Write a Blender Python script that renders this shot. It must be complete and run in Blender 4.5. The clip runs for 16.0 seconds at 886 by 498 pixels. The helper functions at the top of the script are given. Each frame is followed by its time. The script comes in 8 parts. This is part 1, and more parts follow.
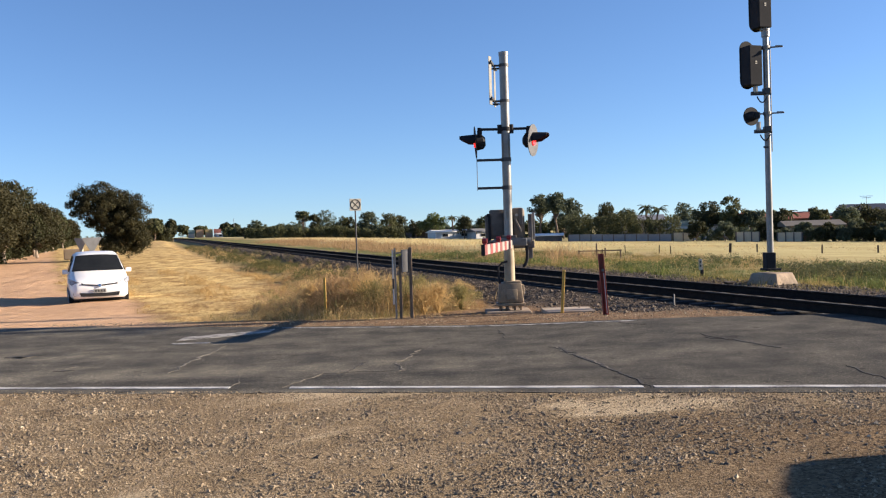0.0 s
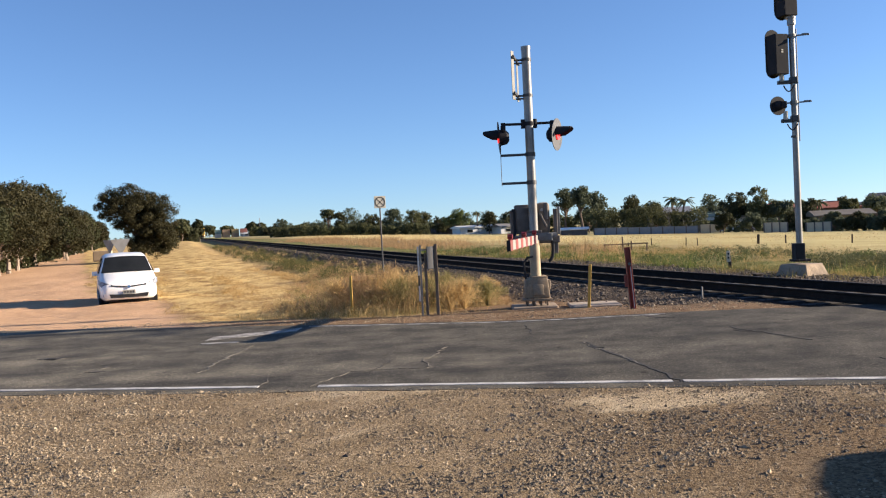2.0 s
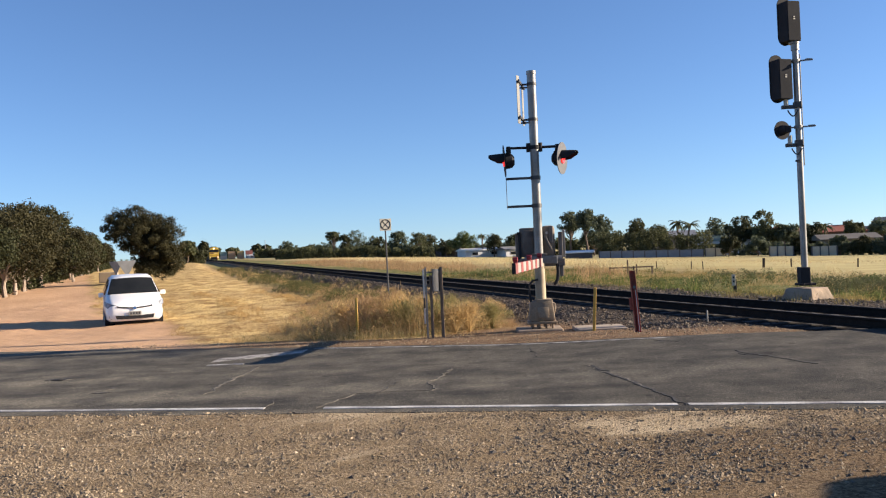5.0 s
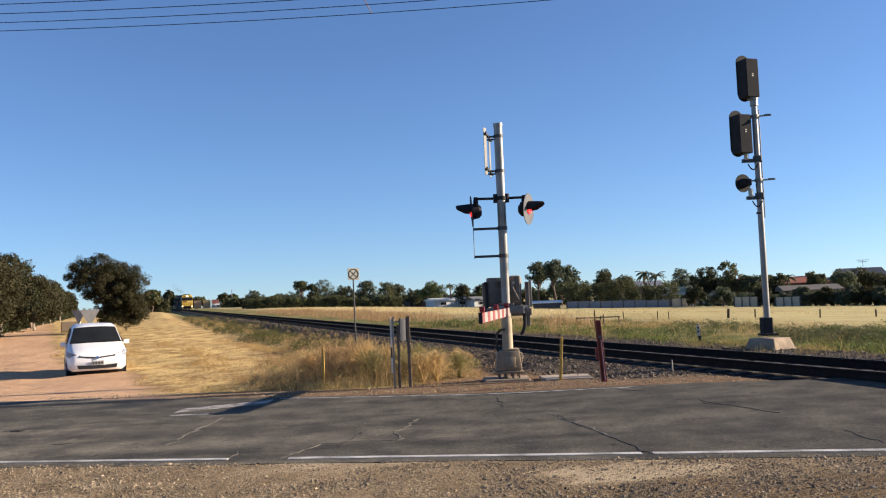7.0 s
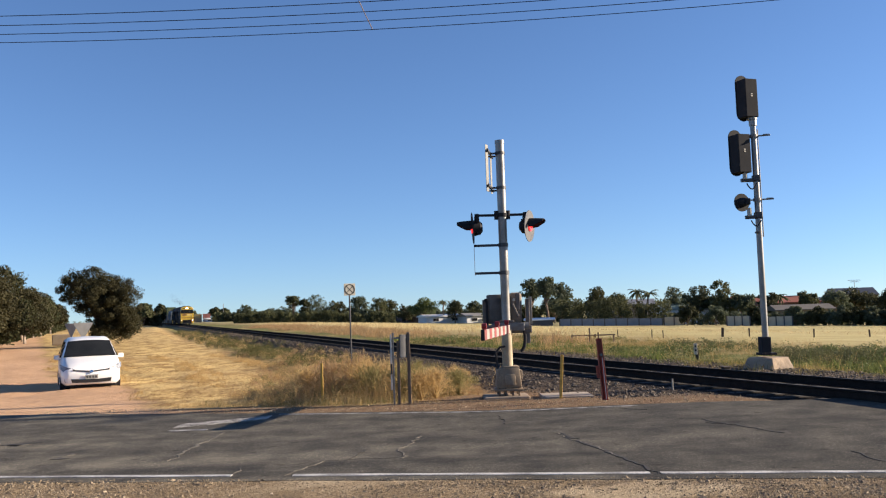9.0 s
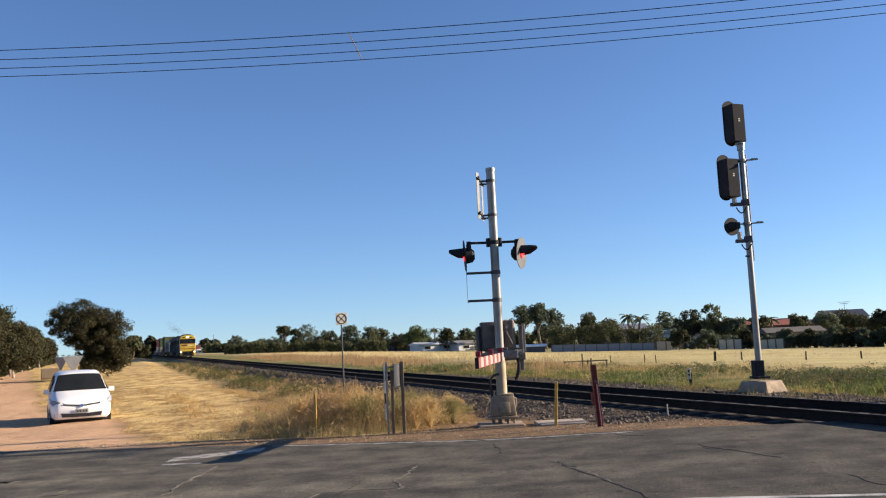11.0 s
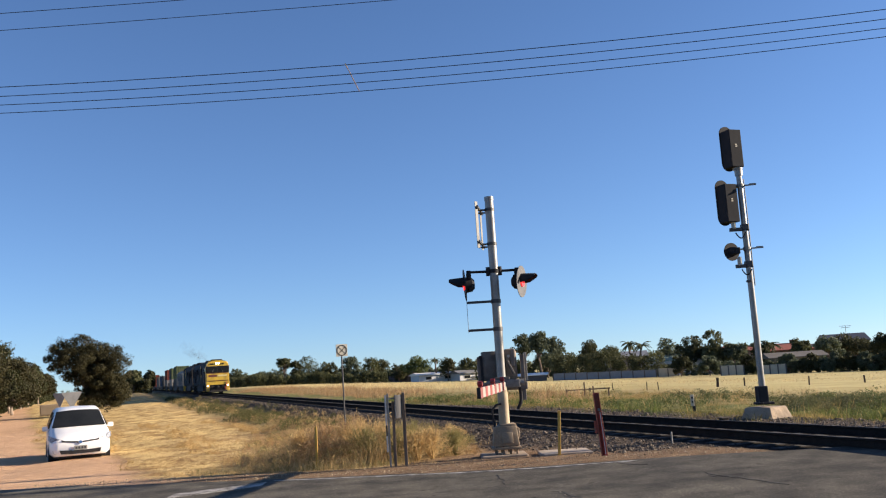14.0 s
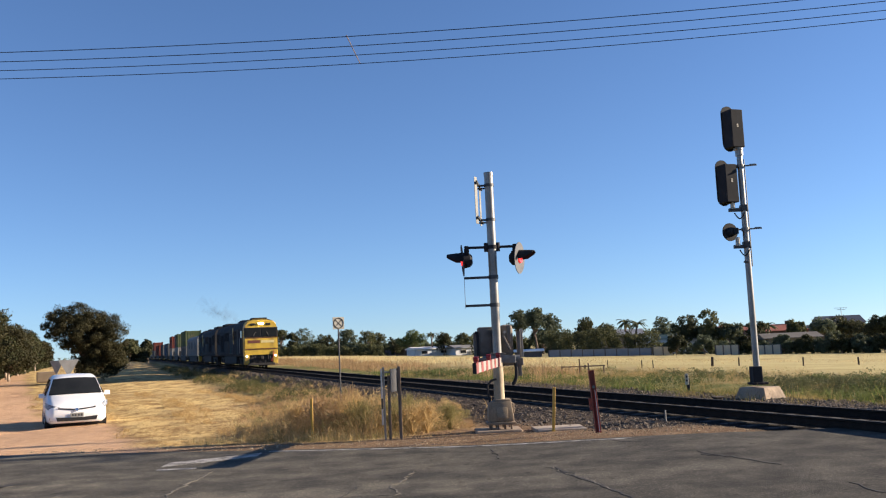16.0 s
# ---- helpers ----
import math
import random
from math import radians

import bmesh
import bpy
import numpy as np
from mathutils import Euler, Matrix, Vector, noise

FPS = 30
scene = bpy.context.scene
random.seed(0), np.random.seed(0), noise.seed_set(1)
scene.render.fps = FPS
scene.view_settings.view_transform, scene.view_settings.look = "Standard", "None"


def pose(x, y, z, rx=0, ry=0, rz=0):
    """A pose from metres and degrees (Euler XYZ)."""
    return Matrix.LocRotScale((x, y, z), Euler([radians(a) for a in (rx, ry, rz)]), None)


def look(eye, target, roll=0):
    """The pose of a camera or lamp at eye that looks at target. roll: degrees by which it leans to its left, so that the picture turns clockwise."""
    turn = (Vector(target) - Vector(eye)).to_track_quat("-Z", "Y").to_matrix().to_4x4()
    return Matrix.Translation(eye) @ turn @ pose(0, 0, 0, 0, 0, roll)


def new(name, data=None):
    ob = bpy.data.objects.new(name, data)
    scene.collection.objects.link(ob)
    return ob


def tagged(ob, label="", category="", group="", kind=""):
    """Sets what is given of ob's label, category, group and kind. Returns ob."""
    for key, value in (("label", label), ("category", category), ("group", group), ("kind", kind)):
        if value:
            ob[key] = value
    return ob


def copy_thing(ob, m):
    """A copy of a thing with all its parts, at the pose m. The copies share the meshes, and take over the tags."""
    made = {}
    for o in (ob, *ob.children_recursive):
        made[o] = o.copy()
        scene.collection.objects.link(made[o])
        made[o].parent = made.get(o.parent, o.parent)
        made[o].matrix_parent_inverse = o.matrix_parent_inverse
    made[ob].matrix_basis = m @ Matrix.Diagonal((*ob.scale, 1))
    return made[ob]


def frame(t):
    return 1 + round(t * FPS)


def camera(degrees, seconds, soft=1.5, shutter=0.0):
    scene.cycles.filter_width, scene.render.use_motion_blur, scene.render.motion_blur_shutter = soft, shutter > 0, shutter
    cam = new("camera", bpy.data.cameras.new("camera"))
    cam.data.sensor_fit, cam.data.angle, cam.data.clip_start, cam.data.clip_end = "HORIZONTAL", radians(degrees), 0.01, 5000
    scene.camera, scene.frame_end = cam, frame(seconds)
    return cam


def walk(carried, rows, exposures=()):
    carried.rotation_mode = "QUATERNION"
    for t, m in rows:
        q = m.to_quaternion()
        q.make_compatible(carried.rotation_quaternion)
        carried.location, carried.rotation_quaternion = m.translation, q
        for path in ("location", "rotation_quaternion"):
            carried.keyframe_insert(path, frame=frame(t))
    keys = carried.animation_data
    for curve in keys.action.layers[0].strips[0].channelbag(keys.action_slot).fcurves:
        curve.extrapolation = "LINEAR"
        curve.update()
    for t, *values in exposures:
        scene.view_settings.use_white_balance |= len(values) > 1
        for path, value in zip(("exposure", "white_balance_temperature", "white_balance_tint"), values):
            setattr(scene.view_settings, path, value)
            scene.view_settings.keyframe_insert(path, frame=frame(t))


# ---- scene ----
# ---- camera and its walk ----
cam = camera(53.30, 16.0, soft=1.15)
PATH = [
    (0.0, 0.105, 0.047, 1.683, 88.749, 1.784, 0.184),
    (0.5, 0.106, 0.059, 1.691, 88.405, 2.589, -0.003),
    (1.0, 0.104, 0.053, 1.691, 88.265, 2.829, 0.333),
    (1.5, 0.098, 0.064, 1.686, 88.073, 2.677, 1.356),
    (2.0, 0.100, 0.061, 1.692, 88.547, 2.754, 1.785),
    (2.5, 0.096, 0.072, 1.686, 88.713, 2.261, 1.699),
    (3.0, 0.082, 0.068, 1.691, 89.277, 2.325, 1.909),
    (3.2, 0.090, 0.070, 1.692, 89.708, 2.600, 2.351),
    (5.3, 0.095, -0.008, 1.694, 90.161, 2.526, 1.977),
    (5.5, 0.090, 0.011, 1.684, 90.305, 2.604, 1.551),
    (6.0, 0.091, 0.002, 1.686, 91.156, 2.050, 0.330),
    (6.5, 0.104, -0.051, 1.699, 92.616, 2.040, -0.529),
    (7.0, 0.117, -0.091, 1.686, 93.174, 2.380, 0.067),
    (7.5, 0.006, -0.101, 1.694, 93.577, 2.057, -0.919),
    (8.0, -0.049, -0.079, 1.690, 93.769, 1.689, -0.973),
    (8.5, -0.056, -0.056, 1.697, 93.783, 1.390, -0.616),
    (9.0, -0.052, -0.054, 1.696, 94.207, 1.864, -0.462),
    (9.5, -0.053, -0.062, 1.696, 94.879, 2.124, -0.402),
    (9.7, -0.047, -0.070, 1.702, 94.744, 2.159, -0.624),
    (11.8, -0.105, -0.013, 1.714, 96.565, 2.878, -0.889),
    (12.0, -0.087, -0.001, 1.716, 96.349, 2.696, -0.461),
    (12.5, -0.090, 0.003, 1.713, 96.377, 2.322, -0.486),
    (13.0, -0.084, 0.019, 1.710, 97.176, 2.696, -0.623),
    (13.5, -0.088, 0.008, 1.710, 97.939, 3.205, -0.707),
    (14.0, -0.092, -0.001, 1.712, 97.899, 3.551, -0.949),
    (14.5, -0.093, 0.004, 1.714, 97.323, 3.515, -1.276),
    (15.0, -0.091, 0.008, 1.713, 96.764, 2.933, -1.923),
    (15.5, -0.098, 0.011, 1.707, 96.609, 2.637, -1.887),
    (16.0, -0.095, 0.016, 1.718, 96.252, 2.517, -1.206),
]
EXPOSURES = [(0.0, 1.36, 6450, 16), (3.2, 1.36, 6450, 16), (7.0, 1.25, 6480, 16), (16.0, 1.27, 6480, 16)]
walk(cam, [(r[0], pose(*r[1:])) for r in PATH], EXPOSURES)

# ---- world, sun and exposure ----
SUN_ELEVATION, SUN_AZIMUTH = radians(18.0), radians(84.5)   # azimuth clockwise from +y
sky_world = bpy.data.worlds.new("sky")
scene.world = sky_world
sky_world.use_nodes = True
wn = sky_world.node_tree.nodes
sky_tex = wn.new("ShaderNodeTexSky")
sky_tex.sky_type = 'NISHITA'
sky_tex.sun_disc = False
sky_tex.sun_elevation = SUN_ELEVATION
sky_tex.sun_rotation = SUN_AZIMUTH
sky_tex.air_density, sky_tex.dust_density, sky_tex.ozone_density = 0.86, 0.12, 5.1
sky_tex.altitude = 10
sky_at, sky_lift = wn.new("ShaderNodeTexCoord"), wn.new("ShaderNodeVectorMath")
sky_lift.operation = 'ADD'
sky_lift.inputs[1].default_value = (0, 0, 0.030)     # the sight line grazes no haze at the horizon
sky_world.node_tree.links.new(sky_at.outputs["Generated"], sky_lift.inputs[0])
sky_world.node_tree.links.new(sky_lift.outputs[0], sky_tex.inputs[0])
sky_world.node_tree.links.new(sky_tex.outputs[0], wn["Background"].inputs[0])
wn["Background"].inputs[1].default_value = 0.071
sun_data = bpy.data.lights.new("sun", 'SUN')
sun_data.energy, sun_data.angle, sun_data.color = 5.0, radians(0.55), (1.0, 0.86, 0.65)
sun = new("sun", sun_data)
sun_dir = Vector((math.sin(SUN_AZIMUTH) * math.cos(SUN_ELEVATION), math.cos(SUN_AZIMUTH) * math.cos(SUN_ELEVATION), math.sin(SUN_ELEVATION)))
sun.matrix_world = look(tuple(sun_dir * 100), (0, 0, 0))


# ---- materials ----
def mat(name, c1, c2=None, scale=4.0, rough=0.8, metal=0.0, bump=0.0, fine=40.0, emit=0.0, glass=False, stretch=(1, 1, 1), vary=0.0, grime=None, spec=0.5, sharp=0.14, thin=0.0):
    """A surface of two colours mixed by noise at two scales, with relief, dirt and per-object variation."""
    m = bpy.data.materials.new(name)
    m.use_nodes = True
    nt = m.node_tree
    n, link = nt.nodes, nt.links.new
    b = n["Principled BSDF"]
    b.inputs["Roughness"].default_value, b.inputs["Metallic"].default_value = rough, metal
    b.inputs["Specular IOR Level"].default_value = spec
    if glass:
        b.inputs["Base Color"].default_value = (*c1, 1)
        b.inputs["Transmission Weight"].default_value = 1.0
        return m
    c2 = c2 or tuple(v * 0.8 for v in c1)
    tc, mp = n.new("ShaderNodeTexCoord"), n.new("ShaderNodeMapping")
    mp.inputs["Scale"].default_value = stretch
    link(tc.outputs["Object"], mp.inputs["Vector"])
    big, small = n.new("ShaderNodeTexNoise"), n.new("ShaderNodeTexNoise")
    big.inputs["Scale"].default_value, small.inputs["Scale"].default_value = scale, fine
    big.inputs["Detail"].default_value, small.inputs["Detail"].default_value = 6, 3
    link(mp.outputs[0], big.inputs["Vector"])
    link(mp.outputs[0], small.inputs["Vector"])
    mixf = n.new("ShaderNodeMath")
    mixf.operation = 'MULTIPLY_ADD'
    mixf.inputs[1].default_value = 0.45
    link(small.outputs[0], mixf.inputs[0])
    half = n.new("ShaderNodeMath")
    half.operation = 'MULTIPLY'
    half.inputs[1].default_value = 0.55
    link(big.outputs[0], half.inputs[0])
    link(half.outputs[0], mixf.inputs[2])
    ramp = n.new("ShaderNodeValToRGB")
    ramp.color_ramp.elements[0].position, ramp.color_ramp.elements[1].position = 0.5 - sharp, 0.5 + sharp
    ramp.color_ramp.elements[0].color, ramp.color_ramp.elements[1].color = (*c2, 1), (*c1, 1)
    link(mixf.outputs[0], ramp.inputs[0])
    col = ramp.outputs[0]
    if grime:
        gn = n.new("ShaderNodeTexNoise")
        gn.inputs["Scale"].default_value, gn.inputs["Detail"].default_value = scale * 0.6, 8
        link(mp.outputs[0], gn.inputs["Vector"])
        gr = n.new("ShaderNodeValToRGB")
        gr.color_ramp.elements[0].position, gr.color_ramp.elements[1].position = 0.5, 0.68
        link(gn.outputs[0], gr.inputs[0])
        gm = n.new("ShaderNodeMix")
        gm.data_type = 'RGBA'
        gm.inputs[7].default_value = (*grime, 1)
        link(gr.outputs[0], gm.inputs[0])
        link(col, gm.inputs[6])
        col = gm.outputs[2]
    if vary:
        oi, geo, hs = n.new("ShaderNodeObjectInfo"), n.new("ShaderNodeNewGeometry"), n.new("ShaderNodeHueSaturation")
        add = n.new("ShaderNodeMath")
        link(oi.outputs["Random"], add.inputs[0])
        link(geo.outputs["Random Per Island"], add.inputs[1])
        mr = n.new("ShaderNodeMapRange")
        mr.inputs[2].default_value, mr.inputs[3].default_value, mr.inputs[4].default_value = 2.0, 1 - vary, 1 + vary
        link(add.outputs[0], mr.inputs[0])
        link(mr.outputs[0], hs.inputs["Value"])
        link(col, hs.inputs["Color"])
        col = hs.outputs[0]
    link(col, b.inputs["Base Color"])
    if bump:
        bp = n.new("ShaderNodeBump")
        bp.inputs["Strength"].default_value, bp.inputs["Distance"].default_value = bump, 0.02
        link(mixf.outputs[0], bp.inputs["Height"])
        link(bp.outputs[0], b.inputs["Normal"])
    if emit:
        b.inputs["Emission Color"].default_value = (*c1, 1)
        b.inputs["Emission Strength"].default_value = emit
    if thin:
        # thin blades and leaves let light through
        tr, mx = n.new("ShaderNodeBsdfTranslucent"), n.new("ShaderNodeMixShader")
        mx.inputs[0].default_value = thin
        link(col, tr.inputs["Color"])
        link(b.outputs[0], mx.inputs[1])
        link(tr.outputs[0], mx.inputs[2])
        link(mx.outputs[0], n["Material Output"].inputs["Surface"])
    return m


def leaf_mat(name, c1, c2, scale=0.6):
    m = mat(name, c1, c2, scale=scale, fine=3.0, rough=0.7, vary=0.22, spec=0.15, thin=0.33)
    return m


def zoned_ground():
    """Soil with zones of pale dirt, gravel, straw, short green growth and pale field, given by the mesh's attributes."""
    m = bpy.data.materials.new("dry_ground")
    m.use_nodes = True
    nt = m.node_tree
    n, link = nt.nodes, nt.links.new
    b = n["Principled BSDF"]
    b.inputs["Roughness"].default_value = 0.95
    b.inputs["Specular IOR Level"].default_value = 0.063
    tc = n.new("ShaderNodeTexCoord")

    def tex(scale, detail=6, stretch=None):
        t = n.new("ShaderNodeTexNoise")
        t.inputs["Scale"].default_value, t.inputs["Detail"].default_value = scale, detail
        if stretch:
            mp = n.new("ShaderNodeMapping")
            mp.inputs["Scale"].default_value = stretch
            link(tc.outputs["Object"], mp.inputs["Vector"])
            link(mp.outputs[0], t.inputs["Vector"])
        else:
            link(tc.outputs["Object"], t.inputs["Vector"])
        return t.outputs[0]

    def ramp(fac, stops):
        r = n.new("ShaderNodeValToRGB")
        e = r.color_ramp.elements
        for k, (p, c) in enumerate(stops):
            el = e[k] if k < 2 else e.new(p)
            el.position, el.color = p, (*c, 1)
        link(fac, r.inputs[0])
        return r.outputs[0]

    def mixc(fac, a, bb):
        x = n.new("ShaderNodeMix")
        x.data_type = 'RGBA'
        link(fac, x.inputs[0])
        link(a, x.inputs[6])
        link(bb, x.inputs[7])
        return x.outputs[2]

    def zone(name):
        a = n.new("ShaderNodeAttribute")
        a.attribute_name = name
        return a.outputs["Fac"]

    def two(a, bb, wa):
        x = n.new("ShaderNodeMath")
        x.operation = 'MULTIPLY_ADD'
        x.inputs[1].default_value = wa
        y = n.new("ShaderNodeMath")
        y.operation = 'MULTIPLY'
        y.inputs[1].default_value = 1 - wa
        link(bb, y.inputs[0])
        link(a, x.inputs[0])
        link(y.outputs[0], x.inputs[2])
        return x.outputs[0]

    def cells(scale):
        v = n.new("ShaderNodeTexVoronoi")
        v.inputs["Scale"].default_value = scale
        link(tc.outputs["Object"], v.inputs["Vector"])
        sp = n.new("ShaderNodeSeparateColor")
        link(v.outputs["Color"], sp.inputs[0])
        return sp.outputs[0]

    mid, fine, broad, grit = tex(1.1, 8), tex(26, 4), tex(0.18, 5), tex(90, 2)
    peb, peb2 = cells(48.0), cells(105.0)
    soil = ramp(two(mid, peb, 0.5), [(0.28, SOIL_DARK), (0.72, SOIL_LIGHT)])
    dirt = ramp(two(broad, tex(5, 6), 0.5), [(0.35, DIRT_DARK), (0.65, DIRT_LIGHT)])
    gravel = mixc(ramp(tex(2.2, 8), [(0.42, (0, 0, 0)), (0.62, (1, 1, 1))]), ramp(two(peb, peb2, 0.5), [(0.10, GRAVEL_DARK), (0.55, GRAVEL_MID), (0.92, GRAVEL_LIGHT)]), ramp(two(mid, peb2, 0.55), [(0.34, GRAVEL_DARK), (0.64, GRAVEL_MID)]))
    straw = ramp(two(tex(0.9, 9, (1.3, 0.6, 1)), tex(6, 8, (1.4, 0.6, 1)), 0.6), [(0.41, STRAW_DARK), (0.56, STRAW_LIGHT)])
    green = ramp(two(mid, fine, 0.5), [(0.36, GREEN_DARK), (0.64, GREEN_LIGHT)])
    sand = ramp(two(mid, peb2, 0.6), [(0.34, SAND_DARK), (0.64, SAND_LIGHT)])
    field = ramp(two(tex(0.05, 6), tex(0.5, 6, (0.35, 2.0, 1)), 0.5), [(0.36, FIELD_DARK), (0.62, FIELD_LIGHT)])
    bed = ramp(two(cells(19.0), fine, 0.6), [(0.25, (0.032, 0.025, 0.020)), (0.75, (0.14, 0.110, 0.083))])
    # near-black: oil stain between the rails, painted rail shade just outside them
    oil_shade = ramp(two(peb, fine, 0.5), [(0.3, (0.014, 0.012, 0.011)), (0.75, (0.028, 0.024, 0.020))])
    brown = ramp(two(mid, peb, 0.45), [(0.30, (0.080, 0.053, 0.030)), (0.70, (0.215, 0.152, 0.088))])
    # tyre-swept drifts run slantwise from the shoulder onto the road
    slant, drift = n.new("ShaderNodeMapping"), n.new("ShaderNodeTexNoise")
    slant.vector_type = 'TEXTURE'
    slant.inputs["Rotation"].default_value = (0, 0, radians(40))
    slant.inputs["Scale"].default_value = (2.6, 0.55, 1)
    drift.inputs["Scale"].default_value, drift.inputs["Detail"].default_value = 1.15, 9
    link(tc.outputs["Object"], slant.inputs["Vector"])
    link(slant.outputs[0], drift.inputs["Vector"])
    swept = n.new("ShaderNodeMath")
    swept.operation = 'MULTIPLY_ADD'
    swept.inputs[1].default_value = 1.5
    link(drift.outputs[0], swept.inputs[0])
    link(zone("sand"), swept.inputs[2])
    half = n.new("ShaderNodeMapRange")
    half.inputs[1].default_value, half.inputs[2].default_value = 0.96, 1.32
    link(swept.outputs[0], half.inputs[0])
    c = soil
    for z, layer in (("gravel", gravel), ("brown", brown), ("sand", sand), ("dirt", dirt), ("straw", straw), ("green", green), ("field", field), ("bed", bed), ("oil_shade", oil_shade)):
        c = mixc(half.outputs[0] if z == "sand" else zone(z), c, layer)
    link(c, b.inputs["Base Color"])
    bp = n.new("ShaderNodeBump")
    bp.inputs["Strength"].default_value, bp.inputs["Distance"].default_value = 0.9, 0.03
    stony = n.new("ShaderNodeMath")
    stony.operation = 'MULTIPLY_ADD'
    stony.inputs[1].default_value = -0.9
    link(two(tex(70, 3), tex(150, 2), 0.6), stony.inputs[0])
    link(two(fine, grit, 0.6), stony.inputs[2])
    link(stony.outputs[0], bp.inputs["Height"])
    link(bp.outputs[0], b.inputs["Normal"])
    return m


SOIL_DARK, SOIL_LIGHT = (0.135, 0.085, 0.05), (0.27, 0.18, 0.108)
DIRT_DARK, DIRT_LIGHT = (0.46, 0.285, 0.165), (0.60, 0.39, 0.24)
GRAVEL_DARK, GRAVEL_MID, GRAVEL_LIGHT = (0.128, 0.094, 0.056), (0.29, 0.216, 0.128), (0.50, 0.40, 0.27)
SAND_DARK, SAND_LIGHT = (0.29, 0.22, 0.132), (0.48, 0.385, 0.255)
STRAW_DARK, STRAW_LIGHT = (0.27, 0.165, 0.065), (0.66, 0.485, 0.21)
GREEN_DARK, GREEN_LIGHT = (0.075, 0.092, 0.030), (0.25, 0.235, 0.090)
FIELD_DARK, FIELD_LIGHT = (0.345, 0.285, 0.125), (0.495, 0.425, 0.215)

M_GROUND = zoned_ground()


def asphalt():
    """Old chip seal: single stones of differing grey in dark bitumen, dusty and polished patches, faint bands along the wheel tracks."""
    m = bpy.data.materials.new("worn_asphalt")
    m.use_nodes = True
    n, link = m.node_tree.nodes, m.node_tree.links.new
    b = n["Principled BSDF"]
    b.inputs["Roughness"].default_value, b.inputs["Specular IOR Level"].default_value = 0.95, 0.15
    tc = n.new("ShaderNodeTexCoord")

    def ramp(fac, stops):
        r = n.new("ShaderNodeValToRGB")
        e = r.color_ramp.elements
        for k, (p, c) in enumerate(stops):
            el = e[k] if k < 2 else e.new(p)
            el.position, el.color = p, (*c, 1)
        link(fac, r.inputs[0])
        return r.outputs[0]

    def noise(scale, detail, stretch=None):
        t = n.new("ShaderNodeTexNoise")
        t.inputs["Scale"].default_value, t.inputs["Detail"].default_value = scale, detail
        src = tc.outputs["Object"]
        if stretch:
            mp = n.new("ShaderNodeMapping")
            mp.inputs["Rotation"].default_value = (0, 0, math.atan(0.155))
            mp.inputs["Scale"].default_value = stretch
            link(src, mp.inputs["Vector"])
            src = mp.outputs[0]
        link(src, t.inputs["Vector"])
        return t.outputs[0]

    def mixc(fac, a, bb, mode='MIX'):
        x = n.new("ShaderNodeMix")
        x.data_type, x.blend_type = 'RGBA', mode
        if isinstance(fac, float):
            x.inputs[0].default_value = fac
        else:
            link(fac, x.inputs[0])
        link(a, x.inputs[6])
        link(bb, x.inputs[7])
        return x.outputs[2]

    v = n.new("ShaderNodeTexVoronoi")
    v.inputs["Scale"].default_value = 80.0
    link(tc.outputs["Object"], v.inputs["Vector"])
    sp = n.new("ShaderNodeSeparateColor")
    link(v.outputs["Color"], sp.inputs[0])
    chips = ramp(sp.outputs[0], [(0.0, (0.056, 0.055, 0.050)), (0.55, (0.073, 0.071, 0.063)), (0.86, (0.092, 0.088, 0.077)), (1.0, (0.18, 0.17, 0.145))])
    patch_c = ramp(noise(1.6, 9), [(0.36, (0.62, 0.62, 0.64)), (0.64, (1.30, 1.27, 1.22))])
    bands = ramp(noise(0.9, 5, (0.07, 1.0, 1)), [(0.36, (0.66, 0.66, 0.67)), (0.62, (1.32, 1.29, 1.24))])
    spots = ramp(noise(5.5, 6), [(0.62, (1, 1, 1)), (0.72, (0.45, 0.44, 0.43))])
    c = mixc(1.0, mixc(1.0, mixc(1.0, chips, patch_c, 'MULTIPLY'), bands, 'MULTIPLY'), spots, 'MULTIPLY')
    # dust carried on by cars from the dirt road fades out along the lane
    xyz, mr = n.new("ShaderNodeSeparateXYZ"), n.new("ShaderNodeMapRange")
    link(tc.outputs["Object"], xyz.inputs[0])
    mr.inputs[1].default_value, mr.inputs[2].default_value = -9.0, 5.0
    link(xyz.outputs[0], mr.inputs[0])
    c = mixc(1.0, c, ramp(mr.outputs[0], [(0.0, (1.62, 1.56, 1.44)), (1.0, (0.76, 0.75, 0.73))]), 'MULTIPLY')
    link(c, b.inputs["Base Color"])
    bp = n.new("ShaderNodeBump")
    bp.inputs["Strength"].default_value, bp.inputs["Distance"].default_value = 0.4, 0.010
    bp.invert = True
    link(v.outputs["Distance"], bp.inputs["Height"])
    link(bp.outputs[0], b.inputs["Normal"])
    return m


M_ASPHALT = asphalt()
M_PAINT = mat("worn_white_road_paint", (0.58, 0.56, 0.52), (0.20, 0.19, 0.175), scale=3, fine=55, rough=0.7, sharp=0.1)
M_PAINT_FADED = mat("nearly_worn_off_paint", (0.40, 0.38, 0.35), (0.07, 0.065, 0.058), scale=5, fine=45, rough=0.9, sharp=0.08)
M_CRACK = mat("tar_filled_crack", (0.012, 0.011, 0.011), (0.03, 0.028, 0.025), scale=4, rough=0.9)
M_CRACK_PALE = mat("dusty_crack", (0.19, 0.168, 0.13), (0.06, 0.052, 0.045), scale=5, fine=25, rough=0.95, sharp=0.08)
M_CRACK_DUSTY = mat("dust_filled_crack", (0.17, 0.15, 0.12), (0.07, 0.064, 0.055), scale=4, fine=20, rough=0.95, sharp=0.1)
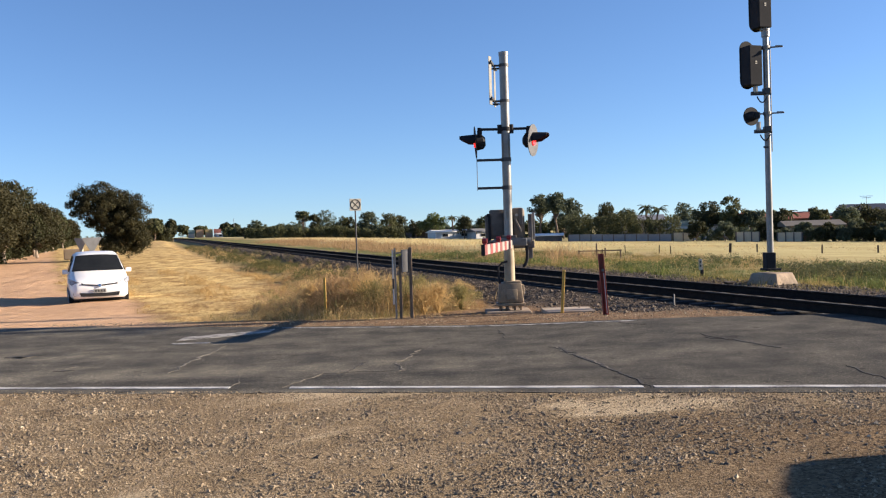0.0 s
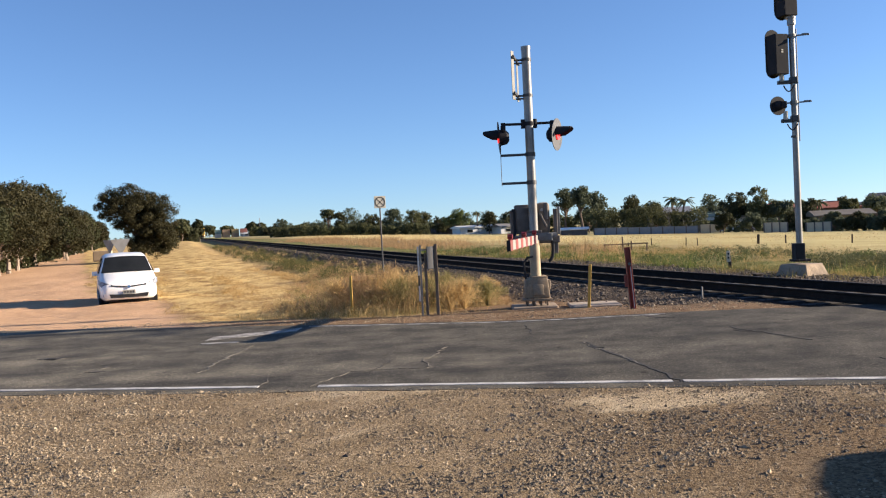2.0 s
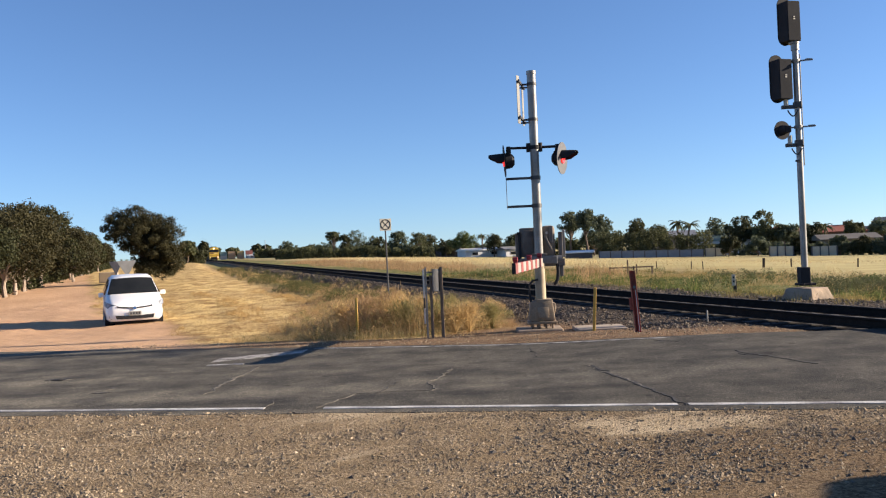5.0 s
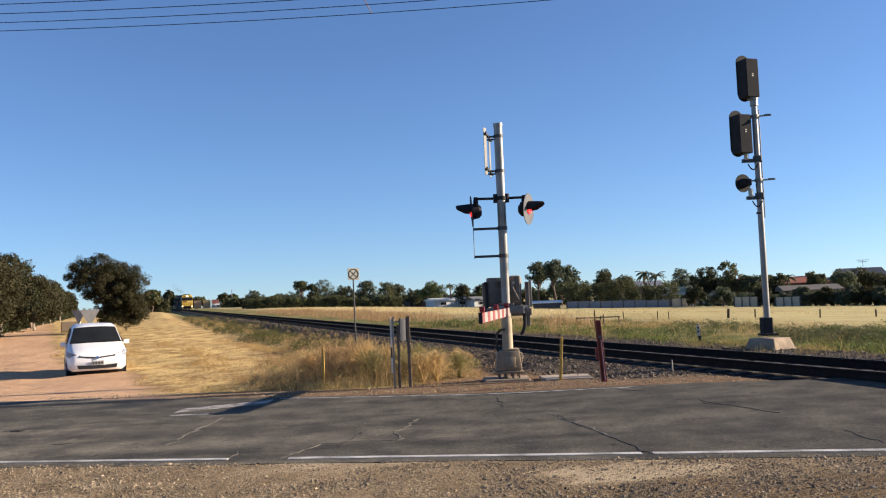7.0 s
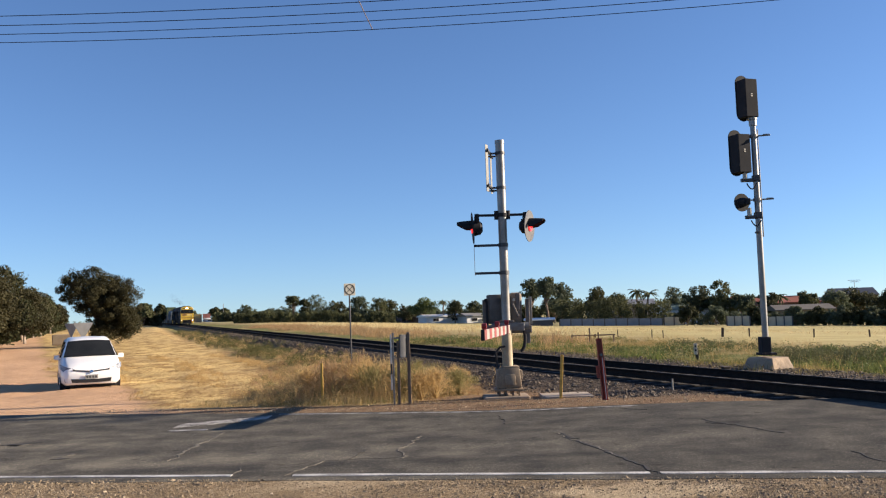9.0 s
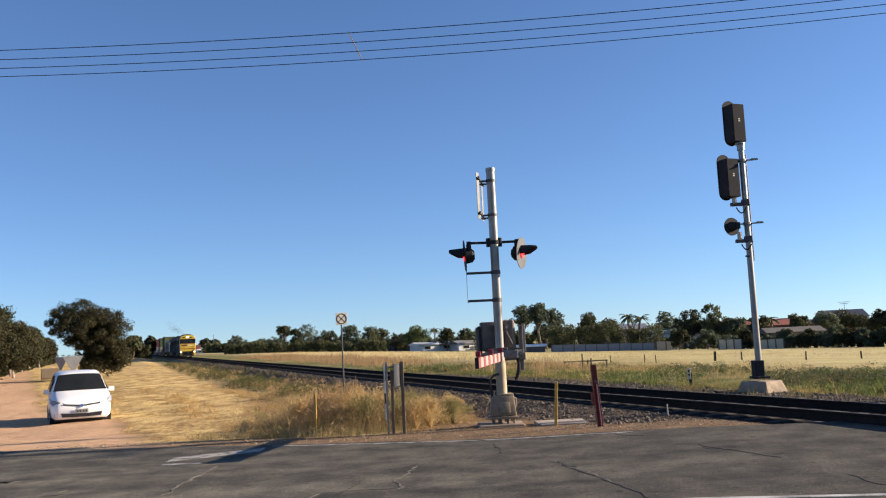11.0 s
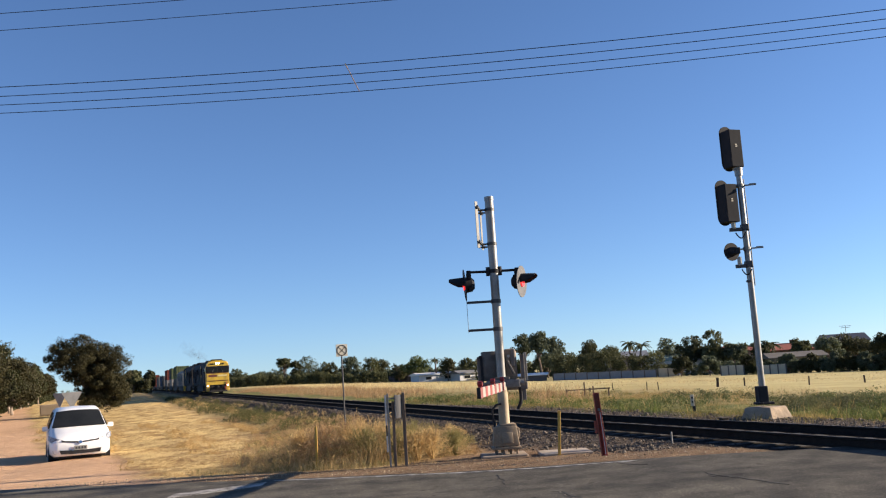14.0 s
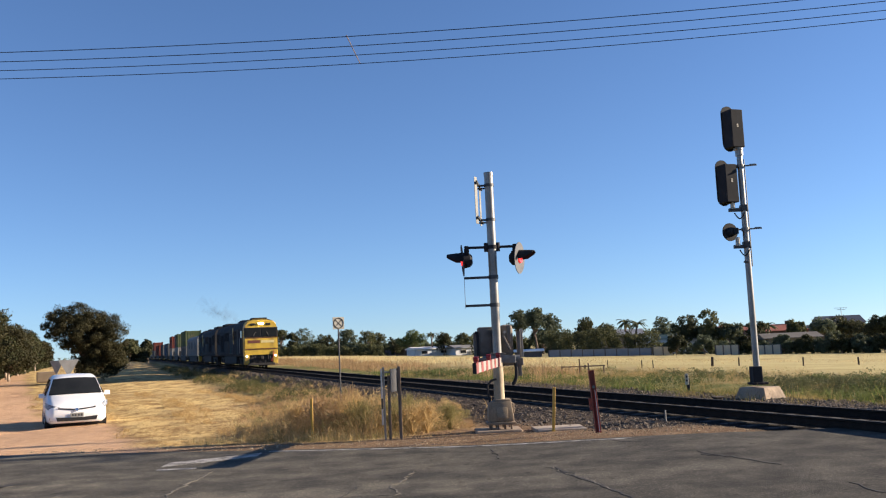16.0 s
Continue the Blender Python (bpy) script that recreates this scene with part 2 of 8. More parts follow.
M_STONE = mat("shoulder_stone", (0.40, 0.315, 0.205), (0.15, 0.108, 0.064), scale=2, fine=30, rough=0.9, vary=0.5)
M_DARKGRAVEL = mat("grey_crushed_stone", (0.16, 0.135, 0.105), (0.06, 0.05, 0.04), scale=3, fine=30, rough=0.9, vary=0.55)
M_PALESTONE = mat("pale_quartz_stone", (0.60, 0.49, 0.34), (0.36, 0.27, 0.17), scale=3, fine=30, rough=0.9, vary=0.3)
M_BALLAST = mat("ballast_stone", (0.17, 0.136, 0.103), (0.055, 0.044, 0.033), scale=3, fine=30, rough=0.9, vary=0.5)
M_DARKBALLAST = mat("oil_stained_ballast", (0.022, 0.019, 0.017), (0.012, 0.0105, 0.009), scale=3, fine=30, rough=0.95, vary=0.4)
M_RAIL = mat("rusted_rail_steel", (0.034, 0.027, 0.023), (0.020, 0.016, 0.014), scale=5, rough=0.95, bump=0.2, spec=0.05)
M_RAILHEAD = mat("polished_rail_head", (0.085, 0.078, 0.072), (0.055, 0.05, 0.046), scale=3, rough=0.7, metal=0.2)
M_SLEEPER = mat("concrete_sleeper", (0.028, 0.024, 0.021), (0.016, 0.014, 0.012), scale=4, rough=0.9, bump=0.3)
M_GALV = mat("weathered_galvanised_steel", (0.27, 0.265, 0.25), (0.18, 0.175, 0.165), scale=3, fine=25, rough=0.42, metal=0.45, bump=0.05, grime=(0.18, 0.165, 0.14))
M_BLACK = mat("matt_black_metal", (0.026, 0.026, 0.029), (0.016, 0.016, 0.018), scale=6, rough=0.75, spec=0.2)
M_DARKGREY = mat("dark_grey_paint", (0.05, 0.052, 0.055), (0.03, 0.03, 0.032), scale=5, rough=0.55)
M_GREY = mat("grey_backing_metal", (0.20, 0.20, 0.19), (0.13, 0.13, 0.125), scale=5, rough=0.55, metal=0.2)
M_CONCRETE = mat("pale_cast_concrete", (0.42, 0.35, 0.27), (0.30, 0.24, 0.18), scale=3, fine=35, rough=0.9, bump=0.3, grime=(0.22, 0.17, 0.12))
M_RED_LENS = mat("lit_red_lens", (0.9, 0.04, 0.035), emit=0.45, rough=0.3)
M_RED = mat("red_reflective_paint", (0.42, 0.045, 0.03), (0.30, 0.04, 0.03), scale=6, rough=0.6)
M_REDPOST = mat("faded_red_post_paint", (0.30, 0.07, 0.045), (0.18, 0.05, 0.035), scale=6, rough=0.75, bump=0.1)
M_WHITE = mat("white_paint", (0.58, 0.56, 0.52), (0.44, 0.42, 0.37), scale=5, rough=0.6)
M_SIGNGREY = mat("dusty_sign_face", (0.42, 0.40, 0.33), (0.34, 0.32, 0.27), scale=5, rough=0.6)
M_YELLOW = mat("yellow_post_paint", (0.55, 0.34, 0.06), (0.42, 0.25, 0.05), scale=6, rough=0.7)
M_ROPE = mat("weathered_timber", (0.22, 0.16, 0.11), (0.12, 0.085, 0.06), scale=4, fine=40, rough=0.9, stretch=(4, 4, 0.6), bump=0.3)
M_CAR = mat("white_car_paint", (0.80, 0.80, 0.79), (0.74, 0.74, 0.73), scale=1.5, rough=0.22)
M_CARGLASS = mat("dark_tinted_glass", (0.012, 0.014, 0.016), (0.02, 0.022, 0.024), scale=2, rough=0.06, spec=0.06)
M_TYRE = mat("black_rubber", (0.018, 0.017, 0.017), (0.03, 0.027, 0.025), scale=10, rough=0.9)
M_CHROME = mat("bright_alloy", (0.62, 0.62, 0.62), (0.5, 0.5, 0.5), scale=3, rough=0.25, metal=1.0)
M_LAMPGLASS = mat("clear_headlamp_glass", (0.34, 0.36, 0.40), (0.06, 0.065, 0.075), scale=9, fine=30, rough=0.25, spec=0.3)
M_BARK = mat("grey_brown_bark", (0.20, 0.15, 0.11), (0.09, 0.065, 0.05), scale=3, fine=20, rough=0.95, stretch=(3, 3, 0.5), bump=0.4)
M_LEAF_DARK = leaf_mat("dark_gum_leaves", (0.078, 0.080, 0.038), (0.036, 0.039, 0.020))
M_LEAF_OLIVE = leaf_mat("olive_gum_leaves", (0.115, 0.120, 0.055), (0.060, 0.066, 0.032))
M_LEAF_GUM = leaf_mat("brownish_gum_leaves", (0.066, 0.060, 0.027), (0.030, 0.029, 0.014))
M_LEAF_ROW = leaf_mat("dull_olive_row_leaves", (0.070, 0.076, 0.032), (0.034, 0.038, 0.018))
M_LEAF_GREY = leaf_mat("grey_green_leaves", (0.125, 0.145, 0.088), (0.062, 0.076, 0.048))
M_LEAF_GREEN = leaf_mat("fresh_green_leaves", (0.13, 0.155, 0.055), (0.075, 0.095, 0.035))


# ---- mesh helpers ----
def part(name, bm, material, parent=None, label=""):
    """Links a bmesh as one mesh object under a thing or part."""
    me = bpy.data.meshes.new(name)
    bm.to_mesh(me)
    bm.free()
    me.materials.append(material)
    ob = new(name, me)
    ob.parent = parent
    if label:
        ob["label"] = label
    return ob


def mesh_from(name, verts, faces, material, parent=None, smooth=False):
    me = bpy.data.meshes.new(name)
    verts, faces = np.asarray(verts, np.float32), np.asarray(faces, np.int32)
    k = faces.shape[1]
    me.vertices.add(len(verts))
    me.vertices.foreach_set("co", verts.ravel())
    me.loops.add(faces.size)
    me.loops.foreach_set("vertex_index", faces.ravel())
    me.polygons.add(len(faces))
    me.polygons.foreach_set("loop_start", np.arange(0, faces.size, k, dtype=np.int32))
    me.polygons.foreach_set("use_smooth", np.full(len(faces), smooth))
    me.update(calc_edges=True)
    me.materials.append(material)
    ob = new(name, me)
    ob.parent = parent
    return ob


def thing(name, m, label, category, group="", kind=""):
    ob = new(name)
    ob.empty_display_size = 0.2
    ob.matrix_world = m
    return tagged(ob, label, category, group, kind)


def box(bm, c, s, bevel=0.0, rot=None, taper=1.0):
    """A box of size s at c; taper scales its top; bevel rounds its edges."""
    r = bmesh.ops.create_cube(bm, size=1.0)
    vs = r["verts"]
    for v in vs:
        k = taper if v.co.z > 0 else 1.0
        v.co = Vector((v.co.x * s[0] * k, v.co.y * s[1] * k, v.co.z * s[2]))
    if bevel:
        es = list({e for v in vs for e in v.link_edges})
        out = bmesh.ops.bevel(bm, geom=es, offset=bevel, segments=2, profile=0.5, affect='EDGES')
        vs = list({v for v in out["verts"]} | {v for v in vs if v.is_valid})
    mm = Matrix.Translation(c) @ (rot.to_4x4() if rot else Matrix())
    for v in vs:
        v.co = mm @ v.co
    return vs


def tube(bm, p0, p1, r0, r1=None, n=12, caps=True):
    p0, p1 = Vector(p0), Vector(p1)
    d = p1 - p0
    m = Matrix.Translation((p0 + p1) / 2) @ d.to_track_quat('Z', 'Y').to_matrix().to_4x4()
    return bmesh.ops.create_cone(bm, cap_ends=caps, segments=n, radius1=r0, radius2=r0 if r1 is None else r1, depth=d.length, matrix=m)["verts"]


def pipe(bm, pts, r, n=8):
    """One bent tube through the points."""
    pts = [Vector(p) for p in pts]
    rows = []
    side = None
    for i, p in enumerate(pts):
        d = (pts[min(i + 1, len(pts) - 1)] - pts[max(i - 1, 0)]).normalized()
        if side is None:
            side = d.orthogonal().normalized()
        side = (side - d * side.dot(d)).normalized()
        up = d.cross(side)
        rows.append([bm.verts.new(p + (side * math.cos(6.28319 * k / n) + up * math.sin(6.28319 * k / n)) * r) for k in range(n)])
    for a, b in zip(rows[:-1], rows[1:]):
        for k in range(n):
            bm.faces.new((a[k], a[(k + 1) % n], b[(k + 1) % n], b[k]))
    bm.faces.new(rows[0][::-1])
    bm.faces.new(rows[-1])


def disc(bm, c, normal, r, depth, n=28):
    c, d = Vector(c), Vector(normal).normalized()
    return tube(bm, c - d * depth / 2, c + d * depth / 2, r, n=n)


def extrude_outline(bm, pts, depth, axis='Y'):
    """A solid from a closed outline (pairs) drawn in x, z and pushed along y by depth, centred."""
    a = [bm.verts.new((p[0], -depth / 2, p[1])) for p in pts]
    b = [bm.verts.new((p[0], depth / 2, p[1])) for p in pts]
    n = len(pts)
    bm.faces.new(a)
    bm.faces.new(b[::-1])
    for i in range(n):
        bm.faces.new((a[i], b[i], b[(i + 1) % n], a[(i + 1) % n]))
    bmesh.ops.recalc_face_normals(bm, faces=bm.faces)
    return a + b


def smooth_all(ob, angle=35):
    me = ob.data
    me.polygons.foreach_set("use_smooth", [True] * len(me.polygons))
    me.set_sharp_from_angle(angle=radians(angle))
    return ob


# ---- the lie of the land ----
def sstep(a, b, x):
    t = np.clip((np.asarray(x, float) - a) / (b - a), 0, 1)
    return t * t * (3 - 2 * t)


def track_x(y):
    y = np.asarray(y, float)
    return 12.3 - 0.345 * y + 0.9 * np.exp(-((y - 225) / 62) ** 2) - 0.0003 * np.clip(y - 340, 0, None) ** 2


def track_z(y):
    return np.interp(y, [-40, 16, 24, 45, 72, 138, 240, 350, 700], [0.27, 0.27, 0.27, 0.36, 0.50, 0.85, 1.30, 1.70, 2.60])


def near_line(x):
    return 9.45 - 0.155 * np.asarray(x, float)


def far_line(x):
    return np.interp(x, [-60, -8.65, -2.44, 1.04, 7, 60], [28.5, 17.32, 15.81, 15.13, 14.05, 4.7])


def road_z(x, y):
    w = np.clip((np.asarray(y, float) - near_line(x)) / 5.8, 0, 1.2)
    return 0.10 * sstep(0, 5, x) * w + 0.10 * sstep(5, 10, x) * w


def land_z(x, y):
    """Height of the ground sheet."""
    x, y = np.asarray(x, float), np.asarray(y, float)
    s = (x - track_x(y)) * 0.945
    zt = track_z(y)
    left = np.interp(y, [-50, 14, 17, 19, 24, 34, 70, 140, 240, 700], [0, 0, -0.02, -0.12, -0.28, -0.34, -0.2, 0.35, 1.2, 2.4])
    right = -0.5 - 0.022 * np.clip(x, -110, 110)
    right = np.where(s > 0, (zt - 0.45) + (right - (zt - 0.45)) * sstep(3, 60, s), right)
    base = np.where(s < 0, left, right)
    drop = np.interp(y, [17, 19, 24, 34, 50, 300, 420], [0.27, 0.33, 0.60, 0.80, 0.95, 0.95, 0.5])
    verge = sstep(-8, -3.5, s) * (s < 0) * sstep(14, 20, y)
    base = base + verge * (zt - drop - base)
    ridge = np.exp(-((s + 4.6) / 1.0) ** 2) * sstep(24, 36, y) * 0.26
    base = base + ridge
    bed = np.where(s < 0, 1 - sstep(1.5, 4.0, np.abs(s)), 1 - sstep(1.5 + 2.2 * (1 - sstep(34, 50, y)), 3.2 + 2.6 * (1 - sstep(34, 50, y)), np.abs(s)))
    z = base + bed * (zt - 0.215 - base)
    off = y - far_line(x)
    on_road = (1 - sstep(0.2, 2.8, off)) * (1 - (1 - sstep(1.35, 1.9, np.abs(s))) * sstep(0.0, 0.5, off))
    under = sstep(-0.20, -0.08, y - near_line(x)) * (1 - sstep(0.02, 0.16, off))
    z = z + on_road * (road_z(x, y) - 0.004 - 0.03 * under - z)
    lump = 0.05 * np.sin(x * 0.9 + 1.3 * np.sin(y * 0.37)) * np.cos(y * 0.71 + x * 0.2)
    clod = 0.028 * np.sin(x * 3.1 + 2.0 * np.sin(y * 1.7)) * np.sin(y * 2.7 + 1.6 * np.sin(x * 1.3 + y * 0.4))
    z = z + (lump + clod * (np.abs(x) < 40) * (y < 60)) * sstep(2.5, 6, off) * (1 - bed)
    return z


# ---- large structure: ground, road, track ----
def axis_steps(lo, hi, fine_lo, fine_hi, step, growth=1.16):
    v = list(np.arange(fine_lo, fine_hi + step / 2, step))
    d = step
    while v[-1] < hi:
        d *= growth
        v.append(v[-1] + d)
    d = step
    while v[0] > lo:
        d *= growth
        v.insert(0, v[0] - d)
    return np.array(v)


def noise2(x, y, s, seed=0.0):
    """Smooth wavy noise in about -1..1 from a few turned sines."""
    r = np.zeros_like(np.asarray(x, float))
    for k, (a, f) in enumerate(((0.3, 1.0), (1.4, 1.7), (2.3, 2.6), (0.9, 4.1), (2.9, 6.3))):
        u = (x * math.cos(a + seed) + y * math.sin(a + seed)) * f / s
        v = (y * math.cos(a + seed) - x * math.sin(a + seed)) * f / s
        r += np.sin(u + 1.7 * np.sin(v * 0.8 + k + seed)) / (1 + 0.6 * k)
    return r / 2.6


def drift_streak(x, y):
    """Slantwise drifts that turning tyres have left on the gravel shoulder."""
    along, across = 0.77 * x + 0.64 * y, 0.77 * y - 0.64 * x
    return noise2(along * 0.28 + 0.3 * noise2(x, y, 1.5), across * 1.1, 0.62, 2.0)


def dirt_right(y):
    return -6.3 - 0.452 * (y - 19.6) - 1.9 * sstep(28.5, 35, y)


def build_ground():
    xs = axis_steps(-3800, 3800, -27, 9, 0.22)
    ys = axis_steps(-600, 4200, 1.5, 46, 0.22, 1.12)
    X, Y = np.meshgrid(xs, ys)
    X = X + track_x(np.clip(Y, -40, 700))     # columns run along the track
    Z = land_z(X, Y)
    nx, ny = len(xs), len(ys)
    idx = np.arange(nx * ny).reshape(ny, nx)
    faces = np.stack([idx[:-1, :-1], idx[:-1, 1:], idx[1:, 1:], idx[1:, :-1]], -1).reshape(-1, 4)
    ob = mesh_from("ground", np.stack([X, Y, Z], -1).reshape(-1, 3), faces, M_GROUND, smooth=True)
    s = (X - track_x(Y)) * 0.945
    off = Y - far_line(X)
    wob = noise2(X, Y, 2.2)
    wob2 = noise2(X, Y, 7.0, 1.0)
    zones = {}
    zones["gravel"] = (1 - sstep(-0.2, 0.5, Y - near_line(X))) * np.clip(0.75 + 0.35 * wob2, 0, 1) * (1 - 0.6 * sstep(0.5, 4, X) * (1 - sstep(-1.6, -1.0, Y - near_line(X))))
    streak = drift_streak(X, Y)
    near = (1 - sstep(-0.2, 0.4, Y - near_line(X)))
    zones["sand"] = near * np.clip(1.2 * streak - 0.42 + (0.85 + 0.9 * streak) * np.exp(-((Y - near_line(X) + 0.85) / 0.5) ** 2) * sstep(-0.5, 2.0, X) + 0.30 * (1 - sstep(-4.5, 0.5, X)), 0, 0.9) * (1 - 0.85 * sstep(0.3, 2.2, X) * (1 - sstep(-2.0, -1.3, Y - near_line(X))))
    edge = X - dirt_right(Y) + 0.5 * wob
    dirt = (1 - sstep(-0.4, 0.7, edge)) * sstep(-14, -11, X - dirt_right(Y)) * (off > 0)
    lane = (1 - sstep(0.3, 1.4, off + 0.35 * wob)) * (off > -1) * (1 - sstep(-7, -5, X))
    zones["dirt"] = np.clip(np.maximum(dirt, lane), 0, 1) * (s < -3)
    rough_left = (s < -1.5) * sstep(1.1, 2.0, off + 0.4 * wob - 2.3 * sstep(-1.7, 0.4, X)) * (1 - zones["dirt"]) * (1 - sstep(0.2, 1.3, X - 0.04 * (Y - 18)) * (1 - sstep(22, 26, Y)))
    zones["straw"] = rough_left * np.clip(1.0 + 0.4 * wob2, 0, 1) * (1 - 0.5 * sstep(-7.5, -5.0, s)) + (s > 2.4) * sstep(0.1, 0.6, wob2) * (1 - sstep(8, 20, s))
    zones["green"] = rough_left * np.clip(0.9 - np.abs(s + 4.2) / 2.2 + 0.35 * wob, 0, 0.9) * sstep(22, 30, Y) \
        + (s > 2.4) * np.clip(0.95 - sstep(8, 20, s + 3 * wob) - 0.5 * sstep(0.1, 0.6, wob2), 0, 1)
    zones["field"] = (s > 2) * sstep(9, 22, s + 3 * wob) + (Y > 120) * (s < -30) * 0.5
    zones["bed"] = np.where(s > 0, 1 - sstep(3.4, 4.6, s + 0.4 * wob), 1 - sstep(2.6 - 0.5 * sstep(22, 30, Y), 3.6 - 0.8 * sstep(22, 30, Y), np.abs(s) + 0.25 * wob)) * sstep(1.2, 2.4, off + 0.5 * wob)
    # the strip outside the rails paints the rail's shade onto the ballast
    zones["oil_shade"] = (1 - sstep(1.45, 1.75, np.abs(s) + 0.1 * wob)) * sstep(0.1, 0.6, off)
    zones["brown"] = near * sstep(-0.5, 3.0, X + 0.4 * wob) * (1 - sstep(-1.5, -0.9, Y - near_line(X) + 0.2 * wob)) * 0.9
    for k, v in zones.items():
        a = ob.data.attributes.new(k, 'FLOAT', 'POINT')
        a.data.foreach_set("value", np.clip(v, 0, 1).astype(np.float32).ravel())
    tagged(ob, "dry ground of brown soil, pale dirt and straw-coloured grass", "ground", kind="structure")


def strip(name, xs, lo, hi, lift, material, rows=6, parent=None, label=""):
    """A sheet with thickness on the road, between two lines y = lo(x) and y = hi(x)."""
    V, F = [], []
    xs = np.asarray(xs, float)
    for j in range(rows + 1):
        y = lo(xs) + (hi(xs) - lo(xs)) * j / rows
        V.append(np.stack([xs, y, road_z(xs, y) + lift], -1))
    top = np.concatenate(V)
    n = len(xs)
    idx = np.arange(n * (rows + 1)).reshape(rows + 1, n)
    F = np.stack([idx[:-1, :-1], idx[:-1, 1:], idx[1:, 1:], idx[1:, :-1]], -1).reshape(-1, 4)
    rim = np.concatenate([idx[0], idx[1:, -1], idx[-1, -2::-1], idx[-2:0:-1, 0]])
    low = top[rim] - [0, 0, 0.02 if lift < 0.01 else 0.002]
    k = len(top)
    m = len(rim)
    a = np.arange(m)
    skirt = np.stack([rim[a], k + a, k + (a + 1) % m, rim[(a + 1) % m]], -1)
    ob = mesh_from(name, np.concatenate([top, low]), np.concatenate([F, skirt]), material, parent, smooth=False)
    if label:
        ob["label"] = label
    return ob


def ragged(f, amp, seed, s=1.3):
    return lambda x: f(x) + amp * noise2(np.asarray(x, float), np.zeros_like(np.asarray(x, float)), s, seed)


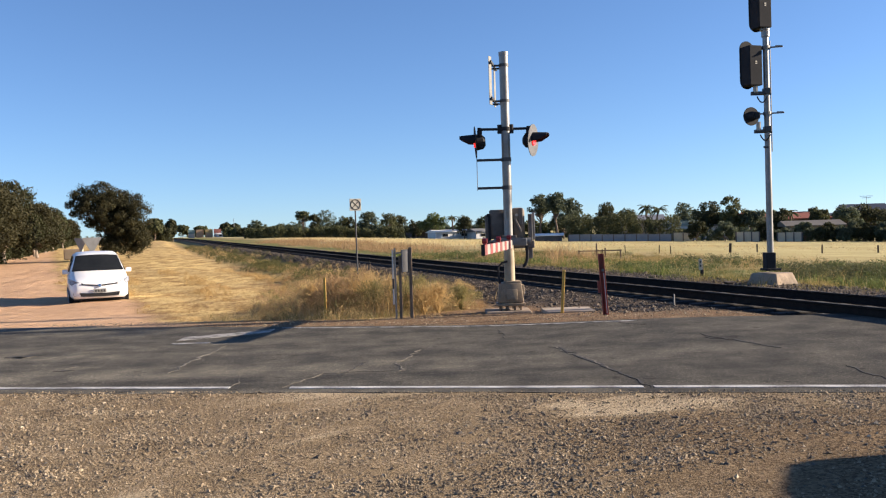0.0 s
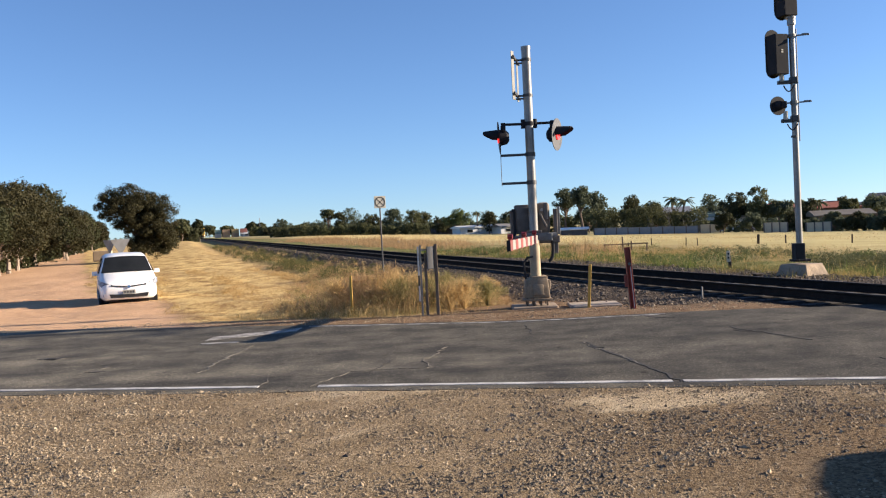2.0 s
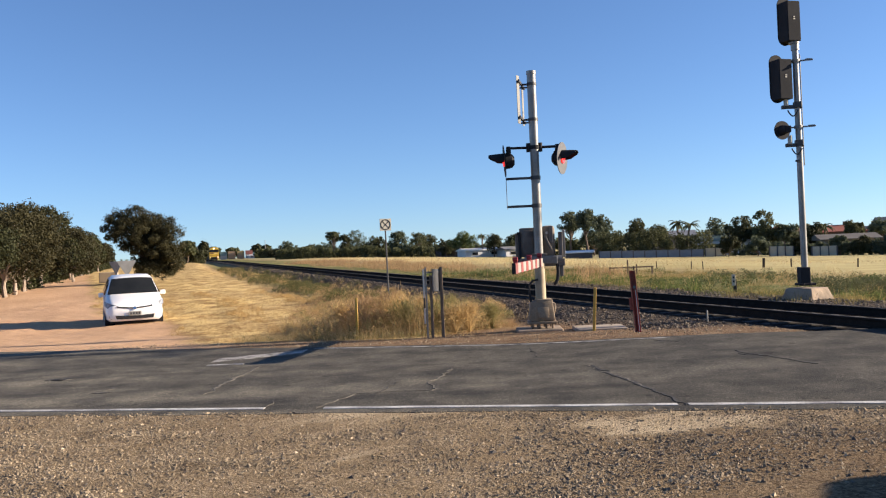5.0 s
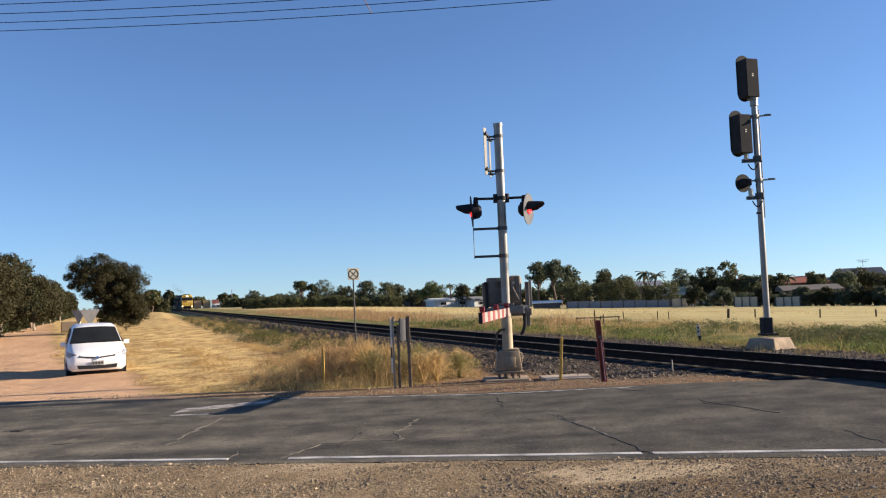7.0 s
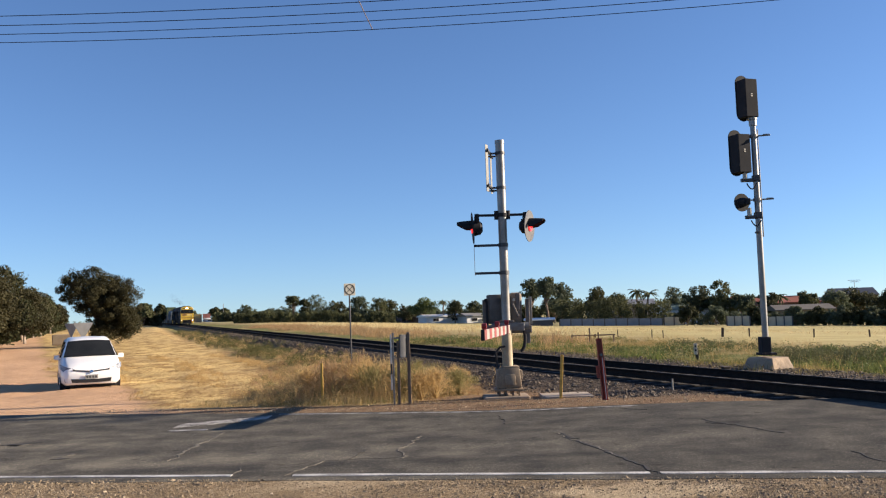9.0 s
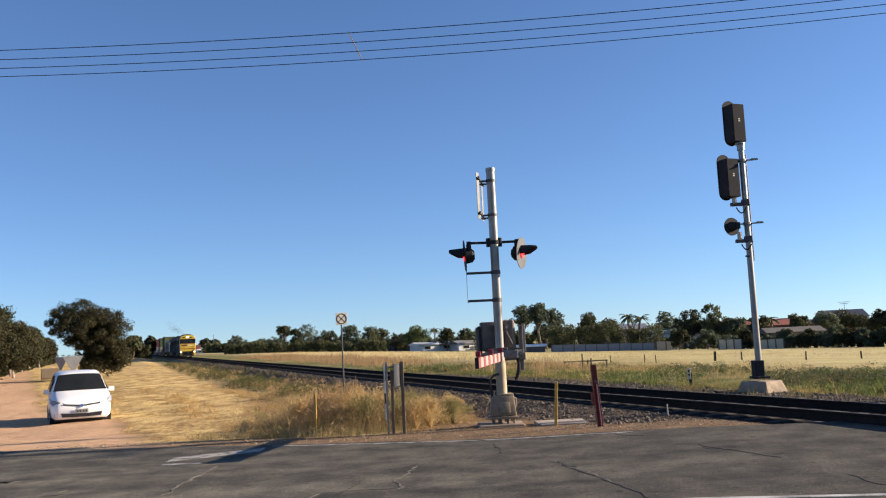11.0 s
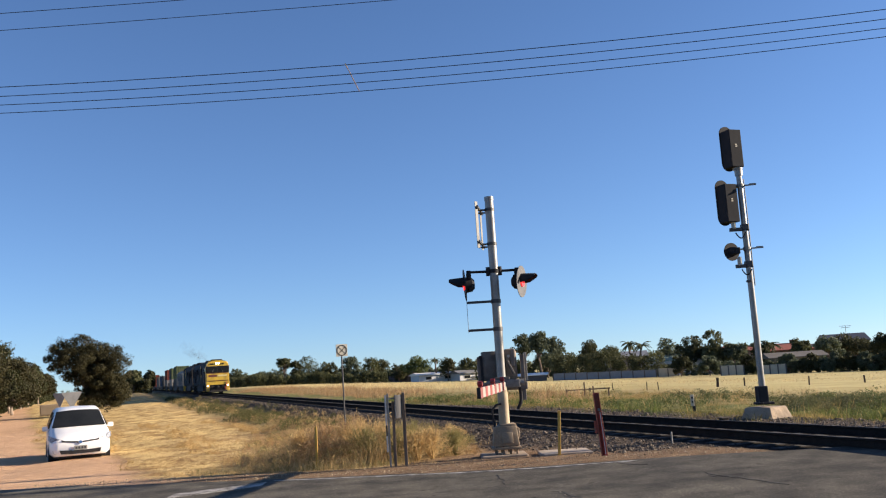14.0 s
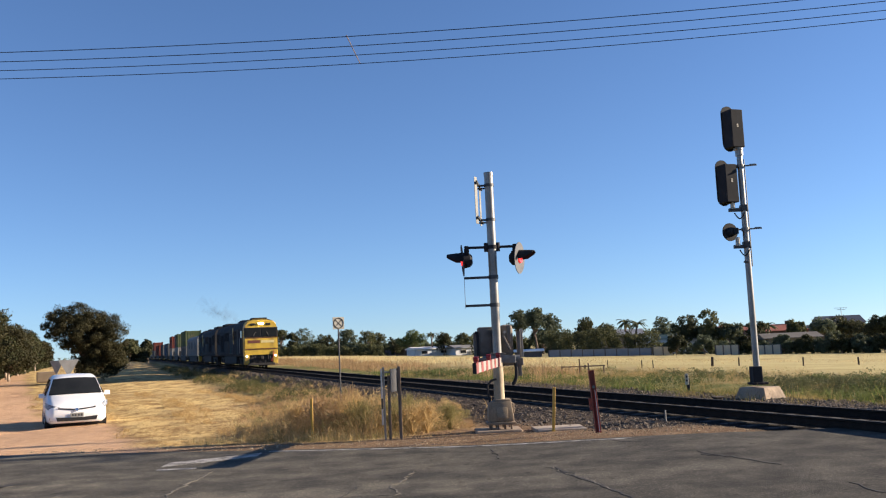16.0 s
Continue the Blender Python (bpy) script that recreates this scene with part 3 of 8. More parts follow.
def build_road():
    xs = np.concatenate([np.arange(-60, -16, 2.0), np.arange(-16, 16, 0.2), np.arange(16, 60, 2.0)])
    road = strip("road", xs, ragged(lambda x: near_line(x) - 0.32, 0.07, 0.4), ragged(lambda x: far_line(x) + 0.22, 0.06, 2.2), 0.0, M_ASPHALT, rows=24)
    tagged(road, "worn grey two-lane asphalt road with patched cracks", "road", kind="structure")

    def line(a, b, f, half, lift=0.006, seed=0.0, mat_=None):
        x = np.arange(a, b + 0.01, 0.15)
        ob = strip("edge_line", x, ragged(lambda q: f(q) - half, 0.012, seed, 0.25), ragged(lambda q: f(q) + half, 0.012, seed + 3, 0.25), lift, mat_ or M_PAINT, rows=1)
        tagged(ob, "worn white edge line painted along the road", "road marking", kind="structure")
        return ob
    line(-40, -2.28, near_line, 0.055, seed=0.1)
    line(-1.66, 2.1, near_line, 0.055, seed=1.1)
    line(2.2, 30, near_line, 0.055, seed=2.1)
    line(-2.9, 3.3, far_line, 0.045, seed=3.1, mat_=M_PAINT_FADED)
    # faint remains of a stop line near the dirt road
    line(-4.35, -2.95, lambda x: 15.12 + 0.62 * (np.asarray(x, float) + 3.6), 0.26, seed=4.0, mat_=M_PAINT_FADED)
    line(-4.30, -3.60, lambda x: 14.03 + 0 * np.asarray(x, float), 0.07, seed=5.0, mat_=M_PAINT_FADED)

    def crack(pts, w, m, seed):
        pts = np.array(pts, float)
        rnd = np.random.RandomState(seed)
        P = [pts[0]]
        for a, b in zip(pts[:-1], pts[1:]):
            k = max(2, int(np.hypot(*(b - a)) / 0.12))
            for i in range(1, k + 1):
                P.append(a + (b - a) * i / k + rnd.normal(0, 0.030, 2))
        P = np.array(P)
        d = np.gradient(P, axis=0)
        d = np.stack([-d[:, 1], d[:, 0]], 1) / (np.hypot(d[:, 0], d[:, 1])[:, None] + 1e-9)
        ww = w * (0.25 + 1.1 * rnd.rand(len(P)))[:, None]
        ww[0] = ww[-1] = 0.004
        L, R = P - d * ww / 2, P + d * ww / 2
        V = np.concatenate([np.column_stack([q, road_z(q[:, 0], q[:, 1]) + h]) for q in (L, R) for h in (0.005, 0.001)])
        n = len(P)
        i = np.arange(n - 1)
        F = np.concatenate([np.stack([i, i + 1, 2 * n + i + 1, 2 * n + i], -1), np.stack([i, n + i, n + i + 1, i + 1], -1), np.stack([2 * n + i, 2 * n + i + 1, 3 * n + i + 1, 3 * n + i], -1)])
        tagged(mesh_from("road_crack", V, F, m), "crack in the asphalt road surface", "crack", kind="structure")
    CRACKS = [
        ([(2.16, 9.05), (1.99, 10.2), (1.60, 12.2)], 0.045, M_CRACK, 1),
        ([(1.97, 10.2), (1.86, 10.9), (1.52, 12.3)], 0.02, M_CRACK_PALE, 21),
        ([(3.75, 12.85), (4.05, 12.0), (4.35, 11.3)], 0.045, M_CRACK, 2),
        ([(3.70, 12.5), (3.95, 12.2)], 0.05, M_CRACK, 22),
        ([(2.9, 14.6), (3.3, 14.1)], 0.045, M_CRACK, 12),
        ([(-0.52, 10.6), (-0.49, 11.0), (-0.58, 11.2), (-0.50, 11.5), (-0.30, 12.55)], 0.026, M_CRACK_PALE, 3),
        ([(-1.75, 9.7), (-1.6, 10.1), (-1.44, 10.6)], 0.024, M_CRACK_PALE, 4),
        ([(-1.44, 10.6), (-1.0, 10.7), (-0.55, 10.6)], 0.010, M_CRACK_PALE, 24),
        ([(-3.42, 11.0), (-3.38, 12.3), (-3.34, 13.6)], 0.030, M_CRACK_DUSTY, 5),
        ([(-2.36, 9.85), (-2.30, 10.3)], 0.016, M_CRACK_PALE, 6),
        ([(4.53, 9.9), (4.60, 9.1)], 0.035, M_CRACK, 7),
        ([(-6.45, 13.0), (-6.1, 12.95), (-5.95, 13.1)], 0.20, M_CRACK, 8),
        ([(-6.4, 12.88), (-5.98, 12.95)], 0.07, M_CRACK_PALE, 28),
        ([(-5.05, 11.45), (-4.75, 11.5)], 0.17, M_CRACK, 9),
        ([(-4.98, 11.95), (-4.9, 11.7)], 0.05, M_CRACK_DUSTY, 10),
        ([(0.95, 13.4), (0.9, 14.6)], 0.014, M_CRACK, 13),
        ([(-1.2, 10.4), (-1.0, 11.4)], 0.010, M_CRACK, 18),
    ]
    for c in CRACKS:
        crack(*c)


def build_track():
    ys = np.concatenate([np.arange(-40, 60, 1.0), np.arange(60, 760, 5.0)])
    cx, cz = track_x(ys), track_z(ys)
    t = np.gradient(np.stack([cx, ys], -1), axis=0)
    t /= np.hypot(t[:, 0], t[:, 1])[:, None]
    nrm = np.stack([t[:, 1], -t[:, 0]], -1)
    prof = [(-0.07, -0.172), (-0.07, -0.158), (-0.014, -0.140), (-0.010, -0.045), (-0.036, -0.034), (-0.036, -0.010), (-0.026, -0.004),
            (0.026, -0.004), (0.036, -0.010), (0.036, -0.034), (0.010, -0.045), (0.014, -0.140), (0.07, -0.158), (0.07, -0.172)]

    def sweep(name, prof, off, material):
        V = []
        for (u, w) in prof:
            V.append(np.stack([cx + nrm[:, 0] * (off + u), ys + nrm[:, 1] * (off + u), cz + w], -1))
        V = np.concatenate(V)
        n, k = len(ys), len(prof)
        i = np.arange(n - 1)
        F = np.concatenate([np.stack([a * n + i, a * n + i + 1, ((a + 1) % k) * n + i + 1, ((a + 1) % k) * n + i], -1) for a in range(k)])
        return mesh_from(name, V, F, material)
    for off in (-0.752, 0.752):
        rail = tagged(sweep("rail", prof, off, M_RAIL), "rust-dark steel running rail on the ballast", "rail", "rails of the track", "structure")
        head = sweep("rail_head", [(-0.016, -0.0042), (-0.015, -0.001), (0.015, -0.001), (0.016, -0.0042)], off, M_RAILHEAD)
        head.parent = rail
        head["label"] = "polished running surface"


build_ground()
build_road()
build_track()


# ---- trees ----
def leaf_cloud(centres, radii, per, size, rnd, flat=0.75, aspect=0.5, loose=0.7):
    """Leaves scattered near the surface of many uneven clumps, each lying roughly along its clump's skin."""
    n = len(centres) * per
    c = np.repeat(centres, per, 0)
    r = np.repeat(radii, per)
    d = rnd.normal(size=(n, 3))
    d /= np.linalg.norm(d, axis=1)[:, None]
    p = c + d * (r * rnd.uniform(0.35, 1.02, n) ** 0.55)[:, None] * [1, 1, flat]
    nn = d + rnd.normal(size=(n, 3)) * loose
    nn /= np.linalg.norm(nn, axis=1)[:, None]
    a = np.cross(nn, rnd.normal(size=(n, 3)))
    a /= np.linalg.norm(a, axis=1)[:, None]
    b = np.cross(nn, a)
    sz = size * rnd.uniform(0.6, 1.5, n)[:, None]
    a, b = a * sz, b * sz * aspect
    V = np.stack([p - a, p - b, p + a, p + b], 1).reshape(-1, 3)
    return V, np.arange(n * 4).reshape(-1, 4)


def limb(bm, p0, p1, r0, r1, rnd, bends=3):
    p0, p1 = Vector(p0), Vector(p1)
    pts = [p0]
    for k in range(1, bends + 1):
        q = p0.lerp(p1, k / bends)
        if k < bends:
            q += Vector(rnd.normal(0, (p1 - p0).length * 0.06, 3))
        pts.append(q)
    for k in range(bends):
        tube(bm, pts[k], pts[k + 1], r0 + (r1 - r0) * k / bends, r0 + (r1 - r0) * (k + 1) / bends, n=7)
    return pts


def puffs(lobes, rnd, per_area, r0, r1):
    """Small round tufts of foliage over the outside of larger lobes (x, y, z, half width, half height)."""
    C, R = [], []
    for (x, y, z, a, b) in lobes:
        n = max(4, int(per_area * a * (a + b) / 2))
        d = rnd.normal(size=(n, 3))
        d /= np.linalg.norm(d, axis=1)[:, None]
        f = rnd.uniform(0.55, 1.0, n)[:, None]
        C.append(np.array([x, y, z]) + d * f * [a, a, b])
        R.append(rnd.uniform(r0, r1, n))
    return np.concatenate(C), np.concatenate(R)


def tree(name, x, y, h, w, seed, leaf, label, category="tree", low=0.25, clumps=40, per=70, size=0.25, lean=0.0, open_=0.0, depth=None, group="", z=None, trunk_h=None, fat=1.0, lobes=None, bark=None):
    """A tapered trunk with limbs that carry uneven lobes of tufted leaves with gaps between them."""
    rnd = np.random.RandomState(seed)
    ob = thing(name, pose(x, y, float(land_z(x, y)) - 0.05 if z is None else z), label, category, group)
    th = trunk_h or h * (low + 0.12)
    bm = bmesh.new()
    limb(bm, (0, 0, -0.3), (lean * 0.5, 0, th), h * 0.022 + 0.05, h * 0.014 + 0.03, rnd)
    d = depth or w
    if lobes is None:
        lobes = []
        flat = 0.55 if open_ > 0.5 else 0.8
        for k in range(max(7, clumps // 2)):
            ang = k * 2.4 + seed + rnd.uniform(-0.5, 0.5)
            zz = rnd.uniform(0, 1) ** (0.5 if open_ > 0.5 else 0.8)
            prof = (math.sin(math.pi * min(1, 0.22 + zz * 0.70)) ** 0.6) * rnd.uniform(0.55, 1.0)
            q = h * rnd.uniform(0.16, 0.27) * (0.9 if open_ > 0.5 else 1.0) * (w / h) ** 0.5
            lobes.append((math.cos(ang) * prof * max(0.1, w / 2 - q) + lean * zz, math.sin(ang) * prof * max(0.1, d / 2 - q), h * low + q * flat + (h * (1 - low) - 2 * q * flat) * zz, q, q * flat))
        top = max(lobes, key=lambda v: v[2] + v[4])
        lobes = [(a, b, c + h - top[2] - top[4] if (a, b, c) == top[:3] else c, e, f) for a, b, c, e, f in lobes]
    for (a, b, c, e, f) in lobes:
        limb(bm, (lean * 0.4, 0, th * rnd.uniform(0.75, 1)), (a * 0.85, b * 0.85, c - f * 0.3), h * 0.014 + 0.01, h * 0.004 + 0.004, rnd)
    part("trunk", bm, bark or M_BARK, ob)
    ms = np.mean([v[3] for v in lobes])
    centres, radii = puffs(lobes, rnd, (9 if open_ > 0.5 else 12) / (ms * ms) * 2.2, ms * 0.25, ms * 0.50)
    total = clumps * per
    V, F = leaf_cloud(centres, radii, max(14, int(total / len(centres))), size, rnd, 0.8, loose=0.42)
    mesh_from("crown", V, F, leaf, ob)
    return ob


M_BARK_PALE = mat("pale_gum_bark", (0.34, 0.28, 0.22), (0.17, 0.13, 0.10), scale=2, fine=14, rough=0.95, stretch=(3, 3, 0.6), bump=0.3)
GUM_LOBES = [(-0.5, 0.2, 5.75, 1.35, 0.85), (-1.9, -0.3, 5.45, 1.15, 0.75), (-2.7, 0.3, 4.95, 1.0, 0.72), (-2.1, -0.4, 4.1, 1.0, 0.62), (0.8, 0.0, 5.15, 1.25, 0.85), (2.1, 0.4, 4.75, 1.15, 0.75),
             (3.0, -0.2, 4.05, 0.95, 0.72), (-0.6, -0.9, 4.6, 1.35, 0.95), (0.9, -1.1, 3.8, 1.4, 0.95), (1.2, 1.0, 3.9, 1.4, 0.9), (-0.3, 0.8, 3.4, 1.2, 0.85), (0.2, -0.6, 2.7, 1.25, 0.8),
             (-1.2, 0.2, 5.0, 1.3, 0.9), (1.4, 0.5, 4.4, 1.3, 0.9), (0.3, 0.2, 4.3, 1.4, 1.0), (1.2, 0.0, 3.1, 1.4, 1.0),
             (1.7, -0.6, 2.7, 1.35, 0.9), (2.3, 0.4, 1.9, 1.2, 0.85), (1.1, 0.3, 1.6, 1.2, 0.8), (2.5, -0.3, 1.05, 0.95, 0.6), (1.4, -0.8, 0.95, 0.9, 0.55),
             (2.6, 0.1, 2.9, 1.2, 0.85), (2.9, -0.3, 2.0, 1.05, 0.8), (0.4, 0.2, 2.0, 1.2, 0.8), (0.3, -0.4, 1.2, 1.0, 0.65), (3.0, 0.2, 1.2, 0.8, 0.6), (-0.9, 0.3, 3.2, 1.1, 0.75), (0.6, -0.9, 0.6, 0.9, 0.5), (2.2, -0.2, 0.5, 0.9, 0.45)]
tree("gum_tree", -30.55, 80.0, 6.6, 7.7, 11, M_LEAF_GUM, "dense dark-leaved gum tree with uneven crown beside the dirt road", clumps=40, per=2200, size=0.062, lean=0.6, trunk_h=2.6, lobes=[(a, b, c + 0.40, e * 1.06, f * 1.06) for a, b, c, e, f in GUM_LOBES])
ROW = [(-29.5, 50, 6.6, 6), (-31.5, 58, 6.4, 6), (-36.5, 70, 6.8, 7), (-41, 82, 6.6, 7), (-44, 95, 6.8, 7), (-52, 112, 6.8, 8), (-58, 130, 7, 8), (-66, 152, 7, 9), (-78, 180, 7.5, 9), (-33, 45, 6, 6), (-92, 215, 8, 10), (-75, 200, 7, 9), (-27.5, 42, 5.4, 5), (-34, 64, 5, 6), (-39, 76, 5, 6), (-48, 103, 5.5, 7), (-55, 121, 6, 8)]
for k, (x, y, h, w) in enumerate(ROW):
    h = 1.7 + y * float(np.interp(x / y, [-0.62, -0.53, -0.50, -0.47, -0.4546, -0.4328, -0.414], [0.086, 0.077, 0.070, 0.050, 0.042, 0.027, 0.016])) - float(land_z(x, y))
    tree("gum_tree", x, y, h, h * 1.1, 30 + k, M_LEAF_GUM if k % 3 else M_LEAF_ROW, "olive-leaved roadside gum tree in a row", low=0.10, clumps=32, per=480, size=0.06 + 0.0006 * y, group="row of gum trees", bark=M_BARK_PALE)


# ---- the crossing's equipment ----
ROAD_DIR = Vector((0.985, -0.17, 0)).normalized()
ACROSS = Vector((0.17, 0.985, 0)).normalized()      # away over the road
TURN_ROAD = Matrix.Rotation(math.atan2(ROAD_DIR.y, ROAD_DIR.x), 3, 'Z')


def bolt_ring(bm, c, r, n, br=0.02, h=0.03):
    for k in range(n):
        a = 2 * math.pi * k / n + 0.3
        tube(bm, (c[0] + r * math.cos(a), c[1] + r * math.sin(a), c[2]), (c[0] + r * math.cos(a), c[1] + r * math.sin(a), c[2] + h), br, n=6)


def plank(bm, a, b, width, thick, normal):
    """A flat board from a to b, of that width, its face along the normal."""
    a, b, nn = Vector(a), Vector(b), Vector(normal).normalized()
    d = (b - a).normalized()
    w = d.cross(nn).normalized()
    m = Matrix((d, w, nn)).transposed()
    box(bm, (a + b) / 2, ((b - a).length, width, thick), rot=m)


def flashing_lamp(parent, centre, normal, arm_from, lit, lens):
    """A crossing lamp: housing, round backboard, hood and lens, looking along the normal."""
    c, nn = Vector(centre), Vector(normal).normalized()
    up = Vector((0, 0, 1))
    side = nn.cross(up).normalized()
    bm = bmesh.new()
    tube(bm, c - nn * 0.15, c - nn * 0.02, 0.145, 0.165, n=20)
    tube(bm, c - nn * 0.20, c - nn * 0.15, 0.09, 0.14, n=16)
    for k in range(4):
        a = radians(45 + 90 * k)
        box(bm, c - nn * 0.10 + side * 0.16 * math.cos(a) + up * 0.16 * math.sin(a), (0.07, 0.05, 0.05), 0.01)
    box(bm, c - nn * 0.09 + up * 0.19, (0.10, 0.10, 0.10), 0.015)
    housing = part("lamp_housing", bm, M_BLACK, parent, "black lamp housing")
    smooth_all(housing)
    bm = bmesh.new()
    disc(bm, c, nn, 0.325, 0.012, n=40)
    part("backboard", bm, lit, housing, "round backboard")
    bm = bmesh.new()
    # hood: upper part of a shell that tapers forward
    n = 18
    rings = []
    for j, (f, r, cut) in enumerate(((0.0, 0.165, 200), (0.12, 0.163, 190), (0.27, 0.157, 125), (0.31, 0.152, 90))):
        ring = []
        for i in range(n + 1):
            a = radians(90 + cut / 2 - cut * i / n)
            for rr in (r, r - 0.008):
                ring.append(bm.verts.new(c + nn * (f + 0.01) + side * rr * math.cos(a) + up * rr * math.sin(a)))
        rings.append(ring)
    for A, B in zip(rings[:-1], rings[1:]):
        for i in range(n):
            for o in (0, 1):
                q = (A[2 * i + o], A[2 * i + 2 + o], B[2 * i + 2 + o], B[2 * i + o])
                bm.faces.new(q if o == 0 else q[::-1])
    for ring in (rings[0], rings[-1]):
        for i in range(n):
            bm.faces.new((ring[2 * i], ring[2 * i + 1], ring[2 * i + 3], ring[2 * i + 2]))
    smooth_all(part("hood", bm, M_BLACK, housing, "black hood"))
    bm = bmesh.new()
    disc(bm, c + nn * 0.02, nn, 0.105, 0.03, n=28)
    part("lens", bm, lens, housing, "glowing red lens")
    bm = bmesh.new()
    top = c - nn * 0.09 + up * 0.24
    pipe(bm, [Vector(arm_from), Vector((top.x, top.y, arm_from[2])), top - up * 0.05], 0.028, n=10)
    tube(bm, top + up * 0.0 + Vector((0, 0, -0.06)), top + Vector((0, 0, 0.05)), 0.045, n=10)
    part("lamp_arm", bm, M_BLACK, housing, "black tubular arm")


def crossing_mast():
    ob = thing("crossing_signal", pose(1.38, 18.06, 0.0), "galvanised level-crossing mast with red flashing lamps and lowered boom", "crossing signal")
    # pedestal and slab
    bm = bmesh.new()
    box(bm, (-0.06, 0, -0.13), (0.92, 0.8, 0.28), 0.03)
    part("slab", bm, M_BASE, ob, "brown-stained concrete slab")
    for sx in (-0.2, -0.07, 0.07, 0.2):
        for sy in (-0.2, 0.2):
            bm = bmesh.new()
            tube(bm, (sx, sy, -0.02), (sx, sy, 0.17), 0.022, n=8)
            part("anchor_bolt", bm, M_ROPE, ob)
    bm = bmesh.new()
    box(bm, (0, 0, 0.36), (0.52, 0.46, 0.40), 0.03, taper=0.86)
    box(bm, (0.05, 0, 0.55), (0.34, 0.36, 0.10), 0.025)
    box(bm, (0.235, -0.05, 0.42), (0.08, 0.26, 0.20), 0.02)
    box(bm, (0, 0, 0.13), (0.58, 0.52, 0.05), 0.01)
    box(bm, (0.02, -0.235, 0.33), (0.22, 0.02, 0.22), 0.008, rot=Matrix.Rotation(radians(-10), 3, 'X'))
    tube(bm, (0, 0, 0.5), (0, 0, 0.60), 0.15, 0.12, n=20)
    smooth_all(part("pedestal", bm, M_CREAM, ob, "cream cast pedestal"))
    bm = bmesh.new()
    tube(bm, (0, 0, 0.5), (0, 0, 5.20), 0.09, n=28)
    smooth_all(part("mast_pole", bm, M_GALV, ob, "weathered galvanised pole"))
    bm = bmesh.new()
    tube(bm, (0, 0, 0.55), (0, 0, 1.50), 0.108, 0.104, n=28)
    smooth_all(part("pole_sleeve", bm, M_SLEEVE, ob, "dusty cream sleeve at the foot of the pole"))
    bm = bmesh.new()
    tube(bm, (0, 0, 5.18), (0, 0, 5.25), 0.098, n=24)
    smooth_all(part("pole_cap", bm, M_GALV, ob))
    # crossbuck boards seen on edge, facing along the road
    face = -ROAD_DIR
    c = Vector((-0.234, 0.0, 4.62))
    for sgn in (-1, 1):
        bm = bmesh.new()
        q = c + ACROSS * 0.38 * sgn
        box(bm, q, (0.010, 0.11 if sgn < 0 else 0.09, 0.96 if sgn < 0 else 0.86), 0.003, rot=TURN_ROAD @ Matrix.Rotation(radians(-22 if sgn < 0 else -14), 3, 'Z'))
        part("sign_slat", bm, M_SLAT, ob, "off-white upright sign slat")
    for z in (4.26, 4.98):
        bm = bmesh.new()
        box(bm, (-0.15, 0, z), (0.24, 0.04, 0.035), 0.004)
        box(bm, (-0.15, 0.07, z - 0.05), (0.24, 0.035, 0.03), 0.004)
        plank(bm, c - ACROSS * 0.50 + Vector((0.03, 0, z - c.z)), c + ACROSS * 0.50 + Vector((0.03, 0, z - c.z)), 0.05, 0.03, face)
        tube(bm, (0, 0, z - 0.03), (0, 0, z + 0.03), 0.10, n=20)
        part("sign_bracket", bm, M_DARKGREY, ob, "steel sign bracket")
    # lower sign on two long brackets
    for z in (2.50, 3.07):
        bm = bmesh.new()
        box(bm, (-0.32, 0, z), (0.56, 0.045, 0.05), 0.005)
        tube(bm, (0, 0, z - 0.04), (0, 0, z + 0.04), 0.102, n=20)
        part("sign_bracket", bm, M_DARKGREY, ob, "dark steel sign bracket")
    bm = bmesh.new()
    cc = Vector((-0.60, 0, 2.78))
    box(bm, cc, (0.008, 0.40, 0.64), 0.002, rot=Matrix.Rotation(radians(-3), 3, 'Z'))
    part("signal_plate", bm, M_GREY, ob, "grey sign plate seen on edge")
    # lamps
    bm = bmesh.new()
    tube(bm, (-0.12, 0, 3.69), (0.12, 0, 3.69), 0.05, n=14)
    tube(bm, (0, 0, 3.65), (0, 0, 3.73), 0.104, n=20)
    for sx in (-1, 1):
        tube(bm, (sx * 0.12, 0, 3.60), (sx * 0.12, 0, 3.78), 0.045, n=12)
    smooth_all(part("lamp_clamp", bm, M_BLACK, ob, "black lamp clamp"))
    flashing_lamp(ob, (-0.62, -0.05, 3.43), (-1.0, -0.02, -0.05), (-0.12, 0, 3.69), M_BLACK, M_RED_LENS)
    flashing_lamp(ob, (0.55, -0.05, 3.44), (0.93, -0.42, -0.05), (0.12, 0, 3.69), M_DISC, M_RED_LENS)
    # boom machine
    bm = bmesh.new()
    box(bm, (-0.19, 0.32, 1.76), (0.34, 0.36, 0.60), 0.025)
    box(bm, (-0.19, 0.135, 1.76), (0.26, 0.02, 0.50), 0.008)
    box(bm, (0.02, 0.34, 1.78), (0.30, 0.26, 0.50), 0.02)
    smooth_all(part("boom_machine", bm, M_MACHINE, ob, "grey-brown boom drive box"))
    bm = bmesh.new()
    box(bm, (0.215, 0.27, 1.77), (0.27, 0.34, 0.64), 0.07)
    box(bm, (0.215, 0.09, 1.77), (0.19, 0.02, 0.50), 0.008)
    smooth_all(part("relay_case", bm, M_TANCASE, ob, "tan rounded relay case"))
    bm = bmesh.new()
    box(bm, (-0.375, 0.14, 1.70), (0.05, 0.05, 0.56), 0.008)
    box(bm, (-0.39, 0.14, 1.95), (0.07, 0.07, 0.06), 0.008)
    part("stop_bar", bm, M_BLACK, ob, "black stop bar")
    bm = bmesh.new()
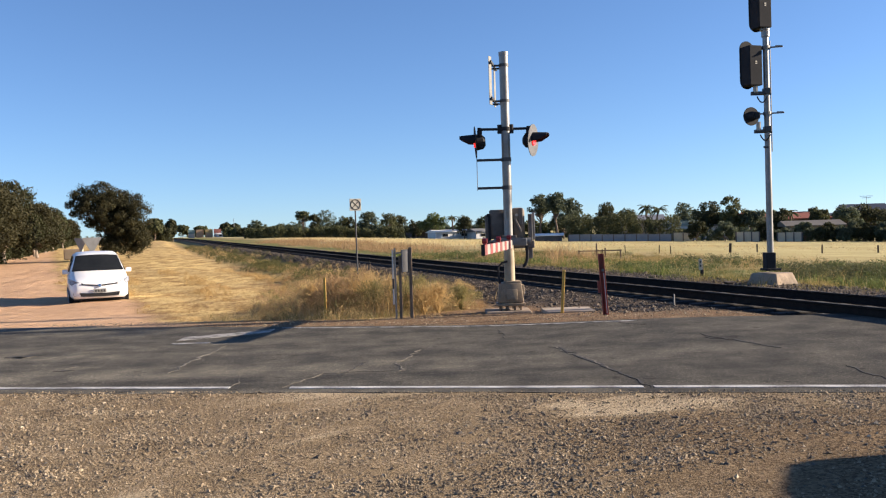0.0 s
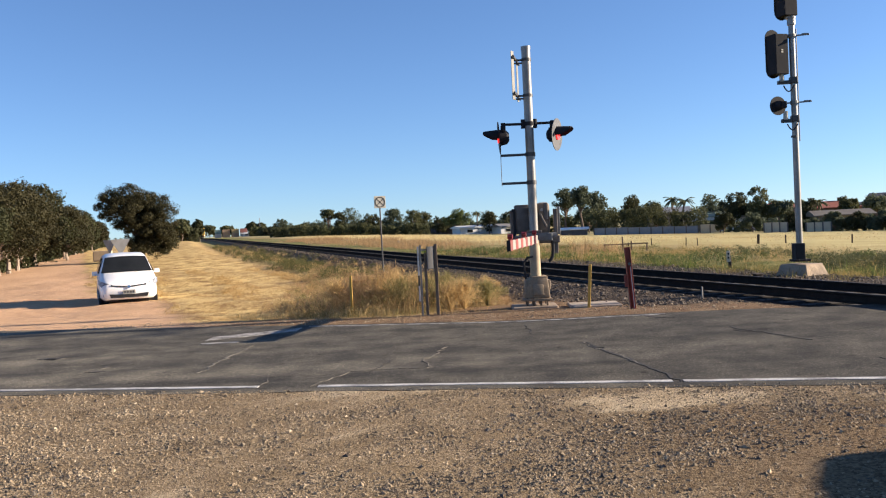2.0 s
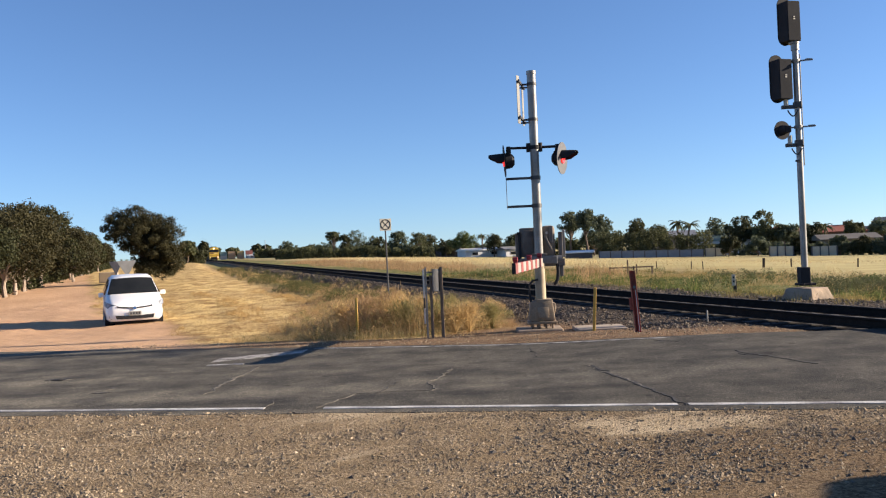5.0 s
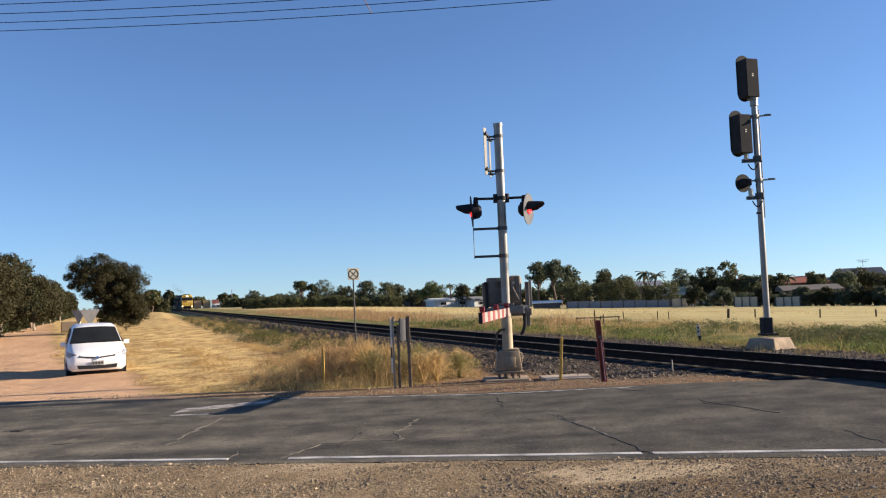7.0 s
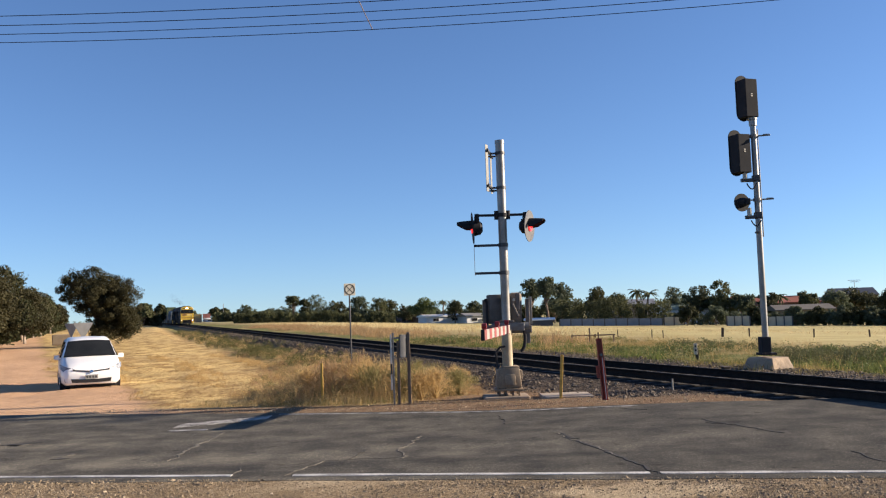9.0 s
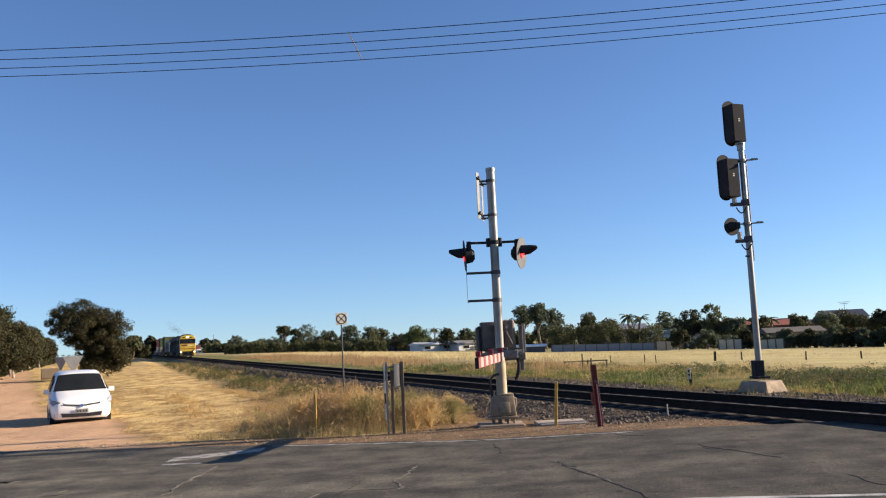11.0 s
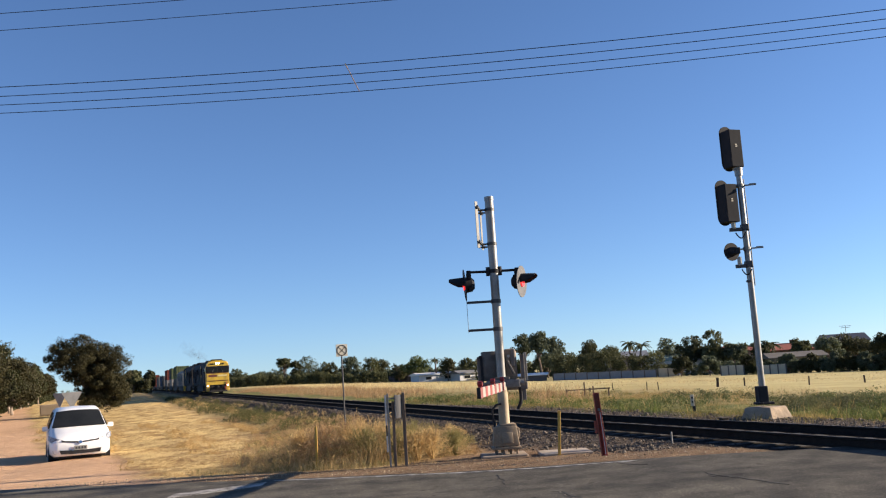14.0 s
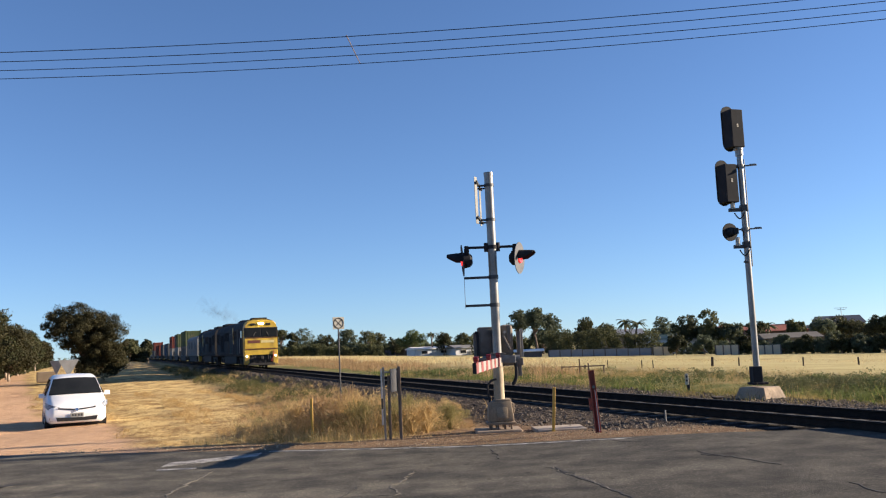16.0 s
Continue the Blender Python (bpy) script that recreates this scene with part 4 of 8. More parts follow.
    box(bm, (0.26, 0.06, 1.90), (0.10, 0.06, 0.36), 0.02)
    box(bm, (0.20, 0.02, 1.72), (0.05, 0.05, 0.30), 0.012, rot=Matrix.Rotation(radians(-24), 3, 'Y'))
    box(bm, (0.0, -0.11, 1.50), (0.30, 0.10, 0.05), 0.01)
    part("crank", bm, M_MACHINE, ob, "grey-brown crank lever")
    bm = bmesh.new()
    box(bm, (0.03, 0.10, 1.33), (1.0, 0.14, 0.15), 0.015)
    part("cross_beam", bm, M_MACHINE, ob, "dark cross beam under the drive box")
    bm = bmesh.new()
    extrude_outline(bm, [(-0.22, 1.475), (0.30, 1.475), (0.06, 1.32), (-0.02, 1.32)], 0.03)
    tri = part("gusset_plate", bm, M_GREY, ob, "grey triangular gusset plate")
    tri.location.y = -0.16
    bm = bmesh.new()
    disc(bm, (0.185, 0.085, 1.94), (0, -1, 0), 0.03, 0.03, n=14)
    part("latch", bm, M_WHITE, ob, "small pale latch")
    bm = bmesh.new()
    tube(bm, (-0.30, 0.05, 1.40), (0.46, 0.05, 1.40), 0.07, n=14)
    box(bm, (0.10, 0.05, 1.38), (0.55, 0.16, 0.16), 0.02)
    box(bm, (-0.14, -0.10, 1.42), (0.50, 0.05, 0.04), 0.01)
    part("boom_shaft", bm, M_GREY, ob, "steel boom shaft")
    for x, z0, z1, y in ((0.455, 1.04, 1.95, 0.12), (0.56, 1.42, 2.00, 0.50), (-0.42, 1.26, 1.96, 0.25), (-0.36, 1.26, 1.90, 0.50)):
        bm = bmesh.new()
        box(bm, (x, y, (z0 + z1) / 2), (0.075 if y < 0.3 else 0.05, 0.14, z1 - z0), 0.008)
        part("counterweight_arm", bm, M_MACHINE if y < 0.3 else M_GALV, ob, "upright counterweight arm plate")
    bm = bmesh.new()
    pts = [Vector((0.36 + 0.10 * math.cos(a) - 0.08, 0.05, 1.15 + 0.26 * math.sin(a))) for a in np.linspace(0.9, -1.6, 11)]
    pipe(bm, pts, 0.036, n=10)
    smooth_all(part("cable_hose", bm, M_BLACK, ob, "thick black cable hose"))
    bm = bmesh.new()
    pts2 = [Vector((-0.05, -0.10, 1.0)), Vector((-0.16, -0.12, 0.98)), Vector((-0.24, -0.12, 0.88)), Vector((-0.22, -0.1, 0.62)), Vector((-0.2, -0.08, 0.5))]
    pipe(bm, pts2, 0.022, n=8)
    smooth_all(part("cable_conduit", bm, M_BLACK, ob, "black cable conduit"))
    # boom, lowered, reaching over the road toward the near lane
    tip = Vector((0.70 - 1.38, 14.35 - 18.06, 1.33))
    root = Vector((0.03, -0.28, 1.35))
    d = (tip - root).normalized()
    up = Vector((0, 0, 1))
    right = d.cross(up).normalized()
    frame_m = Matrix((d, right, up)).transposed()
    boom = bmesh.new()
    Lb = (tip - root).length
    box(boom, (root + tip) / 2, (Lb, 0.045, 0.165), 0.006, rot=frame_m)
    boom_ob = part("boom", boom, M_BOOM_WHITE, ob, "red and white striped boom, lowered")
    per = Lb / 6.0
    for k in range(6):
        bm = bmesh.new()
        a = root + d * (per * k + per * 0.5)
        box(bm, a + d * per * 0.21, (per * 0.42, 0.053, 0.173), rot=frame_m)
        part("stripe", bm, M_BOOM_RED, boom_ob, "red stripe")
    bm = bmesh.new()
    box(bm, tip + d * 0.01, (0.02, 0.06, 0.18), rot=frame_m)
    part("end_cap", bm, M_BLACK, boom_ob, "black end cap")
    for f in (0.1, 0.5, 0.95):
        bm = bmesh.new()
        q = root + d * (Lb * f) + up * 0.145
        tube(bm, q - ROAD_DIR * 0.04, q + ROAD_DIR * 0.04, 0.042, n=16)
        box(bm, q - up * 0.05, (0.05, 0.06, 0.06), 0.005, rot=frame_m)
        smooth_all(part("boom_lamp", bm, M_RED_DIM, boom_ob, "small red boom lamp"))


M_BASE = mat("brown_stained_concrete", (0.36, 0.275, 0.19), (0.24, 0.18, 0.125), scale=3, fine=35, rough=0.9, bump=0.3, grime=(0.12, 0.09, 0.065))
M_SLAT = mat("dusty_slat", (0.24, 0.235, 0.21), (0.15, 0.147, 0.135), scale=4, rough=0.7)
M_BOOM_RED = mat("faded_boom_red", (0.26, 0.035, 0.03), (0.19, 0.03, 0.025), scale=6, rough=0.6, grime=(0.12, 0.05, 0.04))
M_BOOM_WHITE = mat("dusty_boom_white", (0.33, 0.305, 0.27), (0.22, 0.205, 0.18), scale=6, rough=0.6, grime=(0.2, 0.17, 0.14))
M_CREAM = mat("cream_machine_paint", (0.27, 0.205, 0.13), (0.17, 0.125, 0.08), scale=5, rough=0.7, bump=0.1, grime=(0.16, 0.11, 0.07))
M_TANCASE = mat("tan_case_paint", (0.26, 0.20, 0.14), (0.18, 0.135, 0.095), scale=4, rough=0.6, bump=0.05, grime=(0.13, 0.10, 0.07))
M_SLEEVE = mat("dusty_cream_sleeve", (0.42, 0.34, 0.22), (0.30, 0.235, 0.15), scale=4, rough=0.7, grime=(0.26, 0.20, 0.13))
M_MACHINE = mat("grey_brown_machine_paint", (0.16, 0.135, 0.11), (0.10, 0.085, 0.07), scale=5, rough=0.65, bump=0.08, grime=(0.07, 0.055, 0.045))
M_RED_DIM = mat("red_lamp_plastic", (0.30, 0.02, 0.02), (0.2, 0.02, 0.02), scale=8, rough=0.35)
M_DISC = mat("dull_grey_disc", (0.095, 0.096, 0.10), (0.065, 0.066, 0.07), scale=5, rough=0.6)
crossing_mast()


def stadium(w, h, n=10):
    r = w / 2
    pts = [(r * math.cos(a), h / 2 - r + r * math.sin(a)) for a in np.linspace(0, math.pi, n)]
    pts += [(r * math.cos(a), -h / 2 + r + r * math.sin(a)) for a in np.linspace(math.pi, 2 * math.pi, n)]
    return pts


def signal_head(parent, c, w, h, lenses, turn):
    """A long-hooded colour-light head: backing plate, deep cowl round its face, lenses, and the case behind."""
    bm = bmesh.new()
    extrude_outline(bm, stadium(w, h), 0.025)
    head = part("signal_head", bm, M_BLACK, parent, "black rounded signal backing plate")
    head.matrix_local = Matrix.Translation(c) @ Matrix.Rotation(turn, 4, 'Z')
    # cowl: a wall that follows the outline, pointing forward (-y)
    bm = bmesh.new()
    o, i = stadium(w - 0.08, h - 0.10), stadium(w - 0.11, h - 0.13)
    rows = []
    for pts, y in ((o, 0.0), (o, -0.05), (i, -0.05), (i, 0.0)):
        rows.append([bm.verts.new((p[0], y, p[1])) for p in pts])
    k = len(o)
    for a, b in zip(rows[:-1], rows[1:]):
        for j in range(k):
            bm.faces.new((a[j], a[(j + 1) % k], b[(j + 1) % k], b[j]))
    bmesh.ops.recalc_face_normals(bm, faces=bm.faces)
    part("cowl", bm, M_SIGNALCASE, head, "dark hood wall")
    bm = bmesh.new()
    box(bm, (0, 0.19, -0.06), (w * 0.93, 0.36, h * 0.82), 0.02)
    box(bm, (w * 0.44, 0.34, -h * 0.30), (0.05, 0.05, 0.10), 0.01)
    part("case", bm, M_SIGNALCASE, head, "dark grey lamp case")
    for z in lenses:
        bm = bmesh.new()
        disc(bm, (0, -0.03, z), (0, -1, 0), 0.10, 0.04, n=20)
        part("lens", bm, M_LENS_OFF, head, "unlit dark lens")
    bm = bmesh.new()
    box(bm, (0.0, 0.372, 0.035), (0.055, 0.008, 0.03))
    box(bm, (0.0, 0.372, -0.015), (0.055, 0.008, 0.03))
    part("plate", bm, M_SIGNGREY, head, "small pale identification plate")
    return head


M_SIGNALCASE = mat("weathered_black_case", (0.032, 0.033, 0.036), (0.020, 0.021, 0.024), scale=4, rough=0.85, bump=0.05, spec=0.1)
M_LENS_OFF = mat("unlit_lens", (0.03, 0.012, 0.012), (0.02, 0.012, 0.012), scale=4, rough=0.15)


def signal_mast():
    ob = thing("railway_signal", pose(8.33, 22.5, -0.10), "tall railway signal with three black heads on a concrete base", "railway signal")
    bm = bmesh.new()
    box(bm, (0.03, 0, 0.18), (1.04, 1.04, 0.50), 0.02, rot=Matrix.Rotation(radians(36), 3, 'Z'), taper=0.68)
    part("base", bm, M_BASE, ob, "tapered weathered concrete base")
    bm = bmesh.new()
    box(bm, (-0.03, 0, 0.72), (0.24, 0.30, 0.46), 0.02)
    box(bm, (0.0, 0, 0.52), (0.40, 0.40, 0.06), 0.01)
    bolt_ring(bm, (0, 0, 0.52), 0.22, 8)
    part("terminal_box", bm, M_BLACK, ob, "black terminal box")
    bm = bmesh.new()
    tube(bm, (0, 0, 0.5), (0, 0, 6.55), 0.082, 0.072, n=20)
    smooth_all(part("pole", bm, M_GALV, ob, "weathered galvanised pole"))
    bm = bmesh.new()
    tube(bm, (0, 0, 6.40), (0, 0, 6.56), 0.10, n=16)
    tube(bm, (-0.02, 0, 6.56), (-0.02, 0, 6.66), 0.13, n=16)
    part("collar", bm, M_GALV, ob, "pale cast collar")
    turn = radians(199.3)
    signal_head(ob, (-0.17, 0.18, 7.17), 0.41, 1.22, (0.28, 0.0, -0.28), turn)
    signal_head(ob, (-0.43, 0.18, 5.73), 0.41, 1.22, (0.28, 0.0, -0.28), turn)
    # low round head
    bm = bmesh.new()
    nn = Vector((math.sin(turn), -math.cos(turn), 0))
    c = Vector((-0.37, 0.10, 4.42))
    disc(bm, c, nn, 0.235, 0.02, n=28)
    head = part("round_head", bm, M_BLACK, ob, "black round signal head")
    bm = bmesh.new()
    tube(bm, c - nn * 0.20, c - nn * 0.01, 0.09, 0.13, n=16)
    box(bm, c - nn * 0.20 + Vector((0.02, 0, 0)), (0.13, 0.10, 0.17), 0.02)
    part("case", bm, M_SIGNALCASE, head, "dark lamp case")
    bm = bmesh.new()
    n = 24
    rows = []
    for r, f in ((0.17, 0.0), (0.17, 0.06), (0.155, 0.06), (0.155, 0.0)):
        rows.append([bm.verts.new(c + nn * f + Vector((-nn.y, nn.x, 0)) * r * math.cos(a) + Vector((0, 0, r * math.sin(a)))) for a in np.linspace(0, 2 * math.pi, n, endpoint=False)])
    for a, b in zip(rows[:-1], rows[1:]):
        for j in range(n):
            bm.faces.new((a[j], a[(j + 1) % n], b[(j + 1) % n], b[j]))
    bmesh.ops.recalc_face_normals(bm, faces=bm.faces)
    part("cowl", bm, M_SIGNALCASE, head, "round hood")
    # brackets, steps and cable loops
    for z, x in ((4.98, -0.30), (4.02, -0.24)):
        bm = bmesh.new()
        box(bm, (x / 2, -0.02, z), (abs(x) + 0.20, 0.10, 0.09), 0.01)
        box(bm, (0.0, 0, z + 0.05), (0.18, 0.18, 0.16), 0.02)
        part("bracket", bm, M_DARKGREY, ob, "dark steel head bracket")
        bm = bmesh.new()
        tube(bm, (x, -0.05, z + 0.02), (x, -0.05, z + 0.24), 0.06, 0.055, n=12)
        smooth_all(part("spigot", bm, M_SIGNGREY, ob, "pale cast spigot under the head"))
        bm = bmesh.new()
        pts = [Vector((x + 0.02 + (0.26) * k / 8, -0.09, z - 0.02 - 0.22 * math.sin(math.pi * (0.1 + 0.8 * k / 8)))) for k in range(9)]
        pipe(bm, pts, 0.016, n=6)
        part("cable_loop", bm, M_BLACK, ob, "black cable loop")
    for z in (6.13, 4.47):
        bm = bmesh.new()
        box(bm, (0.05, 0, z), (0.72, 0.05, 0.035), 0.006, rot=Matrix.Rotation(radians(-18), 3, 'Z'))
        box(bm, (0.30, -0.08, z + 0.01), (0.16, 0.05, 0.05), 0.006)
        tube(bm, (0, 0, z - 0.04), (0, 0, z + 0.04), 0.10, n=14)
        part("step_bar", bm, M_GREY, ob, "steel step bar")
    bm = bmesh.new()
    box(bm, (-0.06, -0.05, 3.62), (0.12, 0.08, 0.05), 0.008)
    tube(bm, (0.10, -0.02, 3.5), (0.10, -0.02, 6.3), 0.014, n=6)
    part("cable_clip", bm, M_DARKGREY, ob, "small cable clip and conduit")


signal_mast()


# ---- posts and signs on the verges ----
def slim_post(name, x, y, h, w, m, label, lean=(0, 0), z=None, stripe=None):
    zz = float(land_z(x, y)) if z is None else z
    ob = thing(name, pose(x, y, zz, lean[0], lean[1], 0), label, "post")
    bm = bmesh.new()
    box(bm, (0, 0, h / 2 - 0.1), (w, w * 0.8, h + 0.2), w * 0.12)
    part("post", bm, m, ob)
    return ob


slim_post("yellow_post", 2.32, 17.2, 0.78, 0.055, M_YELLOW, "slim yellow marker post leaning in the gravel", (0, 4), z=0.05)
slim_post("yellow_post", -2.462, 18.46, 0.85, 0.05, M_YELLOW, "slim weathered yellow marker post in dry weeds", (0, 0), z=-0.09)


def red_post():
    ob = thing("red_marker_post", pose(2.97, 16.1, 0.06, 0, -3.5, 0), "haze-paled red steel channel post with a white reflective strip", "post")
    bm = bmesh.new()
    box(bm, (0, 0.03, 0.53), (0.095, 0.012, 1.14), 0.003)
    box(bm, (-0.046, 0, 0.53), (0.010, 0.07, 1.14), 0.003)
    box(bm, (0.046, 0, 0.53), (0.010, 0.07, 1.14), 0.003)
    part("channel", bm, M_REDPOST, ob)
    bm = bmesh.new()
    box(bm, (0.022, -0.005, 0.36), (0.045, 0.05, 0.76), 0.006)
    part("front_flange", bm, M_RED, ob, "brighter red front face")
    bm = bmesh.new()
    box(bm, (0.020, -0.034, 0.38), (0.012, 0.006, 0.74))
    part("reflective_strip", bm, M_WHITE, ob, "white reflective strip")
    bm = bmesh.new()
    disc(bm, (0.012, -0.012, 0.80), (0, -1, 0), 0.026, 0.02, n=16)
    part("reflector", bm, M_GREY, ob, "round reflector")
    bm = bmesh.new()
    box(bm, (-0.075, 0.02, 0.50), (0.055, 0.03, 0.22), 0.006)
    part("side_plate", bm, M_REDPOST, ob, "rusty side plate")


red_post()


def panel_sign():
    ob = thing("roadside_sign", pose(-0.75, 17.2, 0.0), "pair of narrow road signs seen from the side on timber posts", "sign")
    rows = ((-0.15, -0.10, 1.36, M_GALV, 0.035), (-0.06, 0.02, 1.20, M_ROPE, 0.05), (0.14, 0.12, 1.36, M_ROPE, 0.06))
    for x, y, h, m, w in rows:
        bm = bmesh.new()
        box(bm, (x, y, h / 2 - 0.1), (w, w, h + 0.2), 0.006)
        part("sign_post", bm, m, ob, "upright sign post")
    bm = bmesh.new()
    box(bm, (0.05, 0.05, 1.10), (0.24, 0.02, 0.44), 0.004, rot=Matrix.Rotation(radians(52), 3, 'Z'))
    part("grey_panel", bm, M_DISC, ob, "grey back of a sign panel")
    bm = bmesh.new()
    box(bm, (-0.19, -0.14, 1.05), (0.03, 0.012, 0.56), 0.003)
    box(bm, (-0.19, -0.14, 0.42), (0.03, 0.012, 0.3), 0.003)
    part("white_panel", bm, M_WHITE, ob, "white panel edge")
    bm = bmesh.new()
    box(bm, (-0.19, -0.14, 0.67), (0.032, 0.014, 0.20), 0.003)
    part("dark_band", bm, M_DARKGREY, ob, "dark band")
    bm = bmesh.new()
    box(bm, (-0.02, 0.02, 1.26), (0.36, 0.03, 0.03), 0.003, rot=Matrix.Rotation(radians(35), 3, 'Z'))
    part("cross_rail", bm, M_GREY, ob, "steel cross rail")


panel_sign()


def crossing_distance_sign():
    x, y = -3.35, 34.0
    ob = thing("track_sign", pose(x, y, float(land_z(x, y)), 0, 0, 24), "square white sign with a black ringed cross on a thin post", "sign")
    b = 2.98 - float(land_z(x, y))
    bm = bmesh.new()
    tube(bm, (0.02, 0.02, -0.2), (0, 0.02, b), 0.03, n=10)
    part("post", bm, M_DARKGREY, ob, "thin dark steel post")
    bm = bmesh.new()
    box(bm, (0, -0.02, b - 0.23), (0.46, 0.012, 0.46), 0.004)
    plate = part("plate", bm, M_SIGNGREY, ob, "square off-white plate")
    bm = bmesh.new()
    n = 36
    rows = []
    for r, yy in ((0.205, -0.028), (0.205, -0.036), (0.175, -0.036), (0.175, -0.028)):
        rows.append([bm.verts.new((r * math.cos(a), yy, b - 0.23 + r * math.sin(a))) for a in np.linspace(0, 2 * math.pi, n, endpoint=False)])
    for a, c in zip(rows, rows[1:] + rows[:1]):
        for j in range(n):
            bm.faces.new((a[j], a[(j + 1) % n], c[(j + 1) % n], c[j]))
    bmesh.ops.recalc_face_normals(bm, faces=bm.faces)
    for s in (1, -1):
        box(bm, (0, -0.031, b - 0.23), (0.36, 0.006, 0.022), rot=Matrix.Rotation(radians(45 * s), 3, 'Y'))
    part("symbol", bm, M_BLACK, plate, "black ring with a diagonal cross")


crossing_distance_sign()


def pit_lid():
    ob = thing("cable_pit_lid", pose(2.50, 17.65, float(land_z(2.5, 17.4)) + 0.02), "flat pale concrete cable pit lid in the gravel", "pit lid")
    bm = bmesh.new()
    box(bm, (0, 0, -0.10), (0.95, 0.85, 0.24), 0.015)
    part("lid", bm, M_CONCRETE, ob)
    bm = bmesh.new()
    box(bm, (-0.49, 0, -0.06), (0.05, 0.7, 0.18), 0.01)
    part("kerb", bm, M_CONCRETE, ob)


pit_lid()


# ---- the parked van ----
def loft(bm, stations, closed_ends=True):
    """A skin over half-sections (lists of (y, z) from sill to roof centre) at given x, mirrored in y."""
    rows = []
    for x, half in stations:
        right = [bm.verts.new((x, -y, z)) for y, z in half]
        left = [bm.verts.new((x, y, z)) for y, z in half[:-1]]
        rows.append(right + left[::-1])
    k = len(rows[0])
    for a, b in zip(rows[:-1], rows[1:]):
        for j in range(k):
            bm.faces.new((a[j], b[j], b[(j + 1) % k], a[(j + 1) % k]))
    if closed_ends:
        bm.faces.new(rows[0])
        bm.faces.new(rows[-1][::-1])
    bmesh.ops.recalc_face_normals(bm, faces=bm.faces)
    return rows


def patch(bm, grid, thick=0.012):
    """A thin solid panel over a grid of points, pushed out along its own normal."""
    g = [[Vector(p) for p in row] for row in grid]
    n = ((g[0][-1] - g[0][0]).cross(g[-1][0] - g[0][0])).normalized()
    top = [[bm.verts.new(p + n * thick) for p in row] for row in g]
    low = [[bm.verts.new(p - n * thick) for p in row] for row in g]
    R, C = len(g), len(g[0])
    for i in range(R - 1):
        for j in range(C - 1):
            bm.faces.new((top[i][j], top[i][j + 1], top[i + 1][j + 1], top[i + 1][j]))
            bm.faces.new((low[i][j], low[i + 1][j], low[i + 1][j + 1], low[i][j + 1]))
    rim = [(0, j) for j in range(C)] + [(i, C - 1) for i in range(1, R)] + [(R - 1, j) for j in range(C - 2, -1, -1)] + [(i, 0) for i in range(R - 2, 0, -1)]
    for a, b in zip(rim, rim[1:] + rim[:1]):
        bm.faces.new((top[a[0]][a[1]], low[a[0]][a[1]], low[b[0]][b[1]], top[b[0]][b[1]]))
    bmesh.ops.recalc_face_normals(bm, faces=bm.faces)


def half_section(z0, w, zmid, zbelt, wbelt, zs, ws, zt):
    return [(w * 0.86, z0), (w * 0.985, z0 + 0.10), (w, zmid), (wbelt, zbelt), (ws, zs), (ws * 0.86, zs + (zt - zs) * 0.7), (ws * 0.45, zt - 0.012), (0, zt)]


